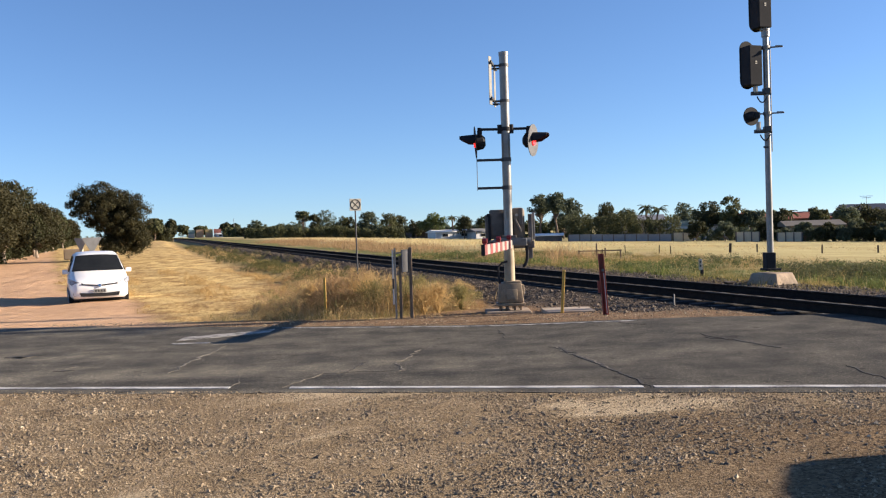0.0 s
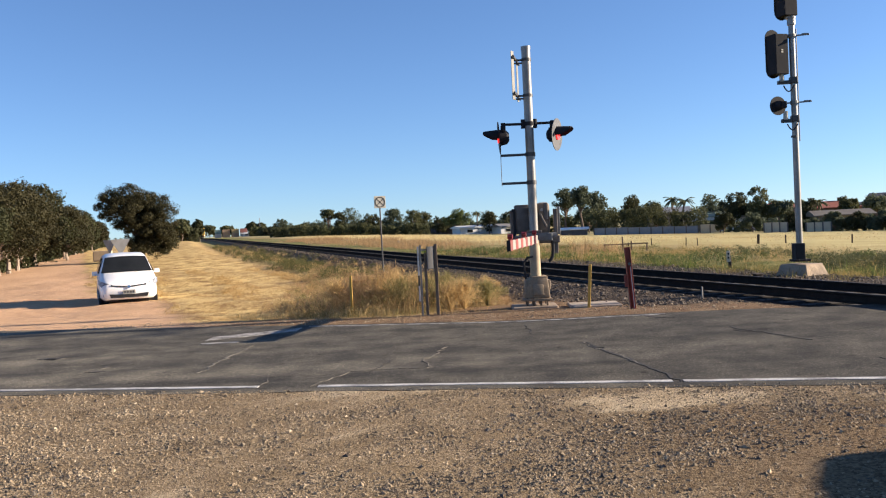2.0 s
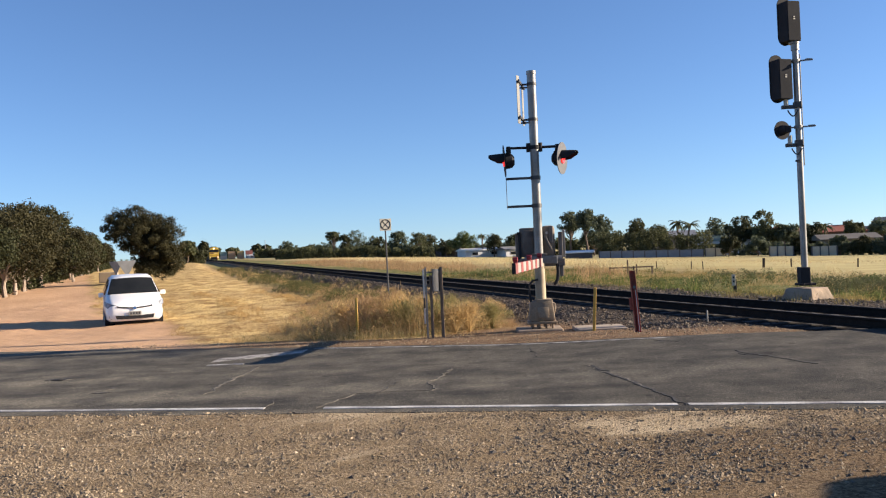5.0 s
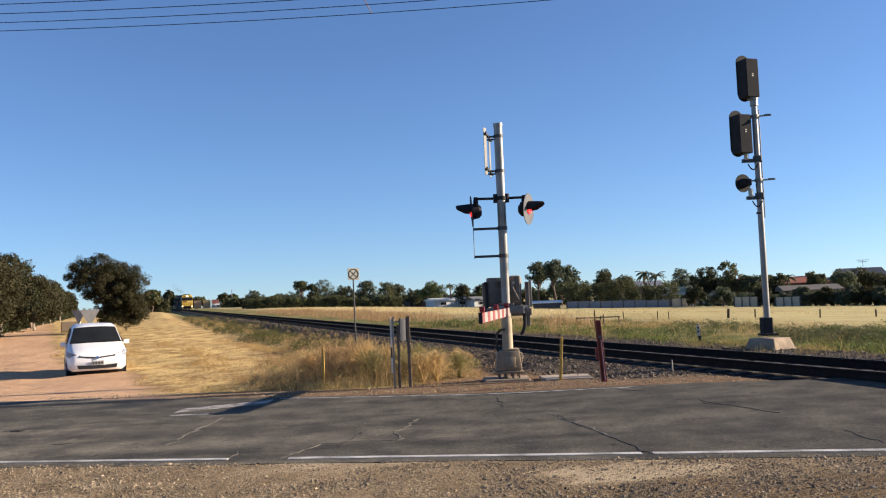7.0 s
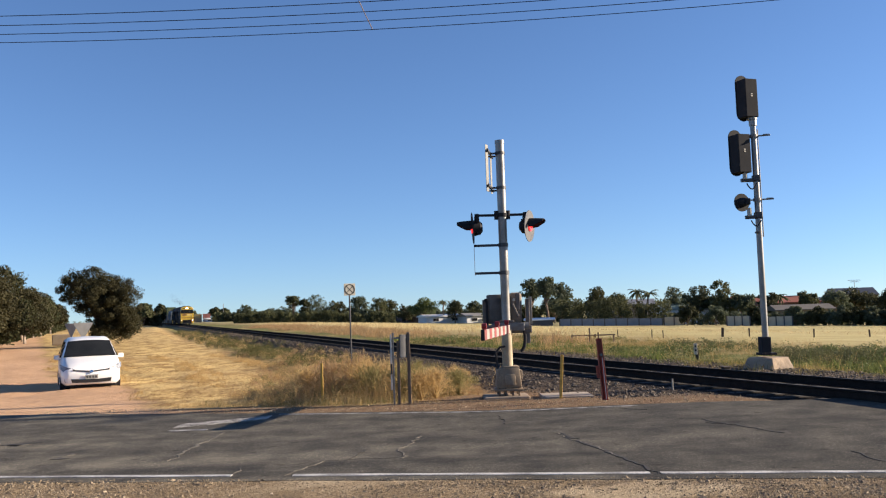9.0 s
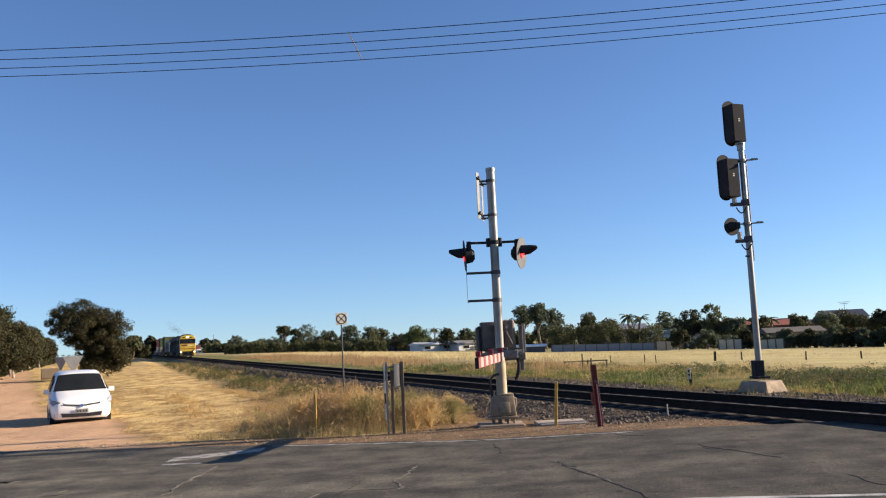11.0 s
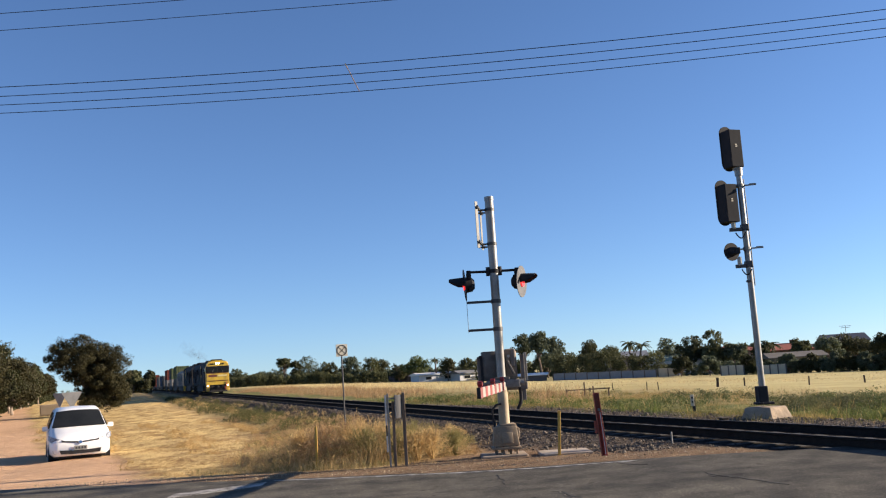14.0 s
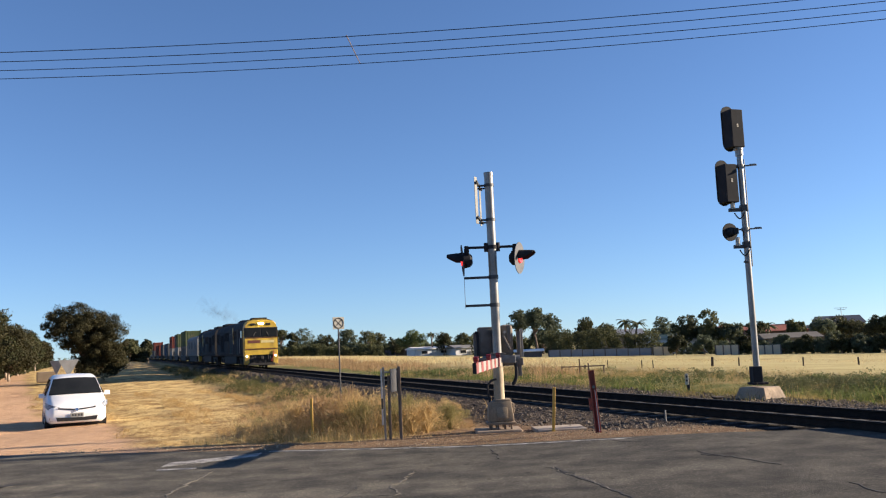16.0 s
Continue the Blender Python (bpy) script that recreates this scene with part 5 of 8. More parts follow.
def build_van(m, label):
    ob = thing("van", m, label, "van")
    st = [
        (2.40, half_section(0.31, 0.66, 0.48, 0.58, 0.65, 0.65, 0.60, 0.70)),
        (2.35, half_section(0.28, 0.77, 0.50, 0.66, 0.76, 0.74, 0.69, 0.80)),
        (2.20, half_section(0.26, 0.86, 0.52, 0.74, 0.82, 0.83, 0.74, 0.89)),
        (1.95, half_section(0.25, 0.88, 0.55, 0.83, 0.87, 0.92, 0.79, 0.985)),
        (1.60, half_section(0.22, 0.90, 0.58, 0.90, 0.89, 0.99, 0.81, 1.075)),
        (1.40, half_section(0.22, 0.90, 0.60, 0.95, 0.895, 1.09, 0.80, 1.17)),
        (0.78, half_section(0.22, 0.90, 0.62, 1.02, 0.895, 1.54, 0.68, 1.63)),
        (0.55, half_section(0.22, 0.90, 0.62, 1.03, 0.895, 1.61, 0.665, 1.70)),
        (-0.4, half_section(0.22, 0.90, 0.62, 1.05, 0.895, 1.66, 0.67, 1.75)),
        (-1.6, half_section(0.24, 0.90, 0.64, 1.07, 0.89, 1.65, 0.665, 1.74)),
        (-2.15, half_section(0.28, 0.89, 0.64, 1.07, 0.88, 1.63, 0.68, 1.71)),
        (-2.34, half_section(0.34, 0.84, 0.62, 1.04, 0.83, 1.58, 0.66, 1.65)),
    ]
    bm = bmesh.new()
    loft(bm, st)
    body = smooth_all(part("body", bm, M_CAR, ob, "white painted body"), 50)
    # windscreen, bulging forward
    bm = bmesh.new()
    g = []
    for k in range(6):
        f = k / 5
        x, z, hw = 1.47 - 0.70 * f, 1.125 + 0.475 * f, 0.79 - 0.145 * f
        g.append([(x + 0.07 * (1 - (u / 4 - 1) ** 2) * (1 - 0.4 * f) - 0.02, hw * (u / 4 - 1), z + 0.03 * (1 - (u / 4 - 1) ** 2)) for u in range(9)])
    patch(bm, g, 0.012)
    smooth_all(part("windscreen", bm, M_CARGLASS, ob, "dark windscreen"))
    for s in (1, -1):
        for x0, x1 in ((0.95, 0.05), (-0.02, -1.15), (-1.22, -2.05)):
            bm = bmesh.new()
            zt = 1.50 if x0 > 0.5 else 1.58
            g = [[(x0 - (x0 - x1) * u / 3, s * 0.897, 1.06) for u in range(4)],
                 [(x0 - (0.32 if x0 > 0.5 else 0.0) - (x0 - (0.32 if x0 > 0.5 else 0.0) - x1) * u / 3, s * 0.70, zt) for u in range(4)]]
            patch(bm, g, 0.014)
            part("side_window", bm, M_CARGLASS, ob, "dark side window")
        # headlamp, swept back
        bm = bmesh.new()
        g = [[(2.37, s * 0.50, 0.645), (2.33, s * 0.66, 0.65), (2.22, s * 0.80, 0.68), (1.95, s * 0.895, 0.77)],
             [(2.35, s * 0.47, 0.745), (2.29, s * 0.66, 0.81), (2.16, s * 0.80, 0.86), (1.88, s * 0.888, 0.91)]]
        patch(bm, g, 0.035)
        smooth_all(part("headlamp", bm, M_LAMPGLASS, ob, "swept-back clear headlamp"))
        # slim dark upper grille wing
        bm = bmesh.new()
        g = [[(2.42, s * 0.06, 0.670), (2.41, s * 0.28, 0.685), (2.39, s * 0.54, 0.705)],
             [(2.41, s * 0.06, 0.695), (2.40, s * 0.28, 0.715), (2.37, s * 0.54, 0.740)]]
        patch(bm, g, 0.02)
        part("grille_slot", bm, M_BLACK, ob, "slim black grille slot")
        bm = bmesh.new()
        disc(bm, (2.31, s * 0.70, 0.42), (0.9, s * 0.35, 0), 0.075, 0.10, n=16)
        part("fog_lamp", bm, M_LAMPGLASS, ob, "round fog lamp")
        # mirror
        bm = bmesh.new()
        box(bm, (0.98, s * 0.985, 1.10), (0.12, 0.17, 0.15), 0.035)
        box(bm, (1.0, s * 0.90, 1.07), (0.06, 0.10, 0.05), 0.01)
        smooth_all(part("wing_mirror", bm, M_CAR, ob, "white wing mirror"))
        for x in (1.45, -1.35):
            bm = bmesh.new()
            tube(bm, (x, s * 0.70, 0.315), (x, s * 0.905, 0.315), 0.315, n=28)
            wheel = part("wheel", bm, M_TYRE, ob, "black tyre")
            bm = bmesh.new()
            tube(bm, (x, s * 0.88, 0.315), (x, s * 0.915, 0.315), 0.20, 0.19, n=20)
            for a in range(5):
                box(bm, (x + 0.1 * math.cos(a * 1.2566), s * 0.917, 0.315 + 0.1 * math.sin(a * 1.2566)), (0.18, 0.012, 0.035), rot=Matrix.Rotation(-a * 1.2566, 3, 'Y'))
            part("rim", bm, M_CHROME, wheel, "alloy rim")
            bm = bmesh.new()
            tube(bm, (x, s * 0.60, 0.335), (x, s * 0.896, 0.335), 0.375, n=28)
            part("wheel_arch", bm, M_BLACK, ob, "dark wheel arch")
    bm = bmesh.new()
    g = [[(2.40, -0.56, 0.34), (2.42, -0.2, 0.33), (2.42, 0.2, 0.33), (2.40, 0.56, 0.34)],
         [(2.39, -0.60, 0.46), (2.42, -0.2, 0.435), (2.42, 0.2, 0.435), (2.39, 0.60, 0.46)]]
    patch(bm, g, 0.02)
    part("lower_grille", bm, M_BLACK, ob, "black lower air intake")
    bm = bmesh.new()
    box(bm, (2.445, 0, 0.51), (0.02, 0.38, 0.13), 0.006)
    plate = part("number_plate", bm, M_BOX_PLATE, ob, "white plate with plain dark bars")
    for y in (-0.12, -0.04, 0.05, 0.13):
        bm = bmesh.new()
        box(bm, (2.457, y, 0.51), (0.006, 0.05, 0.07))
        part("bar", bm, M_DARKGREY, plate)
    bm = bmesh.new()
    disc(bm, (2.425, 0, 0.675), (1, 0, 0.2), 0.05, 0.03, n=20)
    part("badge", bm, M_CHROME, ob, "plain round badge")
    bm = bmesh.new()
    box(bm, (0, 0, 0.24), (4.3, 1.5, 0.10), 0.02)
    part("underbody", bm, M_BLACK, ob, "dark underbody")
    bm = bmesh.new()
    for s in (1, -1):
        box(bm, (1.44, s * 0.3, 1.135), (0.02, 0.5, 0.02), 0.004, rot=Matrix.Rotation(radians(6 * s), 3, 'X'))
    part("wiper", bm, M_BLACK, ob, "black wiper blades")
    return ob


M_BOX_PLATE = mat("dusty_plate", (0.30, 0.30, 0.28), (0.22, 0.22, 0.2), scale=6, rough=0.5)
van = build_van(pose(-11.93, 30.25, -0.42, 0, 0, -66), "white people-mover van parked on the dirt road edge")
# a second van stands beside the camera and throws its shadow over the gravel
van_b = copy_thing(van, pose(9.42, 5.28, 0.0, 0, 0, -18))
tagged(van_b, "white people-mover van parked on the gravel shoulder")


# ---- the freight train ----
M_LOCO_YELLOW = mat("loco_yellow", (0.66, 0.43, 0.045), (0.52, 0.335, 0.04), scale=2, rough=0.45, grime=(0.30, 0.19, 0.04))
# locomotive body colours are darkened to hold the shade of the sunless side
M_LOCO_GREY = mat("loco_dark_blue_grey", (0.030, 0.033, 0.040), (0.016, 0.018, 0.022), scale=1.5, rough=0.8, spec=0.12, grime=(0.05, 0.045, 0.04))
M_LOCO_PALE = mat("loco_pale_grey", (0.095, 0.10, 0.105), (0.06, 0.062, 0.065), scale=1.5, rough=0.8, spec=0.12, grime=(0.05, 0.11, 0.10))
M_UNDER = mat("grimy_underframe", (0.03, 0.027, 0.024), (0.018, 0.016, 0.015), scale=3, rough=0.8)
M_HEADLIGHT = mat("lit_headlight", (1.0, 0.93, 0.78), emit=5.0, rough=0.2)
M_DITCHLIGHT = mat("lit_ditch_light", (1.0, 0.9, 0.7), emit=3.5, rough=0.2)
# containers and van: shade of the train's sunless side is put into these colours
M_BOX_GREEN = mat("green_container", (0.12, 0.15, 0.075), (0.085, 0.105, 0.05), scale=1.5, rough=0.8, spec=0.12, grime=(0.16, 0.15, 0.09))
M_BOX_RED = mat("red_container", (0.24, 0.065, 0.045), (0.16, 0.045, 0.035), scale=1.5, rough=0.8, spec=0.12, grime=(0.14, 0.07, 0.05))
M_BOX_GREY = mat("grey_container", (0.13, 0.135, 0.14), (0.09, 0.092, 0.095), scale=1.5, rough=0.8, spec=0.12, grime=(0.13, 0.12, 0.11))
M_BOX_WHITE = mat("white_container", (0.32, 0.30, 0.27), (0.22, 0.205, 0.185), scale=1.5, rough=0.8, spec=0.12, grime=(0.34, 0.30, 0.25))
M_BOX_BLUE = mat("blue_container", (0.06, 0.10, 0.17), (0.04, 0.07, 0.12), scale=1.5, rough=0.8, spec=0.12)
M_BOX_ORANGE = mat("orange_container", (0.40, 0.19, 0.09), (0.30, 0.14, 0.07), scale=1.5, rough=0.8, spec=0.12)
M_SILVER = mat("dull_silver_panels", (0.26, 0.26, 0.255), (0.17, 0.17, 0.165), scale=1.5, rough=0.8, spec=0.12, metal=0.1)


def bogie(parent, x, name="bogie", wheels=(-1.7, 0, 1.7)):
    bm = bmesh.new()
    for s in (1, -1):
        # side frames are made extra deep to stop sun passing under the train
        box(bm, (x, s * 1.02, 0.62), (wheels[-1] - wheels[0] + 1.3, 0.12, 0.62), 0.03)
        for w in wheels:
            box(bm, (x + w, s * 1.10, 0.55), (0.34, 0.14, 0.34), 0.03)
    box(bm, (x, 0, 0.70), (1.2, 2.0, 0.25), 0.02)
    b = part(name, bm, M_UNDER, parent, "grimy bogie frame")
    for w in wheels:
        bm = bmesh.new()
        for s in (1, -1):
            tube(bm, (x + w, s * 0.69, 0.50), (x + w, s * 0.82, 0.50), 0.50, n=24)
            tube(bm, (x + w, s * 0.66, 0.50), (x + w, s * 0.69, 0.50), 0.53, n=24)
        tube(bm, (x + w, -0.75, 0.5), (x + w, 0.75, 0.5), 0.09, n=10)
        part("wheelset", bm, M_UNDER, b, "steel wheelset")


def build_loco(label):
    """A diesel locomotive, 22 m long, looking along +x, rail level at z = 0; origin at its middle."""
    ob = thing("locomotive", Matrix(), label, "locomotive", "freight train")
    F = 11.0
    cab = [(1.44, 1.12), (1.46, 1.35), (1.46, 3.25), (1.45, 3.4), (1.36, 3.80), (1.10, 4.05), (0.55, 4.19), (0, 4.21)]
    nose = [(1.38, 1.12), (1.40, 1.35), (1.40, 3.20), (1.38, 3.38), (1.30, 3.66), (1.10, 3.90), (0.55, 4.02), (0, 4.04)]
    bm = bmesh.new()
    loft(bm, [(F - 0.56, cab), (F - 2.9, cab)])
    c = smooth_all(part("cab", bm, M_LOCO_GREY, ob, "dark driving cab"), 30)
    bm = bmesh.new()
    loft(bm, [(F - 0.02, nose), (F - 0.55, cab)])
    smooth_all(part("nose", bm, M_LOCO_YELLOW, c, "yellow cab front"), 30)
    # windscreen band
    bm = bmesh.new()
    box(bm, (F - 0.04, 0, 3.03), (0.16, 2.84, 0.84), 0.04)
    part("windscreen_band", bm, M_BLACK, c, "black windscreen surround")
    for s in (1, -1):
        bm = bmesh.new()
        box(bm, (F + 0.04, s * 0.69, 3.04), (0.03, 1.26, 0.68), 0.015)
        part("windscreen", bm, M_CARGLASS, c, "dark windscreen pane")
        bm = bmesh.new()
        box(bm, (F + 0.07, s * 0.55, 2.90), (0.03, 0.03, 0.42), 0.004, rot=Matrix.Rotation(radians(30 * s), 3, 'X'))
        part("wiper", bm, M_GREY, c)
        bm = bmesh.new()
        box(bm, (F - 1.55, s * 1.47, 2.92), (0.9, 0.03, 0.62), 0.01)
        part("cab_window", bm, M_CARGLASS, c, "dark cab side window")
        bm = bmesh.new()
        box(bm, (F - 2.55, s * 1.475, 2.25), (0.62, 0.03, 1.9), 0.01)
        part("cab_door", bm, M_LOCO_GREY, c, "dark cab door")
        bm = bmesh.new()
        pipe(bm, [Vector((F - 2.2, s * 1.52, 1.3)), Vector((F - 2.2, s * 1.52, 2.6))], 0.02, n=6)
        part("grab_rail", bm, M_WHITE, c)
    # lettering band on the nose, as plain bars
    bm = bmesh.new()
    box(bm, (F - 0.01, 0, 2.08), (0.05, 2.74, 0.86), 0.02)
    panel = part("nose_panel", bm, M_LOCO_YELLOW, c, "raised yellow nose panel")
    bm = bmesh.new()
    plank(bm, (F + 0.022, -1.12, 2.24), (F + 0.022, -0.10, 2.24), 0.25, 0.012, (1, 0, 0))
    part("maroon_bar", bm, M_LOCO_MAROON, panel, "plain maroon bar")
    bm = bmesh.new()
    plank(bm, (F + 0.022, 0.0, 2.24), (F + 0.022, 1.12, 2.24), 0.22, 0.012, (1, 0, 0))
    part("cream_bar", bm, M_LOCO_CREAM, panel, "plain pale bar")
    bm = bmesh.new()
    box(bm, (F - 0.01, 0, 1.60), (0.06, 2.78, 0.05), 0.005)
    box(bm, (F - 0.01, 0, 2.56), (0.06, 2.76, 0.05), 0.005)
    part("nose_seam", bm, M_LOCO_MAROON, panel, "dark seam")
    bm = bmesh.new()
    loft(bm, [(F - 0.30, [(0.98, 3.90), (1.0, 3.96), (0.95, 4.06), (0.7, 4.15), (0.3, 4.18), (0, 4.185)]), (F - 2.6, [(1.12, 3.98), (1.14, 4.04), (1.08, 4.14), (0.8, 4.22), (0.35, 4.25), (0, 4.255)])])
    smooth_all(part("cab_roof", bm, M_BLACK, c, "black cab roof"), 40)
    # headlights in the brow
    bm = bmesh.new()
    box(bm, (F - 0.14, 0, 3.76), (0.28, 0.80, 0.28), 0.05)
    brow = part("headlight_box", bm, M_LOCO_YELLOW, c, "yellow headlight housing")
    for y in (-0.13, 0.13):
        bm = bmesh.new()
        disc(bm, (F + 0.02, y, 3.77), (1, 0, 0), 0.105, 0.06, n=20)
        part("headlight", bm, M_HEADLIGHT, brow, "glowing headlight")
    for y in (-0.68, 0.62):
        bm = bmesh.new()
        box(bm, (F - 0.08, y, 3.72), (0.24, 0.40, 0.18), 0.03)
        part("number_box", bm, M_BLACK, c, "dark number box")
    # pilot, steps, coupler, ditch lights
    bm = bmesh.new()
    for s in (1, -1):
        box(bm, (F - 0.25, s * 1.22, 0.75), (0.5, 0.42, 0.85), 0.04)
        box(bm, (F - 0.1, s * 1.36, 1.3), (0.12, 0.12, 0.45), 0.01)
    box(bm, (F - 0.2, 0, 1.36), (0.35, 2.86, 0.22), 0.03)
    pil = part("pilot", bm, M_LOCO_YELLOW, ob, "yellow pilot and steps")
    bm = bmesh.new()
    box(bm, (F - 0.35, 0, 0.80), (0.4, 2.05, 0.80), 0.04)
    box(bm, (F + 0.15, 0, 0.88), (0.5, 0.26, 0.3), 0.05)
    for y in (-0.75, -0.55, 0.6, 0.8):
        pipe(bm, [Vector((F - 0.1, y, 1.15)), Vector((F + 0.12, y * 0.96, 0.75)), Vector((F - 0.05, y * 0.9, 0.5))], 0.03, n=6)
    box(bm, (F - 0.1, 0, 0.32), (0.3, 2.3, 0.2), 0.03)
    part("coupler", bm, M_UNDER, pil, "dark coupler and hoses")
    bm = bmesh.new()
    pipe(bm, [Vector((F + 0.02, 0.86, 0.55)), Vector((F + 0.05, 1.02, 1.0)), Vector((F + 0.02, 1.05, 1.42))], 0.035, n=6)
    part("red_hose", bm, M_RED, pil, "red hose")
    for s in (1, -1):
        bm = bmesh.new()
        disc(bm, (F + 0.03, s * 1.22, 1.02), (1, 0, 0), 0.085, 0.05, n=18)
        part("ditch_light", bm, M_DITCHLIGHT, pil, "ditch light")
    # long hood
    bm = bmesh.new()
    hood = [(1.44, 1.12), (1.46, 1.35), (1.46, 3.35), (1.44, 3.48), (1.24, 3.86), (0.95, 4.06), (0.5, 4.14), (0, 4.16)]
    loft(bm, [(F - 2.9, hood), (-F + 0.6, hood)])
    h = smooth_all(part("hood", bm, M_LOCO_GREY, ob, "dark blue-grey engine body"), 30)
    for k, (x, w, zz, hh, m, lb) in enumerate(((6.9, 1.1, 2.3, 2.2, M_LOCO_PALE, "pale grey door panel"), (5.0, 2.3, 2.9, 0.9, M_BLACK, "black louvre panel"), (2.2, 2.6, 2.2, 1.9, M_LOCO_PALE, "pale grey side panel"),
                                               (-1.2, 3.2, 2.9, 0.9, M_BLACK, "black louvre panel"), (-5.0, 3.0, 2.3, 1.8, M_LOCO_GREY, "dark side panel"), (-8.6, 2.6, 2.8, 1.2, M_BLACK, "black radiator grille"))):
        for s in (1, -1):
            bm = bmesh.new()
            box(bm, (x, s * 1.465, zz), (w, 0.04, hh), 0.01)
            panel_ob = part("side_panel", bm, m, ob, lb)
            for j in range(int(w / 0.4)):
                bm = bmesh.new()
                box(bm, (x - w / 2 + 0.2 + 0.4 * j, s * 1.492, zz), (0.04, 0.03, hh * 0.92))
                part("rib", bm, m, panel_ob)
    for s in (1, -1):
        bm = bmesh.new()
        box(bm, (3.9, s * 1.47, 2.9), (0.32, 0.05, 1.5), 0.01, rot=Matrix.Rotation(radians(18 * s), 3, 'Y'))
        part("yellow_flash", bm, M_LOCO_YELLOW, h, "yellow flash")
    for gear, gx, gl, gw in (("air_conditioner", F - 1.3, 1.3, 1.3), ("dynamic_brake_hatch", 4.0, 2.2, 1.5), ("exhaust_stack", -0.5, 1.2, 0.8), ("radiator_fan_hatch", -7.0, 4.2, 2.0)):
        bm = bmesh.new()
        box(bm, (gx, 0, 4.20), (gl, gw, 0.22), 0.05)
        part(gear, bm, M_BLACK, h, "black roof equipment")
    bm = bmesh.new()
    box(bm, (0, 0, 1.12), (2 * F - 0.6, 2.7, 0.22), 0.03)
    # the tank is lengthened to stop sun passing between the bogies
    box(bm, (0, 0, 0.68), (9.0, 2.6, 0.80), 0.10)
    part("underframe", bm, M_UNDER, ob, "grimy underframe and fuel tank")
    bogie(ob, 7.0)
    bogie(ob, -7.0)
    return ob


M_LOCO_MAROON = mat("maroon_paint", (0.16, 0.05, 0.03), (0.12, 0.04, 0.03), scale=3, rough=0.5)
M_LOCO_CREAM = mat("pale_yellow_paint", (0.72, 0.60, 0.26), (0.62, 0.50, 0.2), scale=3, rough=0.5)


def smoke_mat():
    """Thin sooty exhaust: nearly clear flecks."""
    m = bpy.data.materials.new("thin_exhaust_smoke")
    m.use_nodes = True
    n, link = m.node_tree.nodes, m.node_tree.links.new
    clear, mix = n.new("ShaderNodeBsdfTransparent"), n.new("ShaderNodeMixShader")
    b = n["Principled BSDF"]
    b.inputs["Base Color"].default_value = (0.10, 0.10, 0.10, 1)
    b.inputs["Roughness"].default_value, b.inputs["Specular IOR Level"].default_value = 1.0, 0.0
    mix.inputs[0].default_value = 0.035
    link(clear.outputs[0], mix.inputs[1])
    link(b.outputs[0], mix.inputs[2])
    link(mix.outputs[0], n["Material Output"].inputs["Surface"])
    return m


def exhaust_smoke():
    """A thin drifting plume that trails from the second locomotive's stack, carried along with the train."""
    rnd = np.random.RandomState(61)
    C, R = [], []
    for k in range(16):
        f = k / 15
        C.append((-0.5 - 13 * f + rnd.normal(0, 0.5), rnd.normal(0, 0.3) - 1.5 * f, 4.5 + 2.6 * f ** 0.8 + rnd.normal(0, 0.25)))
        R.append(0.35 + 1.15 * f)
    V, F = leaf_cloud(np.array(C), np.array(R), 6, 0.5, rnd, 0.8, aspect=0.8, loose=2.0)
    ob = tagged(mesh_from("exhaust_smoke", V, F, smoke_mat()), "thin grey exhaust smoke drifting over the locomotives", "smoke", kind="stuff")
    ob.visible_shadow = False
    return ob


def container(parent, x, z, length, material, h=2.6, label="ribbed steel container"):
    """A ribbed container with corner posts and doors at both ends."""
    bm = bmesh.new()
    w = 2.44
    box(bm, (x, 0, z + h / 2), (length - 0.12, w - 0.10, h - 0.10))
    n = int(length / 0.45)
    for s in (1, -1):
        for k in range(n):
            box(bm, (x - length / 2 + 0.35 + (length - 0.7) * k / (n - 1), s * (w / 2 - 0.045), z + h / 2), (0.20, 0.05, h - 0.24))
        for e in (1, -1):
            box(bm, (x + e * (length / 2 - 0.07), s * (w / 2 - 0.07), z + h / 2), (0.14, 0.14, h))
        for zz in (0.06, h - 0.05):
            box(bm, (x, s * (w / 2 - 0.05), z + zz), (length, 0.10, 0.10))
    for e in (1, -1):
        for y in (-0.8, -0.35, 0.35, 0.8):
            box(bm, (x + e * (length / 2 - 0.05), y, z + h / 2), (0.05, 0.05, h - 0.3))
        box(bm, (x + e * (length / 2 - 0.07), 0, z + h / 2), (0.10, 0.03, h - 0.2))
    c = part("container", bm, material, parent, label)
    return c


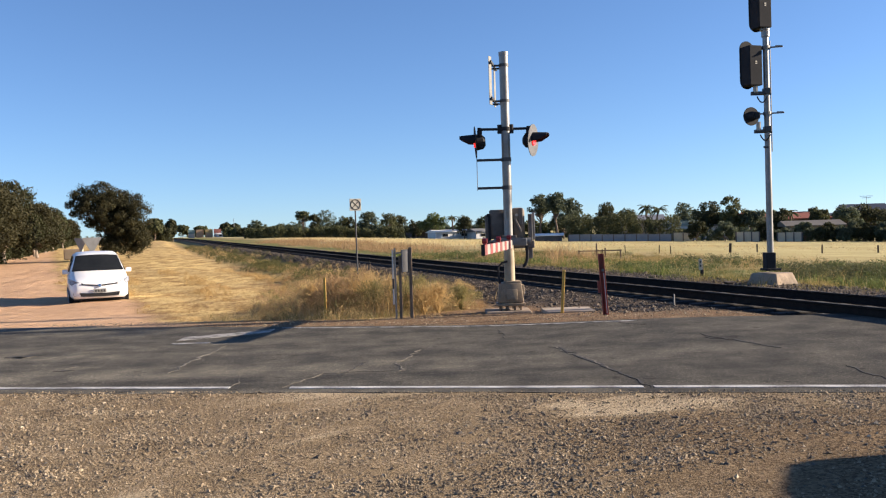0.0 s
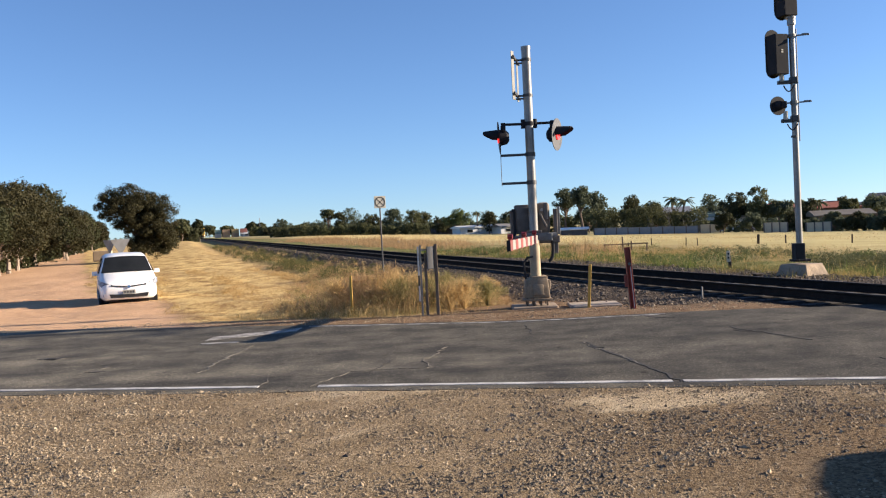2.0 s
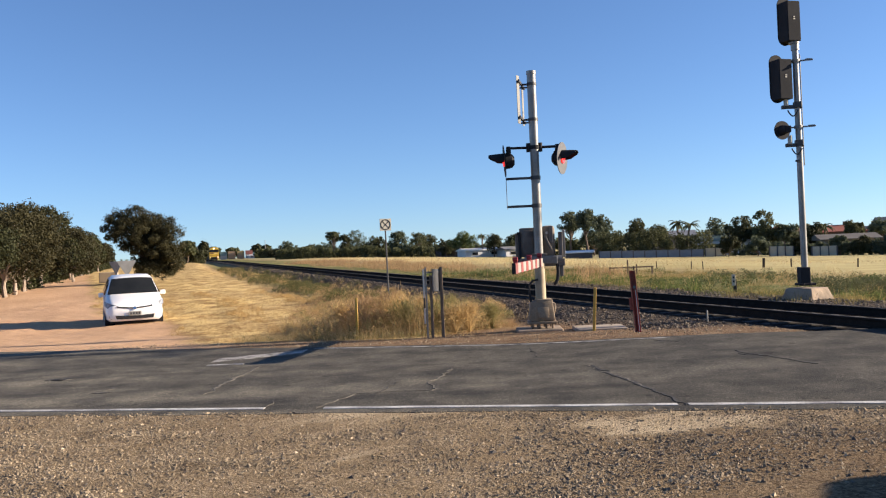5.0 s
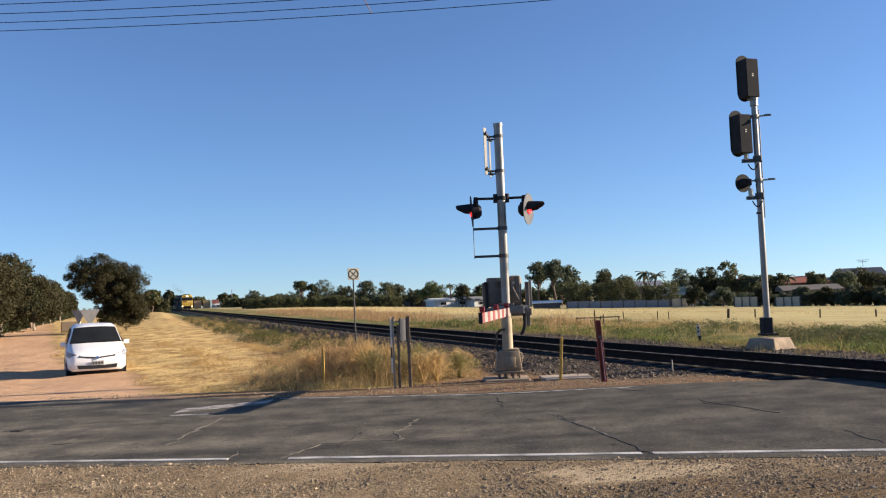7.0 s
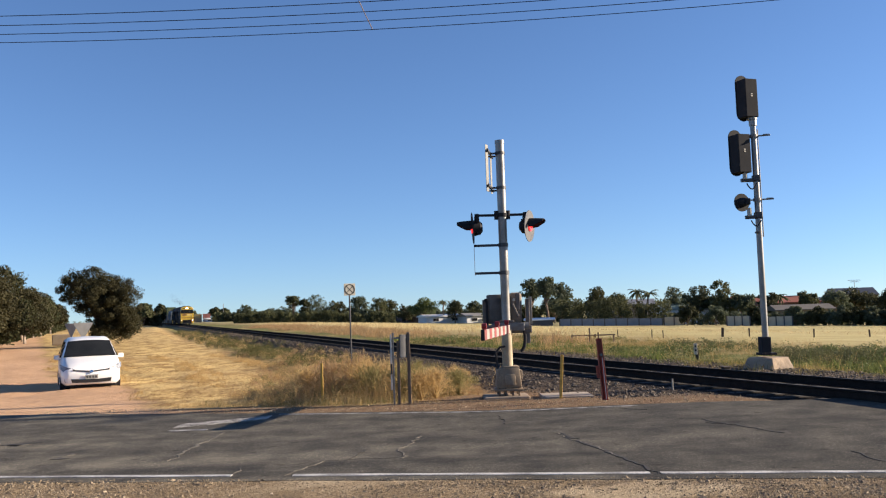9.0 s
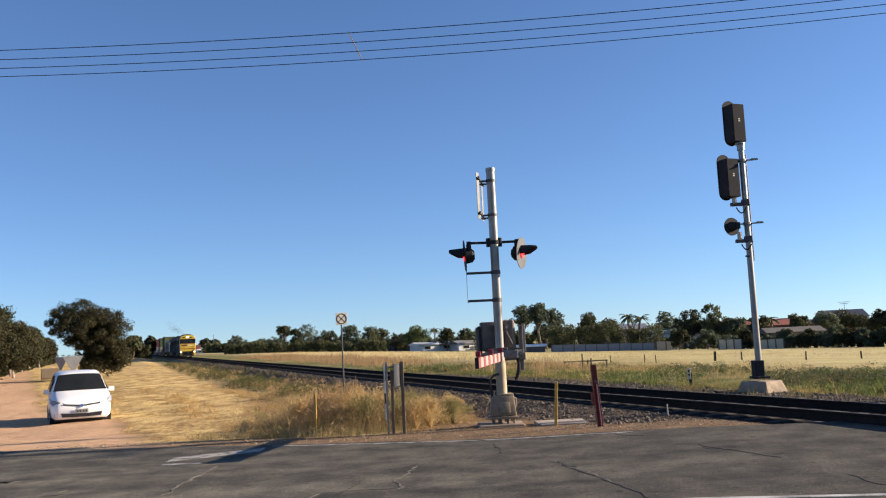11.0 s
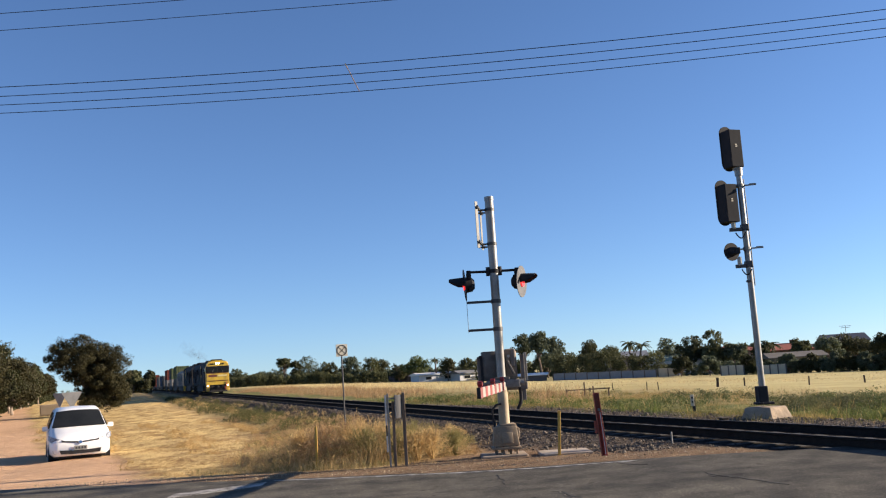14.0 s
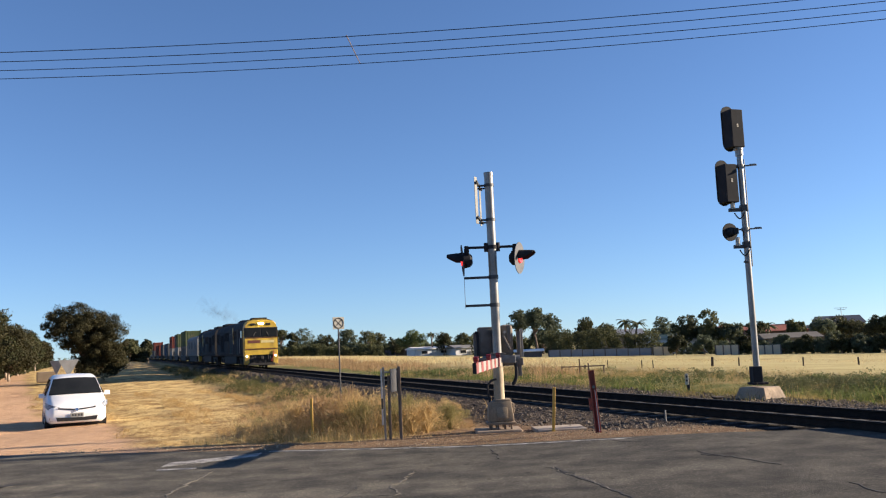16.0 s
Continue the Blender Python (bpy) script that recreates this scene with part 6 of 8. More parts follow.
def build_wagon(kind, mats, length=19.5):
    words = {"stack": "double-stacked container wagon of a freight train", "flat": "low container wagon of a freight train", "van": "dull silver covered van of a freight train", "open": "dark open-sided freight wagon"}
    ob = thing("freight_wagon", Matrix(), words[kind], "freight wagon", "freight train")
    L = length
    bm = bmesh.new()
    box(bm, (0, 0, 0.98), (L, 2.4, 0.22), 0.02)
    # deep side sills are added to keep sunlight out from under the wagon
    for s in (1, -1):
        box(bm, (0, s * 1.2, 0.66), (L - 6.4, 0.14, 0.8), 0.02)
    for e in (1, -1):
        box(bm, (e * (L / 2 + 0.2), 0, 0.9), (0.5, 0.3, 0.3), 0.03)
    part("frame", bm, M_UNDER, ob, "grimy wagon frame")
    for e in (1, -1):
        bogie(ob, e * (L / 2 - 2.2), wheels=(-0.9, 0.9))
    if kind == "stack":
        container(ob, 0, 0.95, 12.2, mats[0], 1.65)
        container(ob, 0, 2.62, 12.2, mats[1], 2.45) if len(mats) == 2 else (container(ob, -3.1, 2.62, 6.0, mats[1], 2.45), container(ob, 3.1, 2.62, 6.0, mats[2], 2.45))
        for e in (1, -1):
            bm = bmesh.new()
            box(bm, (e * (L / 2 - 1.6), 0, 1.5), (2.2, 2.2, 0.8), 0.05)
            part("end_platform", bm, M_UNDER, ob, "dark end platform")
    elif kind == "flat":
        for k, m in enumerate(mats):
            n = len(mats)
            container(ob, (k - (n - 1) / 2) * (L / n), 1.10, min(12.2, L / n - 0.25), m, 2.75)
    else:
        sec = [(1.38, 1.05), (1.42, 1.2), (1.42, 3.25), (1.38, 3.4), (1.05, 3.72), (0.7, 3.84), (0.35, 3.88), (0, 3.89)]
        bm = bmesh.new()
        loft(bm, [(L / 2 - 0.3, sec), (-L / 2 + 0.3, sec)])
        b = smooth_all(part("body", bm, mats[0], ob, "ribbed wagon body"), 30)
        for s in (1, -1):
            bm = bmesh.new()
            for k in range(16):
                box(bm, (-L / 2 + 1.0 + (L - 2) * k / 15, s * 1.43, 2.25), (0.07, 0.05, 2.0))
            part("ribs", bm, mats[-1], b)
            for k in range(3):
                bm = bmesh.new()
                box(bm, ((k - 1) * 5.2, s * 1.44, 2.5), (1.6, 0.04, 0.9), 0.01)
                part("shutter", bm, M_BOX_GREY, b, "grey shutter")
    return ob


TRAIN = [build_loco("yellow-fronted diesel locomotive hauling a freight train, lights on"), build_loco("second dark grey diesel locomotive coupled tail first behind the leader")]
TRAIN_LEN = [22.0, 22.0]
SMOKE = exhaust_smoke()
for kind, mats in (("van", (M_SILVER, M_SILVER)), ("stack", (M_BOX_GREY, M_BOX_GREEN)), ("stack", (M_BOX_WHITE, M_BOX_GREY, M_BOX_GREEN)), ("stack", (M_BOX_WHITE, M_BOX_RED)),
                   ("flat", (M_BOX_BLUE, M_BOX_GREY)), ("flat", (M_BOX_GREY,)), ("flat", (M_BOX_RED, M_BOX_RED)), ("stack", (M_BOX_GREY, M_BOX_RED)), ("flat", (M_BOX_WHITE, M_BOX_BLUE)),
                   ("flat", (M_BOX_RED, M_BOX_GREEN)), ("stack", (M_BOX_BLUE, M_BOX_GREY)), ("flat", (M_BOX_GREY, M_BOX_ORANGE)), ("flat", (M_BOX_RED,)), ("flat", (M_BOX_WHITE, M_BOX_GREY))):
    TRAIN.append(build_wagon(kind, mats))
    TRAIN_LEN.append(21.0)


def track_pose(dist):
    """Pose on the track at a distance along it from y = 76.4, positive away from the crossing, looking back toward it."""
    k = math.hypot(1, 0.345)
    # the far bend hardly lengthens the way, so a plain ratio serves
    y = 76.4 + dist / k
    x, z = float(track_x(y)), float(track_z(y))
    dx = float(track_x(y - 3) - track_x(y + 3)) / 6
    dz = float(track_z(y - 6) - track_z(y + 6)) / 12
    return pose(x, y, z, 0, -math.degrees(math.atan(dz / k)), math.degrees(math.atan2(-1, dx)))


TRAIN_SPEED = 19.25   # metres a second along the track
TRAIN_TIMES = (0.0, 2.0, 4.0, 6.0, 8.0, 10.0, 12.0, 14.0, 16.0)


# ---- beyond the track: field edge, houses, trees ----
M_FENCE_BLUE = mat("blue_grey_steel_fence", (0.20, 0.225, 0.26), (0.15, 0.17, 0.20), scale=1.0, rough=0.5)
M_FENCE_CREAM = mat("cream_panel_fence", (0.50, 0.44, 0.33), (0.40, 0.35, 0.26), scale=1.0, rough=0.7)
M_FENCE_DARK = mat("dark_fence", (0.12, 0.10, 0.10), (0.08, 0.07, 0.07), scale=1.0, rough=0.7)
M_WALL_WHITE = mat("white_shed_wall", (0.62, 0.63, 0.64), (0.52, 0.53, 0.54), scale=0.6, rough=0.6)
M_WALL_GREY = mat("grey_house_wall", (0.20, 0.18, 0.155), (0.15, 0.135, 0.115), scale=0.6, rough=0.8)
M_WALL_BRICK = mat("brown_brick_wall", (0.26, 0.16, 0.11), (0.19, 0.12, 0.085), scale=0.6, rough=0.9)
M_ROOF_GREEN = mat("pale_green_roof", (0.26, 0.32, 0.25), (0.20, 0.25, 0.19), scale=0.6, rough=0.5)
M_ROOF_RED = mat("red_tile_roof", (0.30, 0.085, 0.05), (0.22, 0.065, 0.04), scale=1.5, rough=0.8)
M_ROOF_GREY = mat("grey_sheet_roof", (0.24, 0.24, 0.24), (0.17, 0.17, 0.17), scale=0.6, rough=0.5)
M_ROOF_BROWN = mat("weathered_brown_roof", (0.15, 0.13, 0.10), (0.11, 0.095, 0.075), scale=0.6, rough=0.7)
M_ROOF_DARK = mat("dark_slate_roof", (0.06, 0.062, 0.07), (0.04, 0.042, 0.05), scale=0.6, rough=0.5)
M_ROOF_WHITE = mat("bright_white_roof", (0.78, 0.78, 0.76), (0.70, 0.70, 0.68), scale=0.6, rough=0.5)


def panel_fence(x0, y0, x1, y1, h, bays, m, label):
    ob = thing("fence", pose(x0, y0, 0), label, "fence")
    a = math.atan2(y1 - y0, x1 - x0)
    ob.matrix_world = pose(x0, y0, 0, 0, 0, math.degrees(a))
    L = math.hypot(x1 - x0, y1 - y0)
    bay = L / bays
    for k in range(bays + 1):
        z = float(land_z(x0 + (x1 - x0) * k / bays, y0 + (y1 - y0) * k / bays))
        bm = bmesh.new()
        box(bm, (bay * k, -0.05, z + h / 2 - 0.1), (0.17, 0.12, h + 0.25), 0.01)
        part("post", bm, M_FENCE_DARK, ob)
        if k < bays:
            bm = bmesh.new()
            box(bm, (bay * (k + 0.5), 0, z + h / 2 - 0.15), (bay - 0.11, 0.04, h + 0.2))
            part("panel", bm, m, ob)
            bm = bmesh.new()
            box(bm, (bay * (k + 0.5), 0, z + h), (bay, 0.08, 0.08), 0.01)
            part("top_rail", bm, m, ob)
    return ob


panel_fence(20.4, 146.3, 36.3, 142.0, 1.12, 9, M_FENCE_BLUE, "long blue-grey steel panel fence behind the field")
panel_fence(36.6, 142.0, 39.6, 141.3, 1.3, 2, M_FENCE_CREAM, "cream panel fence behind the field")
panel_fence(43.2, 131.4, 46.4, 130.7, 1.4, 3, M_FENCE_CREAM, "cream panel fence between dark bushes")
panel_fence(47.8, 127.3, 51.0, 126.5, 1.3, 3, M_FENCE_CREAM, "cream panel fence between dark bushes")
panel_fence(-10.0, 225.5, -3.8, 221.5, 1.5, 5, M_FENCE_DARK, "dark paling fence beside a white shed")


def house(name, x, y, w, d, h, rise, wall, roof, label, turn=-10.0, gable=True, windows=2, chimney=False, over=0.4):
    """Walls, a pitched roof with eaves, windows with frames, maybe a chimney."""
    ob = thing(name, pose(x, y, float(land_z(x, y)) - 0.2, 0, 0, turn), label, "house" if name == "house" else "shed")
    bm = bmesh.new()
    box(bm, (0, 0, h / 2), (w, d, h))
    part("wall", bm, wall, ob)
    bm = bmesh.new()
    W, D, r = w / 2 + over, d / 2 + over, (0 if gable else min(d / 2, w / 3))
    v = [bm.verts.new(p) for p in ((-W, -D, h), (W, -D, h), (W, D, h), (-W, D, h), (-W + r, 0, h + rise), (W - r, 0, h + rise))]
    u = [bm.verts.new((q.co.x, q.co.y, h - 0.14)) for q in v[:4]]
    bm.faces.new((v[0], v[1], v[5], v[4]))
    bm.faces.new((v[2], v[3], v[4], v[5]))
    bm.faces.new((v[1], v[2], v[5]))
    bm.faces.new((v[3], v[0], v[4]))
    for i in range(4):
        bm.faces.new((u[i], u[(i + 1) % 4], v[(i + 1) % 4], v[i]))
    bm.faces.new(u[::-1])
    rf = part("roof", bm, roof, ob)
    if chimney:
        bm = bmesh.new()
        box(bm, (w * 0.2, 0, h + rise), (0.6, 0.6, 1.2), 0.02)
        part("chimney", bm, M_WALL_BRICK, rf)
    for k in range(windows):
        xx = -w / 2 + w * (k + 0.5) / windows
        bm = bmesh.new()
        box(bm, (xx, -d / 2 - 0.02, h * 0.55), (min(1.6, w / windows * 0.6), 0.08, h * 0.42), 0.01)
        fr = part("window", bm, M_WHITE, ob, "white window frame")
        bm = bmesh.new()
        box(bm, (xx, -d / 2 - 0.05, h * 0.55), (min(1.6, w / windows * 0.6) - 0.16, 0.05, h * 0.42 - 0.16))
        part("pane", bm, M_CARGLASS, fr, "dark pane")
    return ob


house("shed", 1.2, 216, 10.0, 5, 1.9, 0.5, M_WALL_WHITE, M_ROOF_WHITE, "long low white-walled shed with a bright roof", turn=24, windows=2)
house("shed", 9.9, 214, 8.0, 5, 2.0, 0.7, M_WALL_WHITE, M_ROOF_GREY, "low white shed with a grey roof behind the field", turn=24, windows=2)
house("shed", 17.5, 150, 4.4, 3, 1.3, 0.3, M_FENCE_DARK, M_ROOF_WHITE, "small dark shelter with a pale flat roof", windows=0)
house("house", 44.8, 166, 8.5, 8, 2.9, 1.1, M_WALL_WHITE, M_ROOF_GREEN, "white house with a pale green roof among trees", gable=False, windows=3)
house("house", 51.5, 163, 5.5, 7, 2.8, 0.7, M_WALL_WHITE, M_ROOF_GREY, "pale house wing with a low grey roof", windows=2)
house("house", 40.0, 180, 8.0, 8, 3.9, 1.1, M_WALL_GREY, M_ROOF_GREY, "grey house half hidden by a hedge", windows=2)
house("house", 70.5, 176, 10.0, 9, 4.0, 1.3, M_WALL_BRICK, M_ROOF_RED, "brick house with a red tiled roof", gable=False, windows=3, chimney=True)
house("house", 63.0, 182, 8.0, 8, 4.2, 1.2, M_WALL_BRICK, M_ROOF_RED, "brick house with a red tiled hip roof", gable=False, windows=2)
house("house", 60.6, 147, 7.6, 7, 2.6, 0.8, M_WALL_GREY, M_ROOF_BROWN, "low grey house with a wide brown sheet roof and verandah", windows=3, over=0.9)
house("house", 90.5, 192, 8.5, 8, 5.6, 1.6, M_WALL_GREY, M_ROOF_DARK, "large two-storey house with a dark gabled roof", windows=3)
house("house", 85.0, 188, 6.0, 8, 4.0, 1.2, M_WALL_BRICK, M_ROOF_DARK, "house wing with a dark slate roof", windows=2)


def aerial(x, y, z, h):
    ob = thing("roof_aerial", pose(x, y, z), "thin grey television aerial on a house roof", "aerial")
    bm = bmesh.new()
    tube(bm, (0, 0, -0.5), (0, 0, h), 0.05, n=6)
    part("mast", bm, M_GREY, ob)
    for k, w in ((0.0, 2.6), (-0.35, 1.8)):
        bm = bmesh.new()
        tube(bm, (-w / 2, 0, h + k), (w / 2, 0, h + k), 0.035, n=6)
        for j in range(5):
            tube(bm, (-w / 2 + w * j / 4, 0, h + k - 0.15), (-w / 2 + w * j / 4, 0, h + k + 0.15), 0.025, n=5)
        part("crossbar", bm, M_GREY, ob)


aerial(91.0, 191.0, 4.5, 1.6)

LEFT_TREES = [(-66.1, 290, 4.3, 7), (-59.7, 280, 5.8, 5), (-42.6, 265, 8.0, 5), (-38.8, 262, 6.9, 3.4), (-35.8, 268, 8.5, 6), (-31.1, 260, 6.3, 4.6), (-28.8, 262, 6.3, 4.2),
              (-22.4, 258, 7.6, 5.8), (-15.7, 250, 7.1, 4.8), (-13.1, 255, 6.5, 5), (-47, 275, 5, 7), (-53, 285, 4.6, 7), (-26, 270, 5.2, 7), (-18, 268, 5, 6), (-8.5, 248, 4.6, 5)]
for k, (x, y, h, w) in enumerate(LEFT_TREES):
    op = k in (2, 3, 7)
    tree("gum_tree", x, y, h, w * 1.3, 100 + k, (M_LEAF_DARK, M_LEAF_GREY, M_LEAF_OLIVE)[k % 3], "open umbrella-shaped gum tree beyond the field" if op else "rounded dark gum tree beyond the field",
         low=0.32 if op else 0.1, clumps=30 if op else 18, per=150 if op else 230, size=0.17, open_=0.7 if op else 0.1, group="trees beyond the field", fat=1.6 if op else 2.1)
tree("broad_tree", -3.1, 217, 6.4, 8.6, 131, M_LEAF_GREEN, "broad dome-shaped green tree beside a shed", low=0.2, clumps=22, per=320, size=0.15, fat=2.1)
tree("broad_tree", -7.4, 222, 4.6, 5.6, 132, M_LEAF_DARK, "dark spreading tree beside a broad one", low=0.08, clumps=16, per=240, size=0.16, fat=2.0)
tree("broad_tree", 4.6, 212, 5.6, 5.4, 133, M_LEAF_DARK, "dark rounded tree behind a shed", low=0.1, clumps=16, per=240, size=0.16, fat=2.0)
tree("broad_tree", 9.6, 216, 5.3, 6.4, 134, M_LEAF_OLIVE, "olive rounded tree behind a shed", low=0.1, clumps=16, per=240, size=0.16, fat=2.0)
RIGHT_TREES = [(14.1, 200, 6.3, 6), (20.0, 185, 9.4, 5), (22.6, 181, 9.6, 5.2), (27.1, 190, 8.8, 5.4), (25.0, 186, 6.0, 8), (31.0, 170, 7.2, 6.4), (35.8, 172, 6.0, 5.6), (46.1, 167, 7.0, 7.4), (48.4, 162, 7.1, 6.6),
               (51.6, 158, 7.9, 7), (54.4, 156, 5.4, 6), (57.4, 151, 5.3, 5.2), (71.1, 168, 5.7, 5), (73.5, 162, 6.0, 6), (76.9, 150, 5.9, 7), (79.5, 148, 6.2, 7), (67.5, 186, 5.6, 6), (82.0, 170, 6.6, 8)]
for k, (x, y, h, w) in enumerate(RIGHT_TREES):
    op = k in (1, 2, 3)
    tree("gum_tree", x, y, h, w * 1.05, 160 + k, (M_LEAF_GREY if op else (M_LEAF_OLIVE, M_LEAF_GREY, M_LEAF_DARK)[k % 3]), "tall loose-crowned gum tree behind a hedge" if op else "dark dense tree among the houses",
         low=0.35 if op else 0.1, clumps=28 if op else 18, per=140 if op else 300, size=0.19, open_=1.0 if op else 0.1, group="trees among the houses", fat=1.2 if op else 2.2)
BUSHES = [(39.2, 138, 3.2, 4.0), (43.0, 136, 3.2, 4.6), (47.7, 132, 3.1, 4.2), (52.1, 128, 2.8, 3.8), (54.3, 126, 2.75, 3.8), (56.2, 124, 2.85, 4), (58.0, 122.5, 2.75, 3.8), (60.2, 121, 2.75, 4), (62.4, 119.5, 2.75, 4), (64.8, 118, 2.85, 4.2)]
for k, (x, y, h, w) in enumerate(BUSHES):
    tree("bush", x, y, h, w, 200 + k, M_LEAF_GREY if k % 2 else M_LEAF_DARK, "dense grey-green rounded bush at the field edge", "bush", low=0.02, clumps=18, per=300, size=0.125, group="bushes at the field edge", trunk_h=0.5, fat=2.1)


def hedge(x0, y0, x1, y1, h0, h1, seed, leaf, label, width=3.5, per=70, size=0.14):
    """A clipped-looking long row of growth with an uneven top."""
    rnd = np.random.RandomState(seed)
    L = math.hypot(x1 - x0, y1 - y0)
    n = int(L * 2.6)
    C, R = [], []
    for k in range(n):
        f = (k + rnd.rand()) / n
        x, y = x0 + (x1 - x0) * f + rnd.normal(0, width * 0.2), y0 + (y1 - y0) * f + rnd.normal(0, width * 0.25)
        h = (h0 + (h1 - h0) * f) * (0.86 + 0.10 * math.sin(f * L * 0.8 + seed) + 0.10 * math.sin(f * L * 0.31 + 2 * seed))
        z = float(land_z(x, y))
        for zz in (0.15, 0.42, 0.68, 0.88):
            C.append((x + rnd.normal(0, 0.3), y + rnd.normal(0, 0.4), z + h * zz))
            R.append(h * rnd.uniform(0.16, 0.25))
    V, F = leaf_cloud(np.array(C), np.array(R), per, size, rnd, 0.9, loose=0.45)
    ob = mesh_from("hedge", V, F, leaf)
    tagged(ob, label, "hedge", kind="stuff")


hedge(-58, 256, -10, 226, 3.4, 2.9, 5, M_LEAF_OLIVE, "long olive-green hedge beyond the field")
hedge(20.8, 151, 38.6, 146, 4.7, 4.7, 6, M_LEAF_OLIVE, "dark grey-green hedge behind a steel fence")

hedge(12.0, 208, 92.0, 196, 4.6, 5.2, 7, M_LEAF_OLIVE, "dark belt of trees behind the houses", 6.0, 40, 0.26)
hedge(-64.0, 292, 12.0, 232, 3.7, 3.5, 8, M_LEAF_GREY, "grey-green belt of trees beyond the hedge", 7.0, 40, 0.28)
hedge(38.0, 147.5, 53.0, 139.5, 2.1, 2.0, 12, M_LEAF_GREY, "grey-green hedge below the houses", 2.5)
hedge(47.0, 133.5, 66.0, 119, 1.9, 2.3, 9, M_LEAF_GREY, "low grey-green growth joining the field-edge bushes", 2.0)

hedge(-27.5, 41, -88, 210, 1.7, 2.6, 14, M_LEAF_ROW, "dark undergrowth below the row of gum trees", 2.2, 40, 0.12)
hedge(-86, 242, -73.5, 235, 5.4, 3.6, 15, M_LEAF_DARK, "dark clump of trees where the line bends away", 4.0, 60, 0.2)
hedge(-100, 400, -66, 345, 4.2, 3.4, 16, M_LEAF_OLIVE, "low dark growth beside the far yard", 5.0, 30, 0.3)


# palms
def palm(x, y, h, seed, label):
    rnd = np.random.RandomState(seed)
    ob = thing("palm_tree", pose(x, y, float(land_z(x, y))), label, "palm tree", "palms")
    bm = bmesh.new()
    limb(bm, (0, 0, -0.2), (rnd.normal(0, 0.2), 0, h * 0.8), 0.24, 0.16, rnd, 4)
    part("trunk", bm, M_BARK, ob)
    for k in range(28):
        a, up = rnd.uniform(0, 6.283), rnd.uniform(-0.3, 1.1)
        V, F = [], []
        n = 7
        L = rnd.uniform(1.2, 1.9)
        for i in range(n):
            f = i / (n - 1)
            r = L * f
            zz = h * 0.8 + L * (up * f - 0.75 * f * f)
            w = 0.15 * math.sin(math.pi * min(0.95, 0.12 + 0.85 * f)) + 0.03
            c, s = math.cos(a), math.sin(a)
            V += [(c * r - s * w, s * r + c * w, zz - 0.12), (c * r, s * r, zz), (c * r + s * w, s * r - c * w, zz - 0.12)]
        for i in range(n - 1):
            for j in (0, 1):
                F.append((3 * i + j, 3 * i + j + 1, 3 * i + j + 4, 3 * i + j + 3))
        mesh_from("frond", V, F, M_LEAF_OLIVE, ob)
    return ob


palm(37.6, 165, 7.4, 1, "feathery palm tree above a hedge")
palm(40.7, 168, 7.2, 2, "feathery palm tree above a hedge")
palm(1.7, 215, 6.5, 3, "slim palm tree beside a broad tree")
palm(62.4, 160, 5.9, 4, "small distant palm tree above the roofs")


# ---- far yard at the end of the track ----
def yard_box(x, y, material, label, z=None, L=6.0, h=2.6):
    ob = thing("shipping_container", pose(x, y, float(land_z(x, y)) if z is None else z, 0, 0, 15), label, "container", "containers in the yard")
    container(ob, 0, 0, L, material, h)
    return ob


# distance haze is mixed into these steel colours, which pales them
YARD_WHITE = mat("hazed_white_steel", (0.50, 0.48, 0.44), (0.38, 0.36, 0.33), scale=0.8, rough=0.8)
YARD_TEAL = mat("hazed_teal_steel", (0.20, 0.29, 0.28), (0.15, 0.22, 0.21), scale=0.8, rough=0.8)
YARD_TAN = mat("hazed_tan_steel", (0.42, 0.29, 0.18), (0.32, 0.22, 0.14), scale=0.8, rough=0.8)
YARD_OCHRE = mat("hazed_ochre_steel", (0.42, 0.32, 0.15), (0.33, 0.25, 0.12), scale=0.8, rough=0.8)
YARD_RED = mat("hazed_red_steel", (0.34, 0.13, 0.10), (0.25, 0.10, 0.08), scale=0.8, rough=0.8)
for k, (dx, m1, lab1, m2, lab2) in enumerate(((-121, YARD_WHITE, "white", YARD_TEAL, "haze-paled teal"), (-117.0, YARD_TAN, "tan", YARD_TAN, "haze-paled tan"), (-112.6, YARD_TAN, "tan", YARD_OCHRE, "haze-paled ochre"),
                                             (-108.6, YARD_WHITE, "white", YARD_RED, "haze-paled red"))):
    b = yard_box(dx, 420, m1, lab1 + " shipping container standing in the far yard", L=3.4 if k else 3.0, h=1.9)
    yard_box(dx, 420, m2, lab2 + " shipping container stacked in the far yard", z=float(land_z(dx, 420)) + 1.9, L=3.4 if k else 3.0, h=1.9)
house("shed", -103.5, 418, 8.0, 6, 1.6, 0.4, M_WALL_WHITE, M_ROOF_WHITE, "low white shed in the far yard", windows=2)
house("house", -97.0, 520, 9.0, 8, 3.0, 1.6, M_WALL_BRICK, M_ROOF_RED, "distant brick house with a red roof", gable=False, windows=2)
house("house", -118.0, 540, 9.0, 8, 3.0, 1.6, M_WALL_WHITE, M_ROOF_RED, "distant white house with a red roof", gable=False, windows=2)
FAR_TREES = [(-76.4, 232, 5.8, 5.6), (-75.0, 242, 6.0, 3.6), (-80, 228, 5.2, 6), (-84, 236, 5, 6), (-105, 440, 6.4, 6), (-92, 430, 4.5, 9), (-80, 420, 5, 9), (-112, 450, 7.2, 7), (-125, 450, 6, 9), (-72, 380, 4.4, 9), (-140, 470, 7, 10), (-160, 500, 8, 12)]
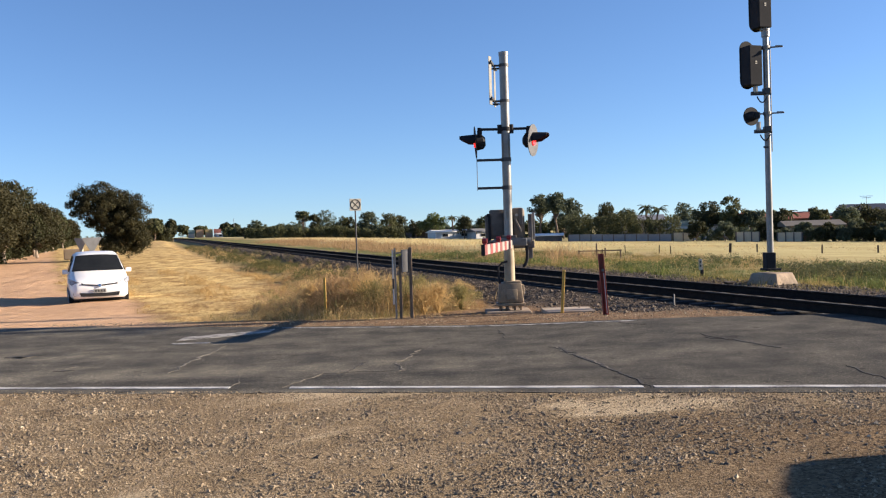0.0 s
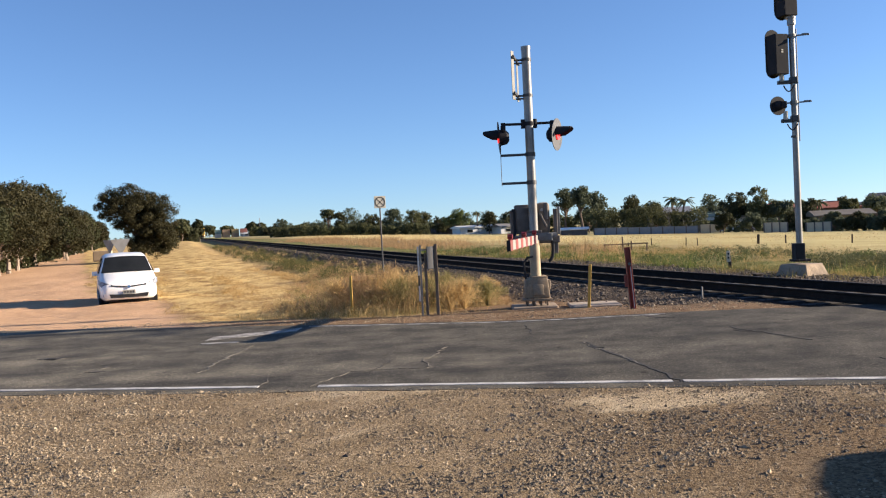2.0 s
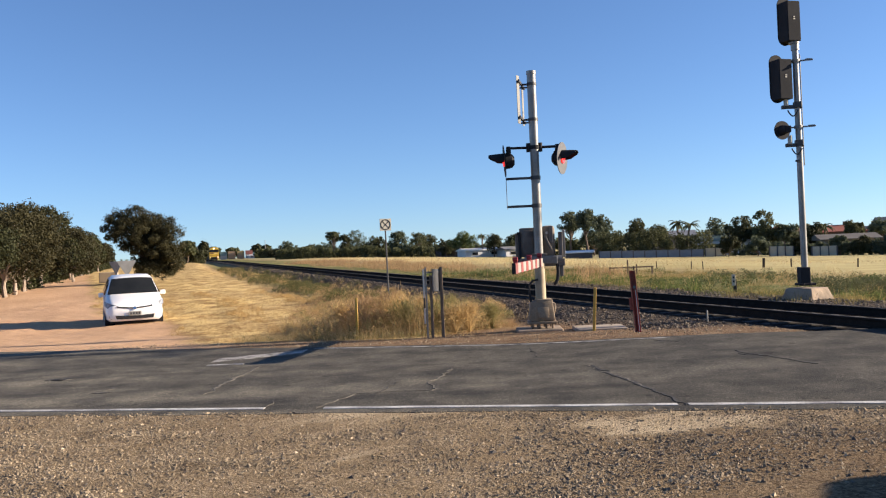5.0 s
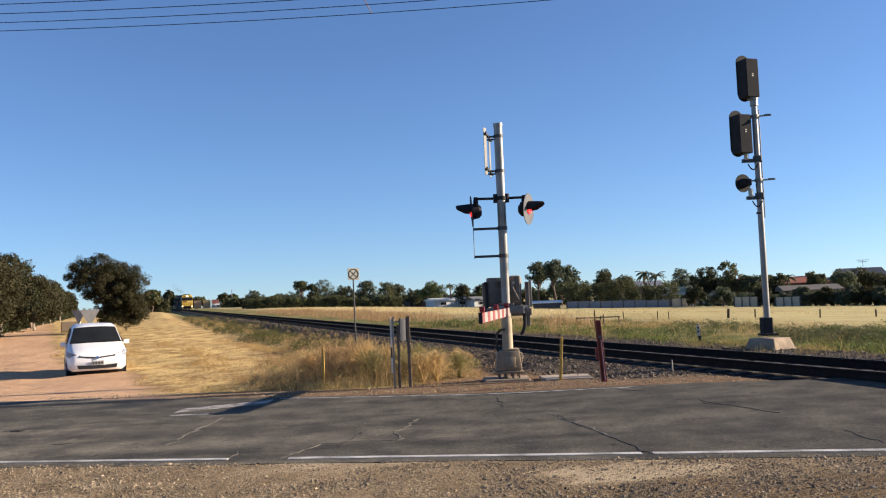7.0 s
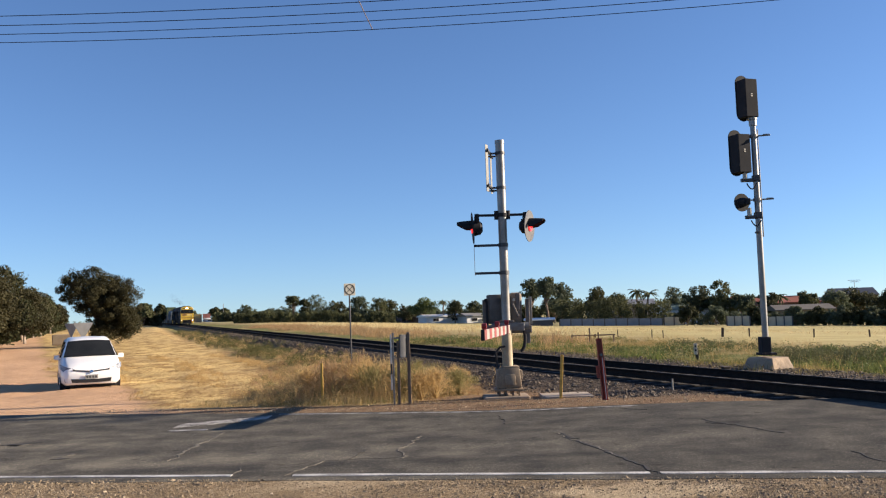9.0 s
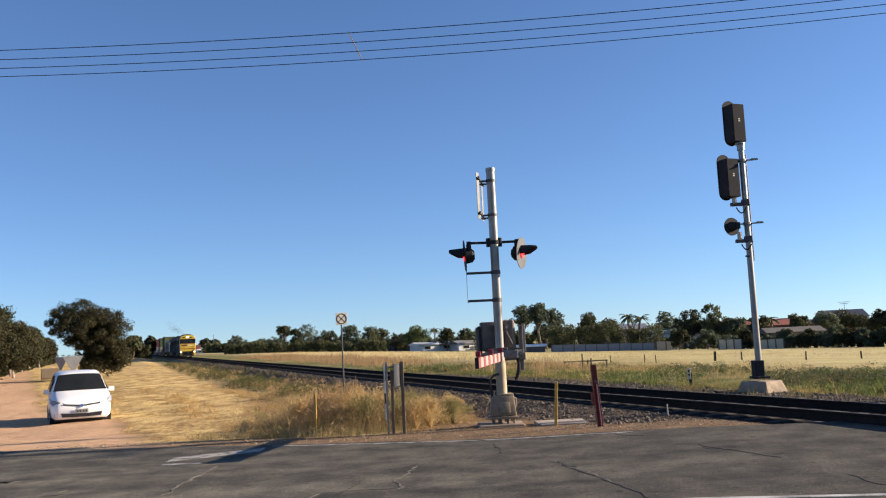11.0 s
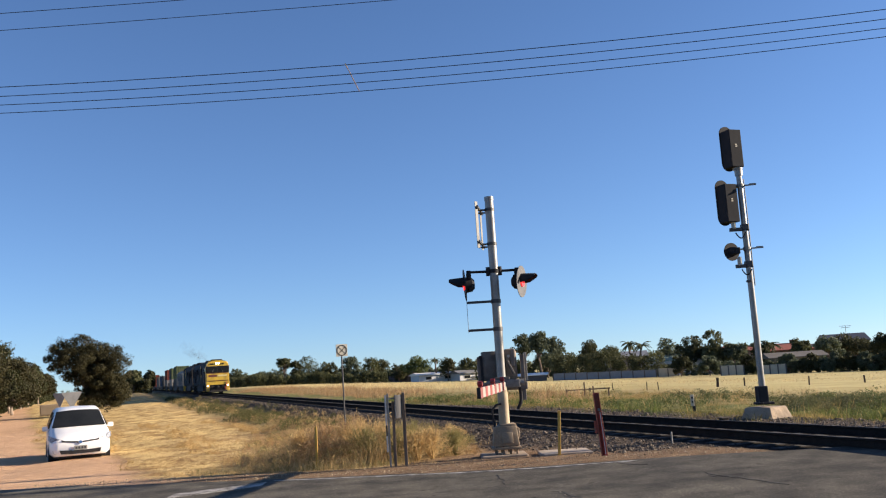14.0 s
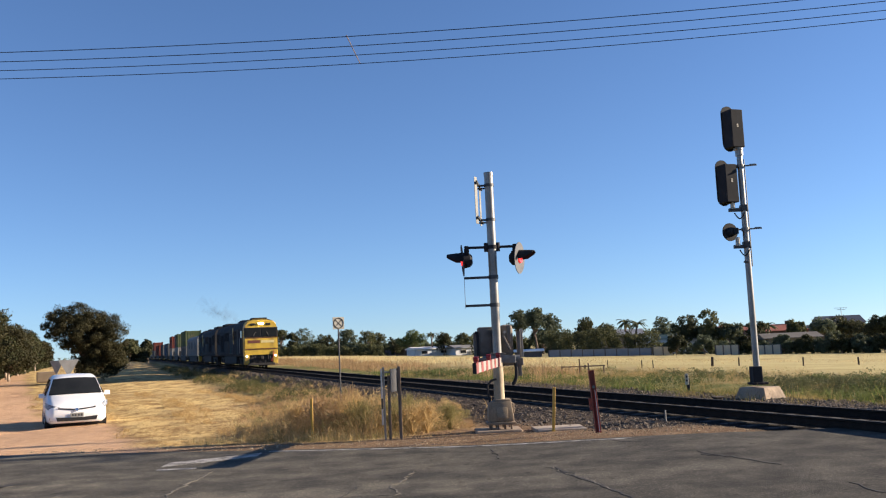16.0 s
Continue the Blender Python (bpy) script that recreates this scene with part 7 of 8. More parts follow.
for k, (x, y, h, w) in enumerate(FAR_TREES):
    tree("gum_tree", x, y, h, w, 240 + k, M_LEAF_DARK if k % 2 else M_LEAF_OLIVE, "distant dark gum tree near the far yard", low=0.2, clumps=26, per=30, size=0.42, group="distant trees")
bmw = thing("yard_mast", pose(-103.0, 430, 1.6), "tall thin steel mast in the far yard", "mast")
bm = bmesh.new()
tube(bm, (0, 0, -0.3), (0, 0, 8.6), 0.22, 0.12, n=8)
part("pole", bm, M_GREY, bmw)
rnd_w = np.random.RandomState(77)
C, R = [], []
for k in range(520):
    a = rnd_w.uniform(-0.62, 0.75)
    d = rnd_w.uniform(520, 900)
    x, y = d * math.sin(a), d * math.cos(a)
    if abs(x - float(track_x(min(y, 740)))) < 30:
        continue
    C.append((x, y, float(land_z(x, y)) + rnd_w.uniform(0.5, 4.5)))
    R.append(rnd_w.uniform(2.5, 4.5))
V, F = leaf_cloud(np.array(C), np.array(R), 26, 1.1, rnd_w, 0.7)
tagged(mesh_from("far_woods", V, F, M_LEAF_GREY), "distant belt of grey-green trees along the horizon", "woods", kind="stuff")


# ---- small things by the track and field ----
M_POST = mat("dark_weathered_post", (0.07, 0.05, 0.035), (0.035, 0.026, 0.02), scale=6, rough=0.95)


def field_post(x, y, h, w, m, label, lean=0):
    ob = thing("fence_post", pose(x, y, float(land_z(x, y)), 0, lean, 0), label, "post", "field fence posts")
    bm = bmesh.new()
    box(bm, (0, 0, h / 2 - 0.15), (w, w, h + 0.3), w * 0.1)
    part("post", bm, m, ob)


for x, h, w, lean in ((9.8, 0.5, 0.08, 2), (11.2, 1.0, 0.045, -2), (13.26, 1.2, 0.05, 1), (13.95, 1.05, 0.05, -3), (17.5, 1.15, 0.13, 3), (19.1, 1.1, 0.07, 0), (22.9, 1.0, 0.07, 2), (26.15, 1.05, 0.08, -2), (28.1, 1.2, 0.07, 5), (31, 1.1, 0.07, 0)):
    field_post(x, 55.0 - 0.1 * (x - 10), h * 0.46 if w < 0.1 else 0.55, w, M_POST, "weathered timber fence post at the field edge" if w < 0.1 else "stout rust-brown strainer post at the field edge", lean)

def track_gate():
    x, y = 8.4, 48.0
    ob = thing("timber_barrier", pose(x, y, -0.12), "low weathered timber barrier rail with uneven posts", "barrier")
    for dx, h in ((-1.1, 0.46), (-0.15, 0.80), (0.32, 0.55), (1.15, 0.42)):
        bm = bmesh.new()
        box(bm, (dx, 0, h / 2 - 0.1), (0.07, 0.07, h + 0.2), 0.01)
        part("post", bm, M_ROPE, ob)
    bm = bmesh.new()
    box(bm, (0.02, -0.06, 0.40), (2.4, 0.05, 0.07), 0.01)
    part("rail", bm, M_ROPE, ob)


track_gate()


def marker_post():
    ob = thing("kilometre_post", pose(7.86, 27.0, -0.16), "black post with a white top plate and plain dark marks", "post")
    bm = bmesh.new()
    box(bm, (0.02, 0, 0.25), (0.09, 0.06, 0.62), 0.01)
    part("post", bm, M_BLACK, ob)
    bm = bmesh.new()
    box(bm, (-0.03, -0.04, 0.54), (0.11, 0.02, 0.34), 0.01)
    pl = part("plate", bm, M_SIGNGREY, ob, "white plate")
    for z in (0.62, 0.50):
        bm = bmesh.new()
        box(bm, (-0.03, -0.053, z), (0.05, 0.006, 0.06))
        part("mark", bm, M_BLACK, pl)


marker_post()


M_SIGNBACK = mat("bare_sign_back", (0.28, 0.28, 0.27), (0.21, 0.21, 0.20), scale=4, rough=0.6)


def small_things():
    ob = thing("track_block", pose(6.75, 20.9, 0.02, 0, 0, 15), "small rusty steel block beside the rail", "block")
    bm = bmesh.new()
    box(bm, (0, 0, 0.10), (0.17, 0.17, 0.2), 0.02)
    box(bm, (0, 0, 0.21), (0.22, 0.2, 0.03), 0.008)
    part("body", bm, M_POST, ob)
    ob = thing("white_stake", pose(4.55, 17.4, 0.02), "thin pale stake in the ballast", "stake")
    bm = bmesh.new()
    tube(bm, (0, 0, -0.1), (0, 0, 0.26), 0.018, n=6)
    part("stake", bm, M_GREY, ob)
    # back of a triangular road sign behind the parked van
    x, y = -16.15, 40.5
    z = float(land_z(x, y))
    ob = thing("triangular_sign", pose(x, y, z, 0, 0, 20), "bare grey back of a triangular road sign on a post", "sign")
    bm = bmesh.new()
    tube(bm, (0, 0.04, -0.2), (0, 0.04, 2.15), 0.035, n=10)
    part("post", bm, M_GALV, ob)
    bm = bmesh.new()
    t = 1.83 - z
    extrude_outline(bm, [(-0.38, t), (0.38, t), (0.41, t - 0.05), (0.04, t - 0.70), (-0.04, t - 0.70), (-0.41, t - 0.05)], 0.01)
    part("plate", bm, M_SIGNBACK, ob, "pale grey metal plate")
    far_sign = copy_thing(ob, pose(-19.15, 46.5, z, 0, 0, -18))
    tagged(far_sign, "farther bare-backed triangular road sign on a post")
    ob = thing("electrical_cabinet", pose(-35.4, 84.0, float(land_z(-35.4, 84)) + 0.02, 0, 0, 12), "pale roadside electrical cabinet on the dirt", "cabinet")
    bm = bmesh.new()
    box(bm, (0, 0, 0.48), (1.7, 0.6, 1.0), 0.02)
    part("body", bm, M_WALL_BEIGE, ob)
    bm = bmesh.new()
    box(bm, (0, -0.31, 0.50), (1.5, 0.02, 0.85), 0.008)
    part("door", bm, M_WALL_BEIGE, ob)
    bm = bmesh.new()
    box(bm, (0.55, -0.33, 0.5), (0.04, 0.03, 0.14), 0.005)
    part("handle", bm, M_BLACK, ob)


M_WALL_BEIGE = mat("beige_cabinet_paint", (0.44, 0.36, 0.27), (0.36, 0.29, 0.21), scale=2, rough=0.7)
small_things()


# ---- overhead wires ----
UPPER_END = 12.02


def power_line():
    poles = (-30.0, 27.0)
    line_y = lambda x: 20.85 - 0.076 * x
    ends = []
    for x in poles:
        y = float(line_y(x)) + 1.0
        ob = thing("power_pole", pose(x, y, float(land_z(x, y))), "tall timber power pole with two cross-arms", "power pole", "power poles")
        g = float(land_z(x, y))
        bm = bmesh.new()
        tube(bm, (0, 0, -0.5), (0, 0, 12.4), 0.16, 0.11, n=14)
        smooth_all(part("pole", bm, M_ROPE, ob))
        bm = bmesh.new()
        box(bm, (0, -0.5, UPPER_END - 0.18 - g), (0.1, 1.6, 0.1), 0.01)
        upper = part("upper_cross_arm", bm, M_ROPE, ob)
        for yy in (-1.1, 0.1):
            bm = bmesh.new()
            tube(bm, (0, yy, UPPER_END - 0.14 - g), (0, yy, UPPER_END - g), 0.04, n=8)
            part("insulator", bm, M_WHITE, upper)
        bm = bmesh.new()
        box(bm, (0, 0, 10.62 - g), (0.1, 2.6, 0.1), 0.01)
        arm = part("cross_arm", bm, M_ROPE, ob)
        for k in range(4):
            bm = bmesh.new()
            tube(bm, (0, -1.05 + 0.70 * k, 10.66 - g), (0, -1.05 + 0.70 * k, 10.80 - g), 0.04, n=8)
            part("insulator", bm, M_WHITE, arm)

    for k in range(4):
        bm = bmesh.new()
        pts = []
        for j in range(41):
            f = j / 40
            x = poles[0] + (poles[1] - poles[0]) * f
            pts.append(Vector((x, float(line_y(x)) - 0.05 + 0.70 * k, 10.80 - 1.48 * 4 * f * (1 - f))))
        pipe(bm, pts, 0.010, n=5)
        tagged(part("overhead_wire", bm, M_BLACK), "thin dark overhead power wire", "wire", "overhead wires")
    for dy in (-0.1, 1.1):
        bm = bmesh.new()
        pts = []
        for j in range(41):
            f = j / 40
            x = poles[0] + (poles[1] - poles[0]) * f
            pts.append(Vector((x, float(line_y(x)) + dy, UPPER_END - (0.62 if dy > 0 else 0.70) * 4 * f * (1 - f))))
        pipe(bm, pts, 0.009, n=5)
        tagged(part("overhead_wire", bm, M_BLACK), "thin dark wire strung above the lower four", "wire", "overhead wires")
    bm = bmesh.new()
    tube(bm, (-1.68, float(line_y(-1.68)) - 0.10, 9.335), (-1.50, float(line_y(-1.50)) + 2.1, 9.335), 0.011, n=6)
    tagged(part("wire_spacer", bm, M_ROPE), "slim rod spacer clamped across four wires", "spacer")


power_line()


# ---- dry grass, weeds and stones ----
M_G_STRAW = mat("straw_blades", (0.62, 0.45, 0.21), (0.42, 0.28, 0.12), scale=1.2, fine=9, rough=0.8, vary=0.25, spec=0.2, thin=0.45)
M_G_HAY = mat("mown_hay", (0.60, 0.43, 0.19), (0.36, 0.23, 0.095), scale=1.0, fine=8, rough=0.85, vary=0.25, spec=0.15, thin=0.45)
M_G_BANK = mat("bank_olive_growth", (0.165, 0.150, 0.058), (0.075, 0.074, 0.030), scale=0.5, fine=5, rough=0.85, vary=0.25, spec=0.15, thin=0.45)
M_G_PALE = mat("pale_seed_grass", (0.62, 0.50, 0.27), (0.44, 0.34, 0.17), scale=0.6, fine=6, rough=0.8, vary=0.22, spec=0.2, thin=0.45)
M_G_BROWN = mat("rust_brown_weeds", (0.47, 0.32, 0.17), (0.30, 0.195, 0.10), scale=1.5, fine=9, rough=0.85, vary=0.25, spec=0.2, thin=0.45)
M_G_OLIVE = mat("olive_weeds", (0.31, 0.265, 0.11), (0.18, 0.16, 0.065), scale=1.5, fine=9, rough=0.8, vary=0.25, spec=0.2, thin=0.45)
M_G_GREEN = mat("green_weeds", (0.145, 0.175, 0.048), (0.075, 0.105, 0.03), scale=1.5, fine=9, rough=0.75, vary=0.25, spec=0.25, thin=0.45)


def blades(name, x, y, h, width, material, label, seed, lean=0.35, category="grass", tuft=0, spread=0.10):
    """Grass as single blades, each a slim bent strip rooted in the ground. x, y, h: arrays."""
    rnd = np.random.RandomState(seed)
    if tuft:
        own = np.repeat(rnd.uniform(0.45, 1.35, len(x)), tuft)
        x, y, h = np.repeat(x, tuft), np.repeat(y, tuft), np.repeat(h, tuft) * own * rnd.uniform(0.5, 1.1, len(x) * tuft)
        dx, dy = rnd.normal(0, spread, len(x)), rnd.normal(0, spread, len(x))
        x, y = x + dx, y + dy
    n = len(x)
    z = land_z(x, y) - 0.02
    a = np.arctan2(dy, dx) + rnd.normal(0, 0.6, n) if tuft else rnd.uniform(0, 2 * math.pi, n)
    l = np.abs(rnd.normal(0, lean, n)) * h
    b = rnd.uniform(0, math.pi, n)
    w = width * rnd.uniform(0.6, 1.4, n)
    sx, sy = np.cos(b) * w / 2, np.sin(b) * w / 2
    base = np.stack([x, y, z], -1)
    side = np.stack([sx, sy, np.zeros(n)], -1)
    mid = base + np.stack([np.cos(a) * l * 0.35, np.sin(a) * l * 0.35, h * 0.6], -1)
    tip = base + np.stack([np.cos(a) * l, np.sin(a) * l, h], -1)
    V = np.stack([base - side, base + side, mid + side * 0.8, mid - side * 0.8, tip], 1).reshape(-1, 3)
    i = np.arange(n) * 5
    F = np.concatenate([np.stack([i, i + 1, i + 2], -1), np.stack([i, i + 2, i + 3], -1), np.stack([i + 3, i + 2, i + 4], -1)])
    return tagged(mesh_from(name, V, F, material), label, category, kind="stuff")


def clumps(name, x, y, r, per, size, material, label, seed, category="weeds", up=0.55, thin=0.13):
    """Low bushy weeds: many small leaves gathered round each root."""
    rnd = np.random.RandomState(seed)
    c = np.stack([x, y, land_z(x, y) + r * up], -1)
    V, F = leaf_cloud(c, r, per, size, rnd, 0.8, aspect=thin, loose=1.5)
    return tagged(mesh_from(name, V, F, material), label, category, kind="stuff")


def scatter(n, seed, x0, x1, y0, y1, keep):
    """Points in a box, thinned by a density function of x, y (0 to 1)."""
    rnd = np.random.RandomState(seed)
    x, y = rnd.uniform(x0, x1, n), rnd.uniform(y0, y1, n)
    m = rnd.rand(n) < keep(x, y)
    return x[m], y[m], rnd


def side_of(x, y):
    return (x - track_x(y)) * 0.945


def verge_off(x, y):
    return y - far_line(x)


def clumpy(x, y, s, seed, lo=0.0):
    return np.clip(0.5 + 0.8 * noise2(x, y, s, seed), lo, 1)


def verge_bare(x):
    """How far the bare gravel verge reaches from the road's edge."""
    return 1.95 + 2.2 * sstep(-1.7, 0.4, x)


def weeds_zone(x, y):
    """Tall weeds between the road and the ballast, left of the mast."""
    s, off = side_of(x, y), verge_off(x, y)
    left = sstep(-0.6, 1.2, x + 4.1 + 0.15 * (y - 19) + 0.6 * noise2(x, y, 1.4))
    clear = sstep(0.2, 0.4, np.hypot(x + 2.45, np.minimum(y - 18.4, 0)))
    return clear * left * (1 - sstep(0.3, 1.1, x - 0.02 * (y - 18))) * sstep(-0.1, 0.5, off - verge_bare(x) + 0.25 * noise2(x, y, 0.8)) * (1 - sstep(-2.9, -2.2, s)) * (1 - sstep(34, 50, y))


def weed_height(x, y):
    return 0.24 + 0.56 * sstep(-4.6, -1.8, x) * (1 - sstep(-0.6, 0.8, x)) * sstep(17, 19, y) * (1 - sstep(22, 28, y)) + 0.14 * noise2(x, y, 1.3, 3.0)


for mname, m, n, seed, hs, w, lab in (("dry_weeds", M_G_STRAW, 80000, 1, 0.85, 0.005, "tall straw-coloured dry weeds on the verge"),
                                      ("brown_weeds", M_G_BROWN, 80000, 2, 1.1, 0.005, "tangled rust-brown dry weeds on the verge"),
                                      ("olive_weeds", M_G_OLIVE, 42000, 3, 1.1, 0.006, "olive-green weeds among the dry stalks")):
    x, y, rnd = scatter(n, seed, -10, 1.6, 16.4, 50, lambda x, y: weeds_zone(x, y) * clumpy(x, y, 1.1, seed * 1.7, 0.12))
    blades(mname, x, y, np.clip(weed_height(x, y), 0.1, 1) * hs * rnd.uniform(0.3, 1.2, len(x)), w, m, lab, seed, lean=1.0)
# pale fringe where the weeds meet the bare verge
x, y, rnd = scatter(26000, 8, -6.5, 0.6, 16.4, 22, lambda x, y: weeds_zone(x, y) * (1 - sstep(0.35, 0.8, verge_off(x, y) - verge_bare(x))) * clumpy(x, y, 0.7, 4.4, 0.1))
blades("weed_fringe", x, y, rnd.uniform(0.06, 0.26, len(x)), 0.009, M_G_PALE, "pale dry grass in front of the weeds", 8, lean=0.9)
# fine tangled stalks
for mname, m, n, seed, k, lab in (("brown_scrub", M_G_BROWN, 2400, 4, 1.0, "fine brown dry scrub on the verge"), ("olive_scrub", M_G_OLIVE, 1500, 5, 1.0, "fine olive scrub on the verge"), ("straw_scrub", M_G_STRAW, 2200, 6, 0.9, "fine straw-coloured scrub on the verge")):
    x, y, rnd = scatter(n, seed, -10, 1.4, 16.8, 50, lambda x, y: weeds_zone(x, y) * clumpy(x, y, 1.3, seed * 2.1, 0.1))
    r = np.clip(weed_height(x, y), 0.12, 0.8) * rnd.uniform(0.35, 0.75, len(x)) * k
    clumps(mname, x, y, r, 60, 0.085, m, lab, seed, up=0.8, thin=0.045)


def twiggy_bushes():
    """Dry twiggy bushes: many fine forked stems each."""
    rnd = np.random.RandomState(9)
    spots = [(-1.7, 19.6, 0.95), (-0.9, 19.0, 0.7), (-2.7, 20.4, 0.8), (-0.1, 18.8, 0.6), (0.4, 19.4, 0.55), (-2.1, 18.9, 0.6), (-1.2, 21.2, 0.8), (-1.5, 18.9, 0.75), (-2.4, 19.5, 0.9), (-3.0, 20.0, 0.75), (-0.6, 19.8, 0.8), (-1.9, 20.4, 0.95), (-0.4, 18.6, 0.6)]
    for k, (x, y, h) in enumerate(spots):
        ob = thing("dry_bush", pose(x, y, float(land_z(x, y)) - 0.02), "dry twiggy roadside bush, brown and olive", "bush", "dry bushes")
        P, Q, W = [], [], []
        for j in range(70):
            a, t = rnd.uniform(0, 6.283), abs(rnd.normal(0, 0.5))
            d = np.array([math.cos(a) * math.sin(t), math.sin(a) * math.sin(t), math.cos(t)])
            p = np.zeros(3)
            q = p + d * h * rnd.uniform(0.4, 0.6)
            P.append(p), Q.append(q), W.append(0.005)
            for i in range(4):
                d2 = d + rnd.normal(0, 0.45, 3)
                d2 /= np.linalg.norm(d2)
                r = q + d2 * h * rnd.uniform(0.2, 0.5)
                P.append(q), Q.append(r), W.append(0.003)
                for i2 in range(3):
                    d3 = d2 + rnd.normal(0, 0.7, 3)
                    P.append(r), Q.append(r + d3 / np.linalg.norm(d3) * h * rnd.uniform(0.08, 0.2)), W.append(0.004)
        P, Q, W = np.array(P), np.array(Q), np.array(W)[:, None]
        s = np.cross(Q - P, rnd.normal(size=P.shape))
        s = s / np.linalg.norm(s, axis=1)[:, None] * W
        V = np.stack([P - s, P + s, Q + s * 0.6, Q - s * 0.6], 1).reshape(-1, 3)
        mesh_from("twig_mass", V, np.arange(len(V)).reshape(-1, 4), (M_G_STRAW, M_G_OLIVE, M_G_BROWN)[k % 3], ob)


twiggy_bushes()


def straw_zone(x, y):
    s, off = side_of(x, y), verge_off(x, y)
    right_of_dirt = sstep(-0.2, 1.2, x - dirt_right(y) + 0.6 * noise2(x, y, 1.5))
    return right_of_dirt * sstep(1.2, 2.2, off + 0.5 * noise2(x, y, 1.2)) * (1 - sstep(-6.5, -4.5, s))


x, y, rnd = scatter(260000, 11, -24, 2, 17, 52, lambda x, y: straw_zone(x, y) * clumpy(x, y, 1.6, 0.7, 0.15) * 0.8)
blades("cut_straw", x, y, rnd.uniform(0.02, 0.09, len(x)), 0.007, M_G_STRAW, "short flattened straw on the mown verge", 11, lean=1.6)
x, y, rnd = scatter(9000, 15, -24, 0, 18, 52, lambda x, y: straw_zone(x, y) * np.clip(-0.15 + 1.2 * np.sin(2.1 * (x * 0.93 + y * 0.36) + 0.9 * noise2(x, y, 4.0, 0.3)) * clumpy(x, y, 2.0, 1.9, 0.1), 0, 1))
clumps("hay_heaps", x, y, rnd.uniform(0.10, 0.30, len(x)), 46, 0.10, M_G_HAY, "loose heaps of mown hay on the verge", 15, category="hay", up=0.10, thin=0.05)
x, y, rnd = scatter(40000, 12, -46, -4, 50, 140, lambda x, y: straw_zone(x, y) * clumpy(x, y, 3.0, 0.2, 0.2))
blades("far_straw", x, y, rnd.uniform(0.03, 0.07, len(x)), 0.025, M_G_STRAW, "short dry grass along the railway verge", 12, lean=2.0)
# low green and straw tufts at the road's edge and beside the dirt road
x, y, rnd = scatter(30000, 13, -10, -0.5, 16.3, 22, lambda x, y: sstep(0.9, 1.4, verge_off(x, y) + 0.3 * noise2(x, y, 0.7)) * (1 - sstep(2.4, 3.6, verge_off(x, y))) * (x > dirt_right(y) + 1.0) * (verge_off(x, y) > verge_bare(x) - 0.4) * clumpy(x, y, 0.8, 1.1))
blades("edge_tufts", x, y, rnd.uniform(0.05, 0.20, len(x)), 0.006, M_G_OLIVE, "olive tufts of grass along the road edge", 13, lean=1.0)
x, y, rnd = scatter(26000, 14, -10, 0.6, 16.0, 21, lambda x, y: sstep(1.0, 1.5, verge_off(x, y) + 0.3 * noise2(x, y, 0.9)) * (1 - sstep(2.6, 4.0, verge_off(x, y))) * (x > dirt_right(y) + 0.4) * (verge_off(x, y) > verge_bare(x) - 0.5) * clumpy(x, y, 1.0, 2.3))
blades("edge_straw", x, y, rnd.uniform(0.04, 0.20, len(x)), 0.005, M_G_STRAW, "pale dry grass tufts along the road edge", 14, lean=1.2)

# growth along the left foot of the bank
for m, n, seed, k, lab, nm in ((M_G_BANK, 26000, 21, 1.0, "olive-green growth along the foot of the railway bank", "bank_growth"), (M_G_STRAW, 2500, 22, 0.9, "dry straw growth along the foot of the railway bank", "bank_straw"), (M_G_BROWN, 3000, 23, 0.9, "brown dry weeds along the foot of the railway bank", "bank_weeds")):
    x, y, rnd = scatter(n, seed, -44, 2, 22, 130, lambda x, y: np.clip(1.2 - np.abs(side_of(x, y) + 4.2) / 1.7, 0, 1) * clumpy(x, y, 2.4, seed * 0.9, 0.1) * (sstep(30, 40, y) if seed == 21 else 1.0))
    clumps(nm, x, y, rnd.uniform(0.15, 0.42, len(x)) * k, 50, 0.13, m, lab, seed, thin=0.06)
x, y, rnd = scatter(40000, 24, -44, 2, 22, 120, lambda x, y: np.clip(1.15 - np.abs(side_of(x, y) + 4.5) / 2.4, 0, 1) * clumpy(x, y, 2.0, 0.9, 0.1))
blades("bank_grass", x, y, rnd.uniform(0.1, 0.4, len(x)), 0.014, M_G_STRAW, "dry grass along the foot of the railway bank", 24, lean=0.9)

# far side of the track: fine mixed meadow in drifts of green, gold and rust
M_G_MEADOW = mat("mixed_meadow_blades", (0.29, 0.215, 0.085), (0.062, 0.085, 0.026), scale=0.28, fine=1.6, rough=0.8, vary=0.35, spec=0.2, sharp=0.06, thin=0.45)
M_G_RUST = mat("rust_meadow_blades", (0.42, 0.28, 0.14), (0.22, 0.19, 0.075), scale=0.2, fine=1.2, rough=0.85, vary=0.3, spec=0.2, sharp=0.09, thin=0.45)


def far_side(x, y, a, b):
    s = side_of(x, y)
    return sstep(a, a + 1.2, s) * (1 - sstep(b * 0.75, b, s))


x, y, rnd = scatter(30000, 31, -14, 34, 12, 62, lambda x, y: far_side(x, y, 2.5, 17) * clumpy(x, y, 3.0, 1.2, 0.35))
blades("meadow_grass", x, y, rnd.uniform(0.10, 0.30, len(x)) * (0.75 + 0.4 * noise2(x, y, 3.5, 0.8)), 0.009, M_G_MEADOW, "fine green and golden meadow grass beyond the track", 31, lean=1.0, tuft=18, spread=0.15)
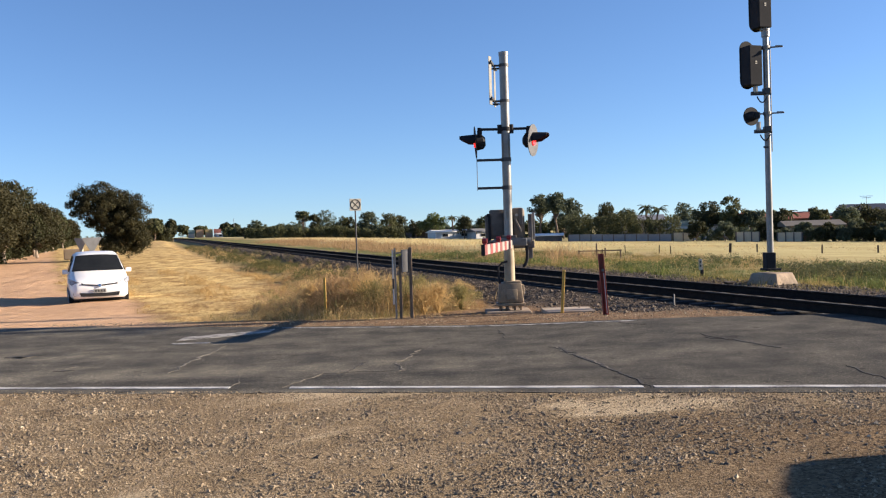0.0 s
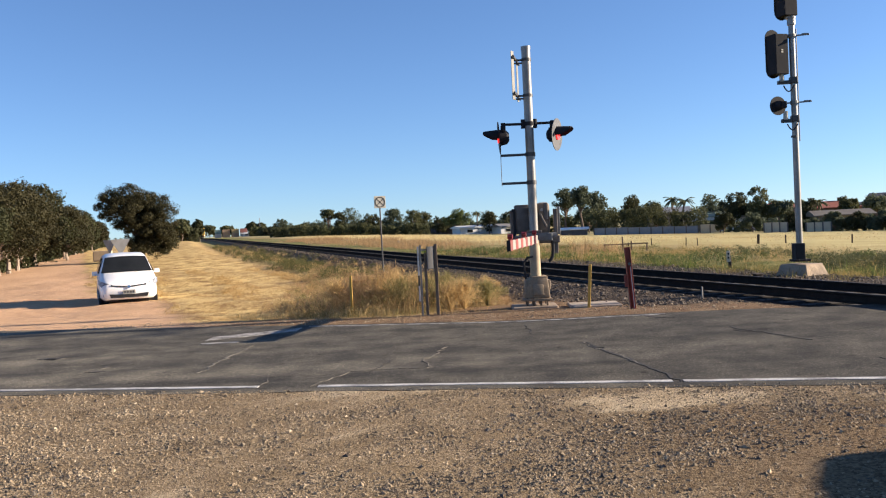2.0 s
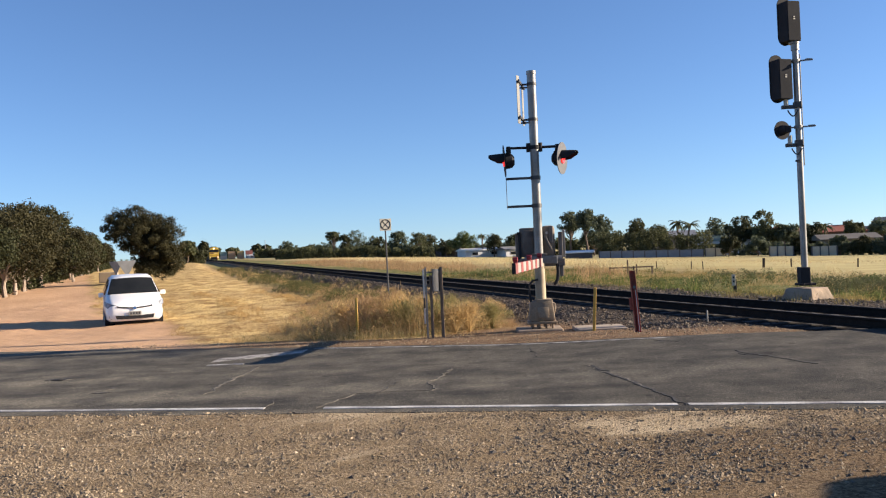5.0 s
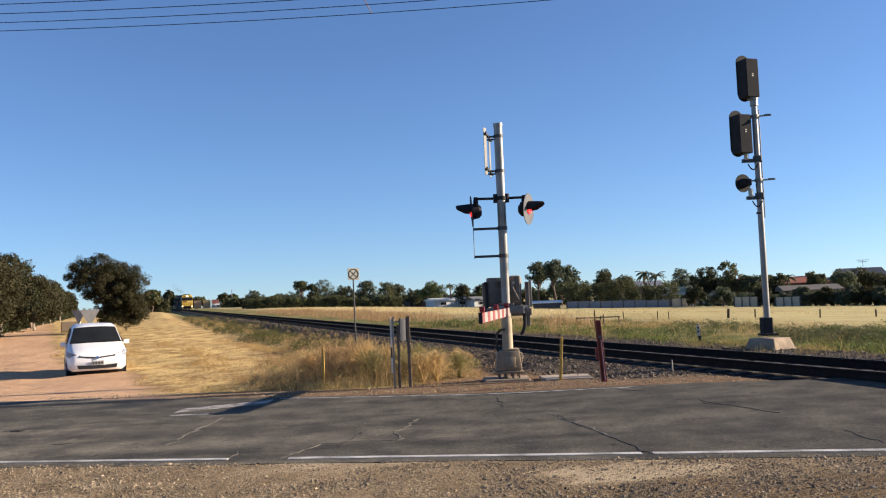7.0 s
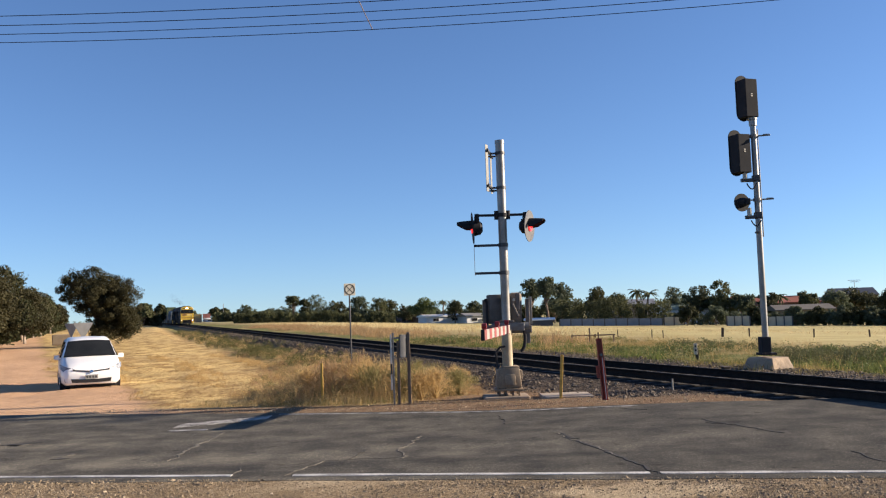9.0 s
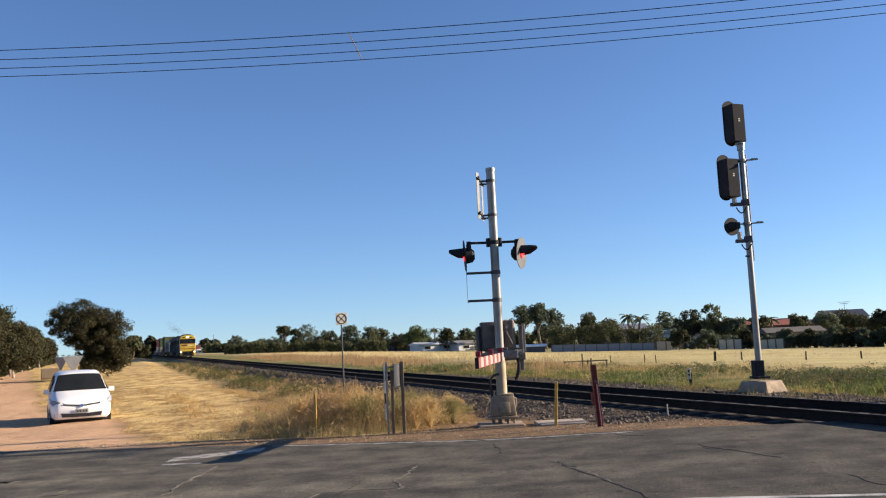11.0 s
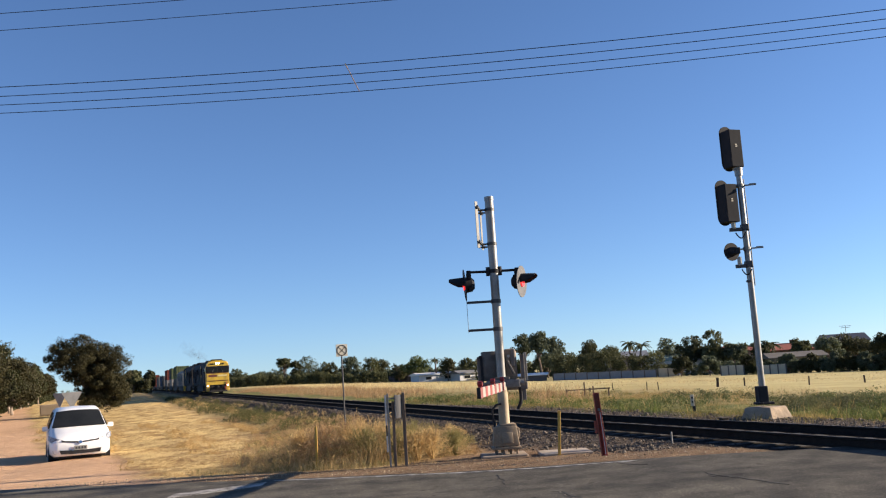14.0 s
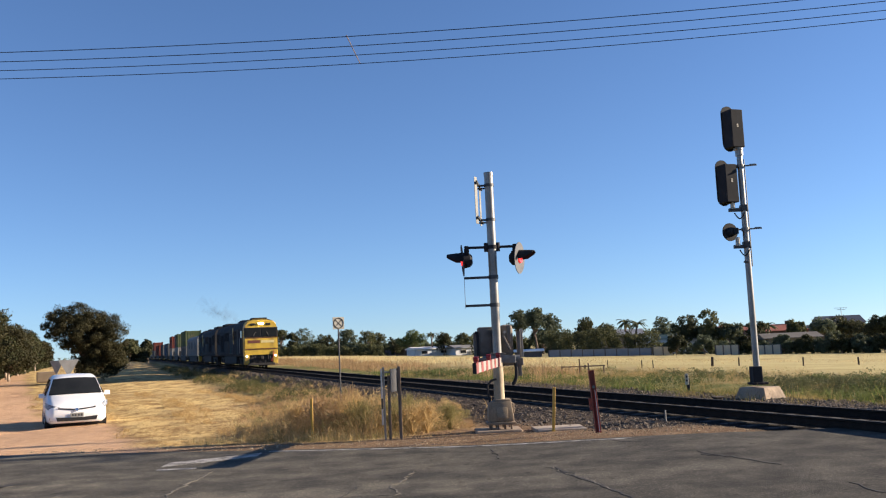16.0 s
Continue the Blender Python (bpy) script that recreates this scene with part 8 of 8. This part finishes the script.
x, y, rnd = scatter(11000, 32, -30, 34, 14, 110, lambda x, y: far_side(x, y, 5.5, 20) * np.clip(0.2 + 1.1 * noise2(x, y, 6.0, 2.4), 0.02, 1) * (1 - 0.6 * sstep(10, 20, x)))
blades("rust_meadow", x, y, rnd.uniform(0.2, 0.45, len(x)), 0.009, M_G_RUST, "rust-brown and golden dry growth beyond the track", 32, lean=0.8, tuft=15, spread=0.12)
x, y, rnd = scatter(30000, 33, -10, 36, 12, 60, lambda x, y: far_side(x, y, 3.0, 13) * np.clip(0.0 + 1.3 * noise2(x, y, 2.6, 3.3), 0, 1) * (1.0 - 0.5 * sstep(7, 10, side_of(x, y))))
blades("green_weeds", x, y, rnd.uniform(0.16, 0.42, len(x)) * (1.25 - 0.6 * sstep(4, 10, side_of(x, y))), 0.014, M_G_GREEN, "green leafy weeds beyond the track", 33, lean=0.8, tuft=15, spread=0.10)
# darker leafy growth standing up in drifts
x, y, rnd = scatter(6500, 34, -6, 36, 22, 56, lambda x, y: far_side(x, y, 4.5, 16) * np.clip(-0.10 + 1.3 * noise2(x, y, 3.2, 0.3), 0, 1))
clumps("leafy_weeds", x, y, rnd.uniform(0.16, 0.44, len(x)), 90, 0.036, M_LEAF_GREEN, "low dark green leafy weeds beyond the track", 34, up=0.35, thin=0.4)
x, y, rnd = scatter(1100, 39, 11, 22, 24, 44, lambda x, y: far_side(x, y, 5.5, 17) * np.clip(0.05 + 1.3 * noise2(x, y, 2.4, 5.1), 0, 1))
clumps("dark_weed_bushes", x, y, rnd.uniform(0.16, 0.36, len(x)), 150, 0.034, M_LEAF_OLIVE, "dark green bushy weeds standing in the meadow", 39, up=0.45, thin=0.3)
x, y, rnd = scatter(9000, 35, -12, 34, 12, 60, lambda x, y: far_side(x, y, 2.6, 20) * clumpy(x, y, 1.6, 2.7, 0.05))
blades("dry_stalks", x, y, rnd.uniform(0.15, 0.62, len(x)) ** 1.2, 0.006, M_G_STRAW, "fine dry stalks beyond the track", 35, lean=0.7)
# pale tall grass that edges the field, far along the line
x, y, rnd = scatter(90000, 36, -60, 12, 60, 220, lambda x, y: sstep(14, 19, side_of(x, y)) * (1 - sstep(24, 44, side_of(x, y))) * clumpy(x, y, 5.0, 0.4, 0.1))
blades("field_grass", x, y, rnd.uniform(0.12, 0.50, len(x)), 0.028, M_G_PALE, "tall pale seeding grass along the field edge", 36, lean=0.5)
x, y, rnd = scatter(17000, 37, -34, 8, 44, 150, lambda x, y: sstep(5.0, 8, side_of(x, y)) * (1 - sstep(14, 19, side_of(x, y))) * np.clip(0.25 + 1.2 * noise2(x, y, 7.0, 2.4), 0.03, 1))
blades("rust_grass", x, y, rnd.uniform(0.3, 0.75, len(x)), 0.022, M_G_BROWN, "rust-brown dry growth beside the line", 37, lean=0.6, tuft=14, spread=0.22)
x, y, rnd = scatter(26000, 38, -30, 75, 60, 140, lambda x, y: sstep(18, 26, side_of(x, y)) * (0.3 + 0.7 * clumpy(x, y, 9.0, 1.4, 0.0)))
blades("stubble", x, y, rnd.uniform(0.04, 0.12, len(x)), 0.05, M_G_PALE, "short pale stubble over the flat field", 38, lean=0.5)


def stones(name, x, y, size, material, label, seed, lift=0.2, zf=land_z, category="stones", full=True):
    """Loose stones, each an uneven eight-sided lump set a little into the ground."""
    rnd = np.random.RandomState(seed)
    n = len(x)
    z = zf(x, y)
    e = np.array([(1, 0, 0), (-1, 0, 0), (0, 1, 0), (0, -1, 0), (0, 0, 1), (0, 0, -1)], float)
    a = rnd.uniform(0, 6.283, n)
    sx, sy, sz = (size * rnd.uniform(0.6, 1.3, n) for _ in range(3))
    sz = sz * 0.7
    V = e[None] * np.stack([sx, sy, sz], -1)[:, None] * rnd.uniform(0.75, 1.25, (n, 6, 1)) + rnd.normal(0, 0.18, (n, 6, 3)) * size[:, None, None]
    c, s = np.cos(a)[:, None], np.sin(a)[:, None]
    X, Y = V[..., 0] * c - V[..., 1] * s, V[..., 0] * s + V[..., 1] * c
    V = np.stack([X + x[:, None], Y + y[:, None], V[..., 2] + (z + sz * lift)[:, None]], -1).reshape(-1, 3)
    f = np.array([(0, 2, 4), (2, 1, 4), (1, 3, 4), (3, 0, 4), (2, 0, 5), (1, 2, 5), (3, 1, 5), (0, 3, 5)])
    F = (np.arange(n)[:, None, None] * 6 + (f if full else f[:4])[None]).reshape(-1, 3)
    return tagged(mesh_from(name, V, F, material), label, category, kind="stuff")


def lognorm(rnd, n, med, sig, top):
    return np.minimum(med * np.exp(rnd.normal(0, sig, n)), top)


def on_shoulder(x, y):
    return (y < near_line(x) - 0.22) * sstep(-0.35, 0.65, 0.35 - drift_streak(x, y) + 0.3 * noise2(x, y, 0.5, 1.0))


x, y, rnd = scatter(330000, 51, -7.5, 7, 3.6, 9.9, lambda x, y: np.clip(0.22 + 0.8 * on_shoulder(x, y), 0, 1) * (y < near_line(x) - 0.22) * (1 - 0.6 * sstep(0.8, 3.0, x) * (1 - sstep(-2.2, -1.2, y - near_line(x)))) * clumpy(x, y, 0.22, 0.4, 0.3))
stones("shoulder_gravel", x, y, lognorm(rnd, len(x), 0.0072, 0.42, 0.024), M_STONE, "loose brown and grey gravel on the road shoulder", 51, full=False)
x, y, rnd = scatter(110000, 52, -7.5, 7, 3.6, 9.9, lambda x, y: on_shoulder(x, y) * np.clip(0.10 + 0.8 * noise2(x * 0.7 - 0.5 * y, y * 0.9 + 0.4 * x, 1.1, 2.6), 0.03, 1) * (1 - 0.5 * sstep(0.5, 3, x)))
stones("dark_gravel", x, y, lognorm(rnd, len(x), 0.0085, 0.42, 0.024), M_DARKGRAVEL, "dark grey crushed stone on the road shoulder", 52, full=False)
x, y, rnd = scatter(260, 56, -7.5, 7, 3.6, 9.6, lambda x, y: (y < near_line(x) - 0.4) * 0.8)
stones("loose_rocks", x, y, lognorm(rnd, len(x), 0.015, 0.3, 0.028), M_PALESTONE, "scattered larger pale stones on the road shoulder", 56)
x, y, rnd = scatter(14000, 53, -8, 8, 14.2, 18.2, lambda x, y: (verge_off(x, y) > 0.25) * (side_of(x, y) < -1.4) * np.clip(1.2 - verge_off(x, y) / 2.6, 0.08, 1))
stones("verge_gravel", x, y, lognorm(rnd, len(x), 0.009, 0.4, 0.028), M_STONE, "loose gravel on the far road verge", 53)


def along_track(n, seed, y0, y1, s0, s1, keep):
    """Points scattered beside the track, thicker near the crossing."""
    rnd = np.random.RandomState(seed)
    y = y0 + (y1 - y0) * rnd.rand(n) ** 1.6
    x = track_x(y) + rnd.uniform(s0, s1, n) / 0.945
    m = keep(x, y)
    return x[m], y[m], rnd


x, y, rnd = along_track(24000, 54, 13.5, 95, -3.5, 4.3, lambda x, y: (np.abs(side_of(x, y)) > 1.55) * (side_of(x, y) > -3.5 + 0.9 * sstep(22, 30, y)) * (verge_off(x, y) > 1.5 + 0.5 * noise2(x, y, 1.2)))
stones("ballast", x, y, lognorm(rnd, len(x), 0.026, 0.3, 0.05) * (1 + 0.01 * np.clip(y - 20, 0, 80)), M_BALLAST, "crushed grey-brown railway ballast", 54, lift=0.5)


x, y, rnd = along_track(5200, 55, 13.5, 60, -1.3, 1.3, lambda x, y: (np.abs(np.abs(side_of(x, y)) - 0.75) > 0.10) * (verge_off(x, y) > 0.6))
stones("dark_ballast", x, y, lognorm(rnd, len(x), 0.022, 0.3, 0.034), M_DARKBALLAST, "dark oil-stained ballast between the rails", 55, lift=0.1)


# ---- sleepers, as pieces of the track bed ----
def sleepers():
    bm = bmesh.new()
    box(bm, (0, 0, 0), (2.5, 0.24, 0.20), 0.02)
    first = None
    bed = thing("track_bed", pose(0, 0, 0), "row of grey concrete sleepers under the rails", "sleepers", kind="structure")
    y = 10.0
    while y < 70:
        x = float(track_x(y))
        if first is None:
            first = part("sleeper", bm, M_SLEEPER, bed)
            ob = first
        else:
            ob = new("sleeper", first.data)
            ob.parent = bed
        if float(verge_off(x, y)) > 0.6:
            ob.matrix_local = pose(x, y, float(track_z(y)) - 0.30, 0, 0, math.degrees(math.atan2(0.345, 1)))
        else:
            ob.matrix_local = pose(x, y, float(track_z(y)) - 0.40, 0, 0, math.degrees(math.atan2(0.345, 1)))
        y += 0.6 * 0.945


sleepers()


# ---- what moves ----
def motions():
    back = 0.0
    for k, (vehicle, length) in enumerate(zip(TRAIN, TRAIN_LEN)):
        mid = back + length / 2
        turned = Matrix.Rotation(math.pi if k == 1 else 0.0, 4, 'Z')     # the second locomotive runs tail first
        walk(vehicle, [(t, track_pose(mid + TRAIN_SPEED * (16.0 - t)) @ turned) for t in TRAIN_TIMES])
        back += length + 0.8
    walk(SMOKE, [(t, track_pose(17.0 + TRAIN_SPEED * (16.0 - t))) for t in TRAIN_TIMES])


motions()
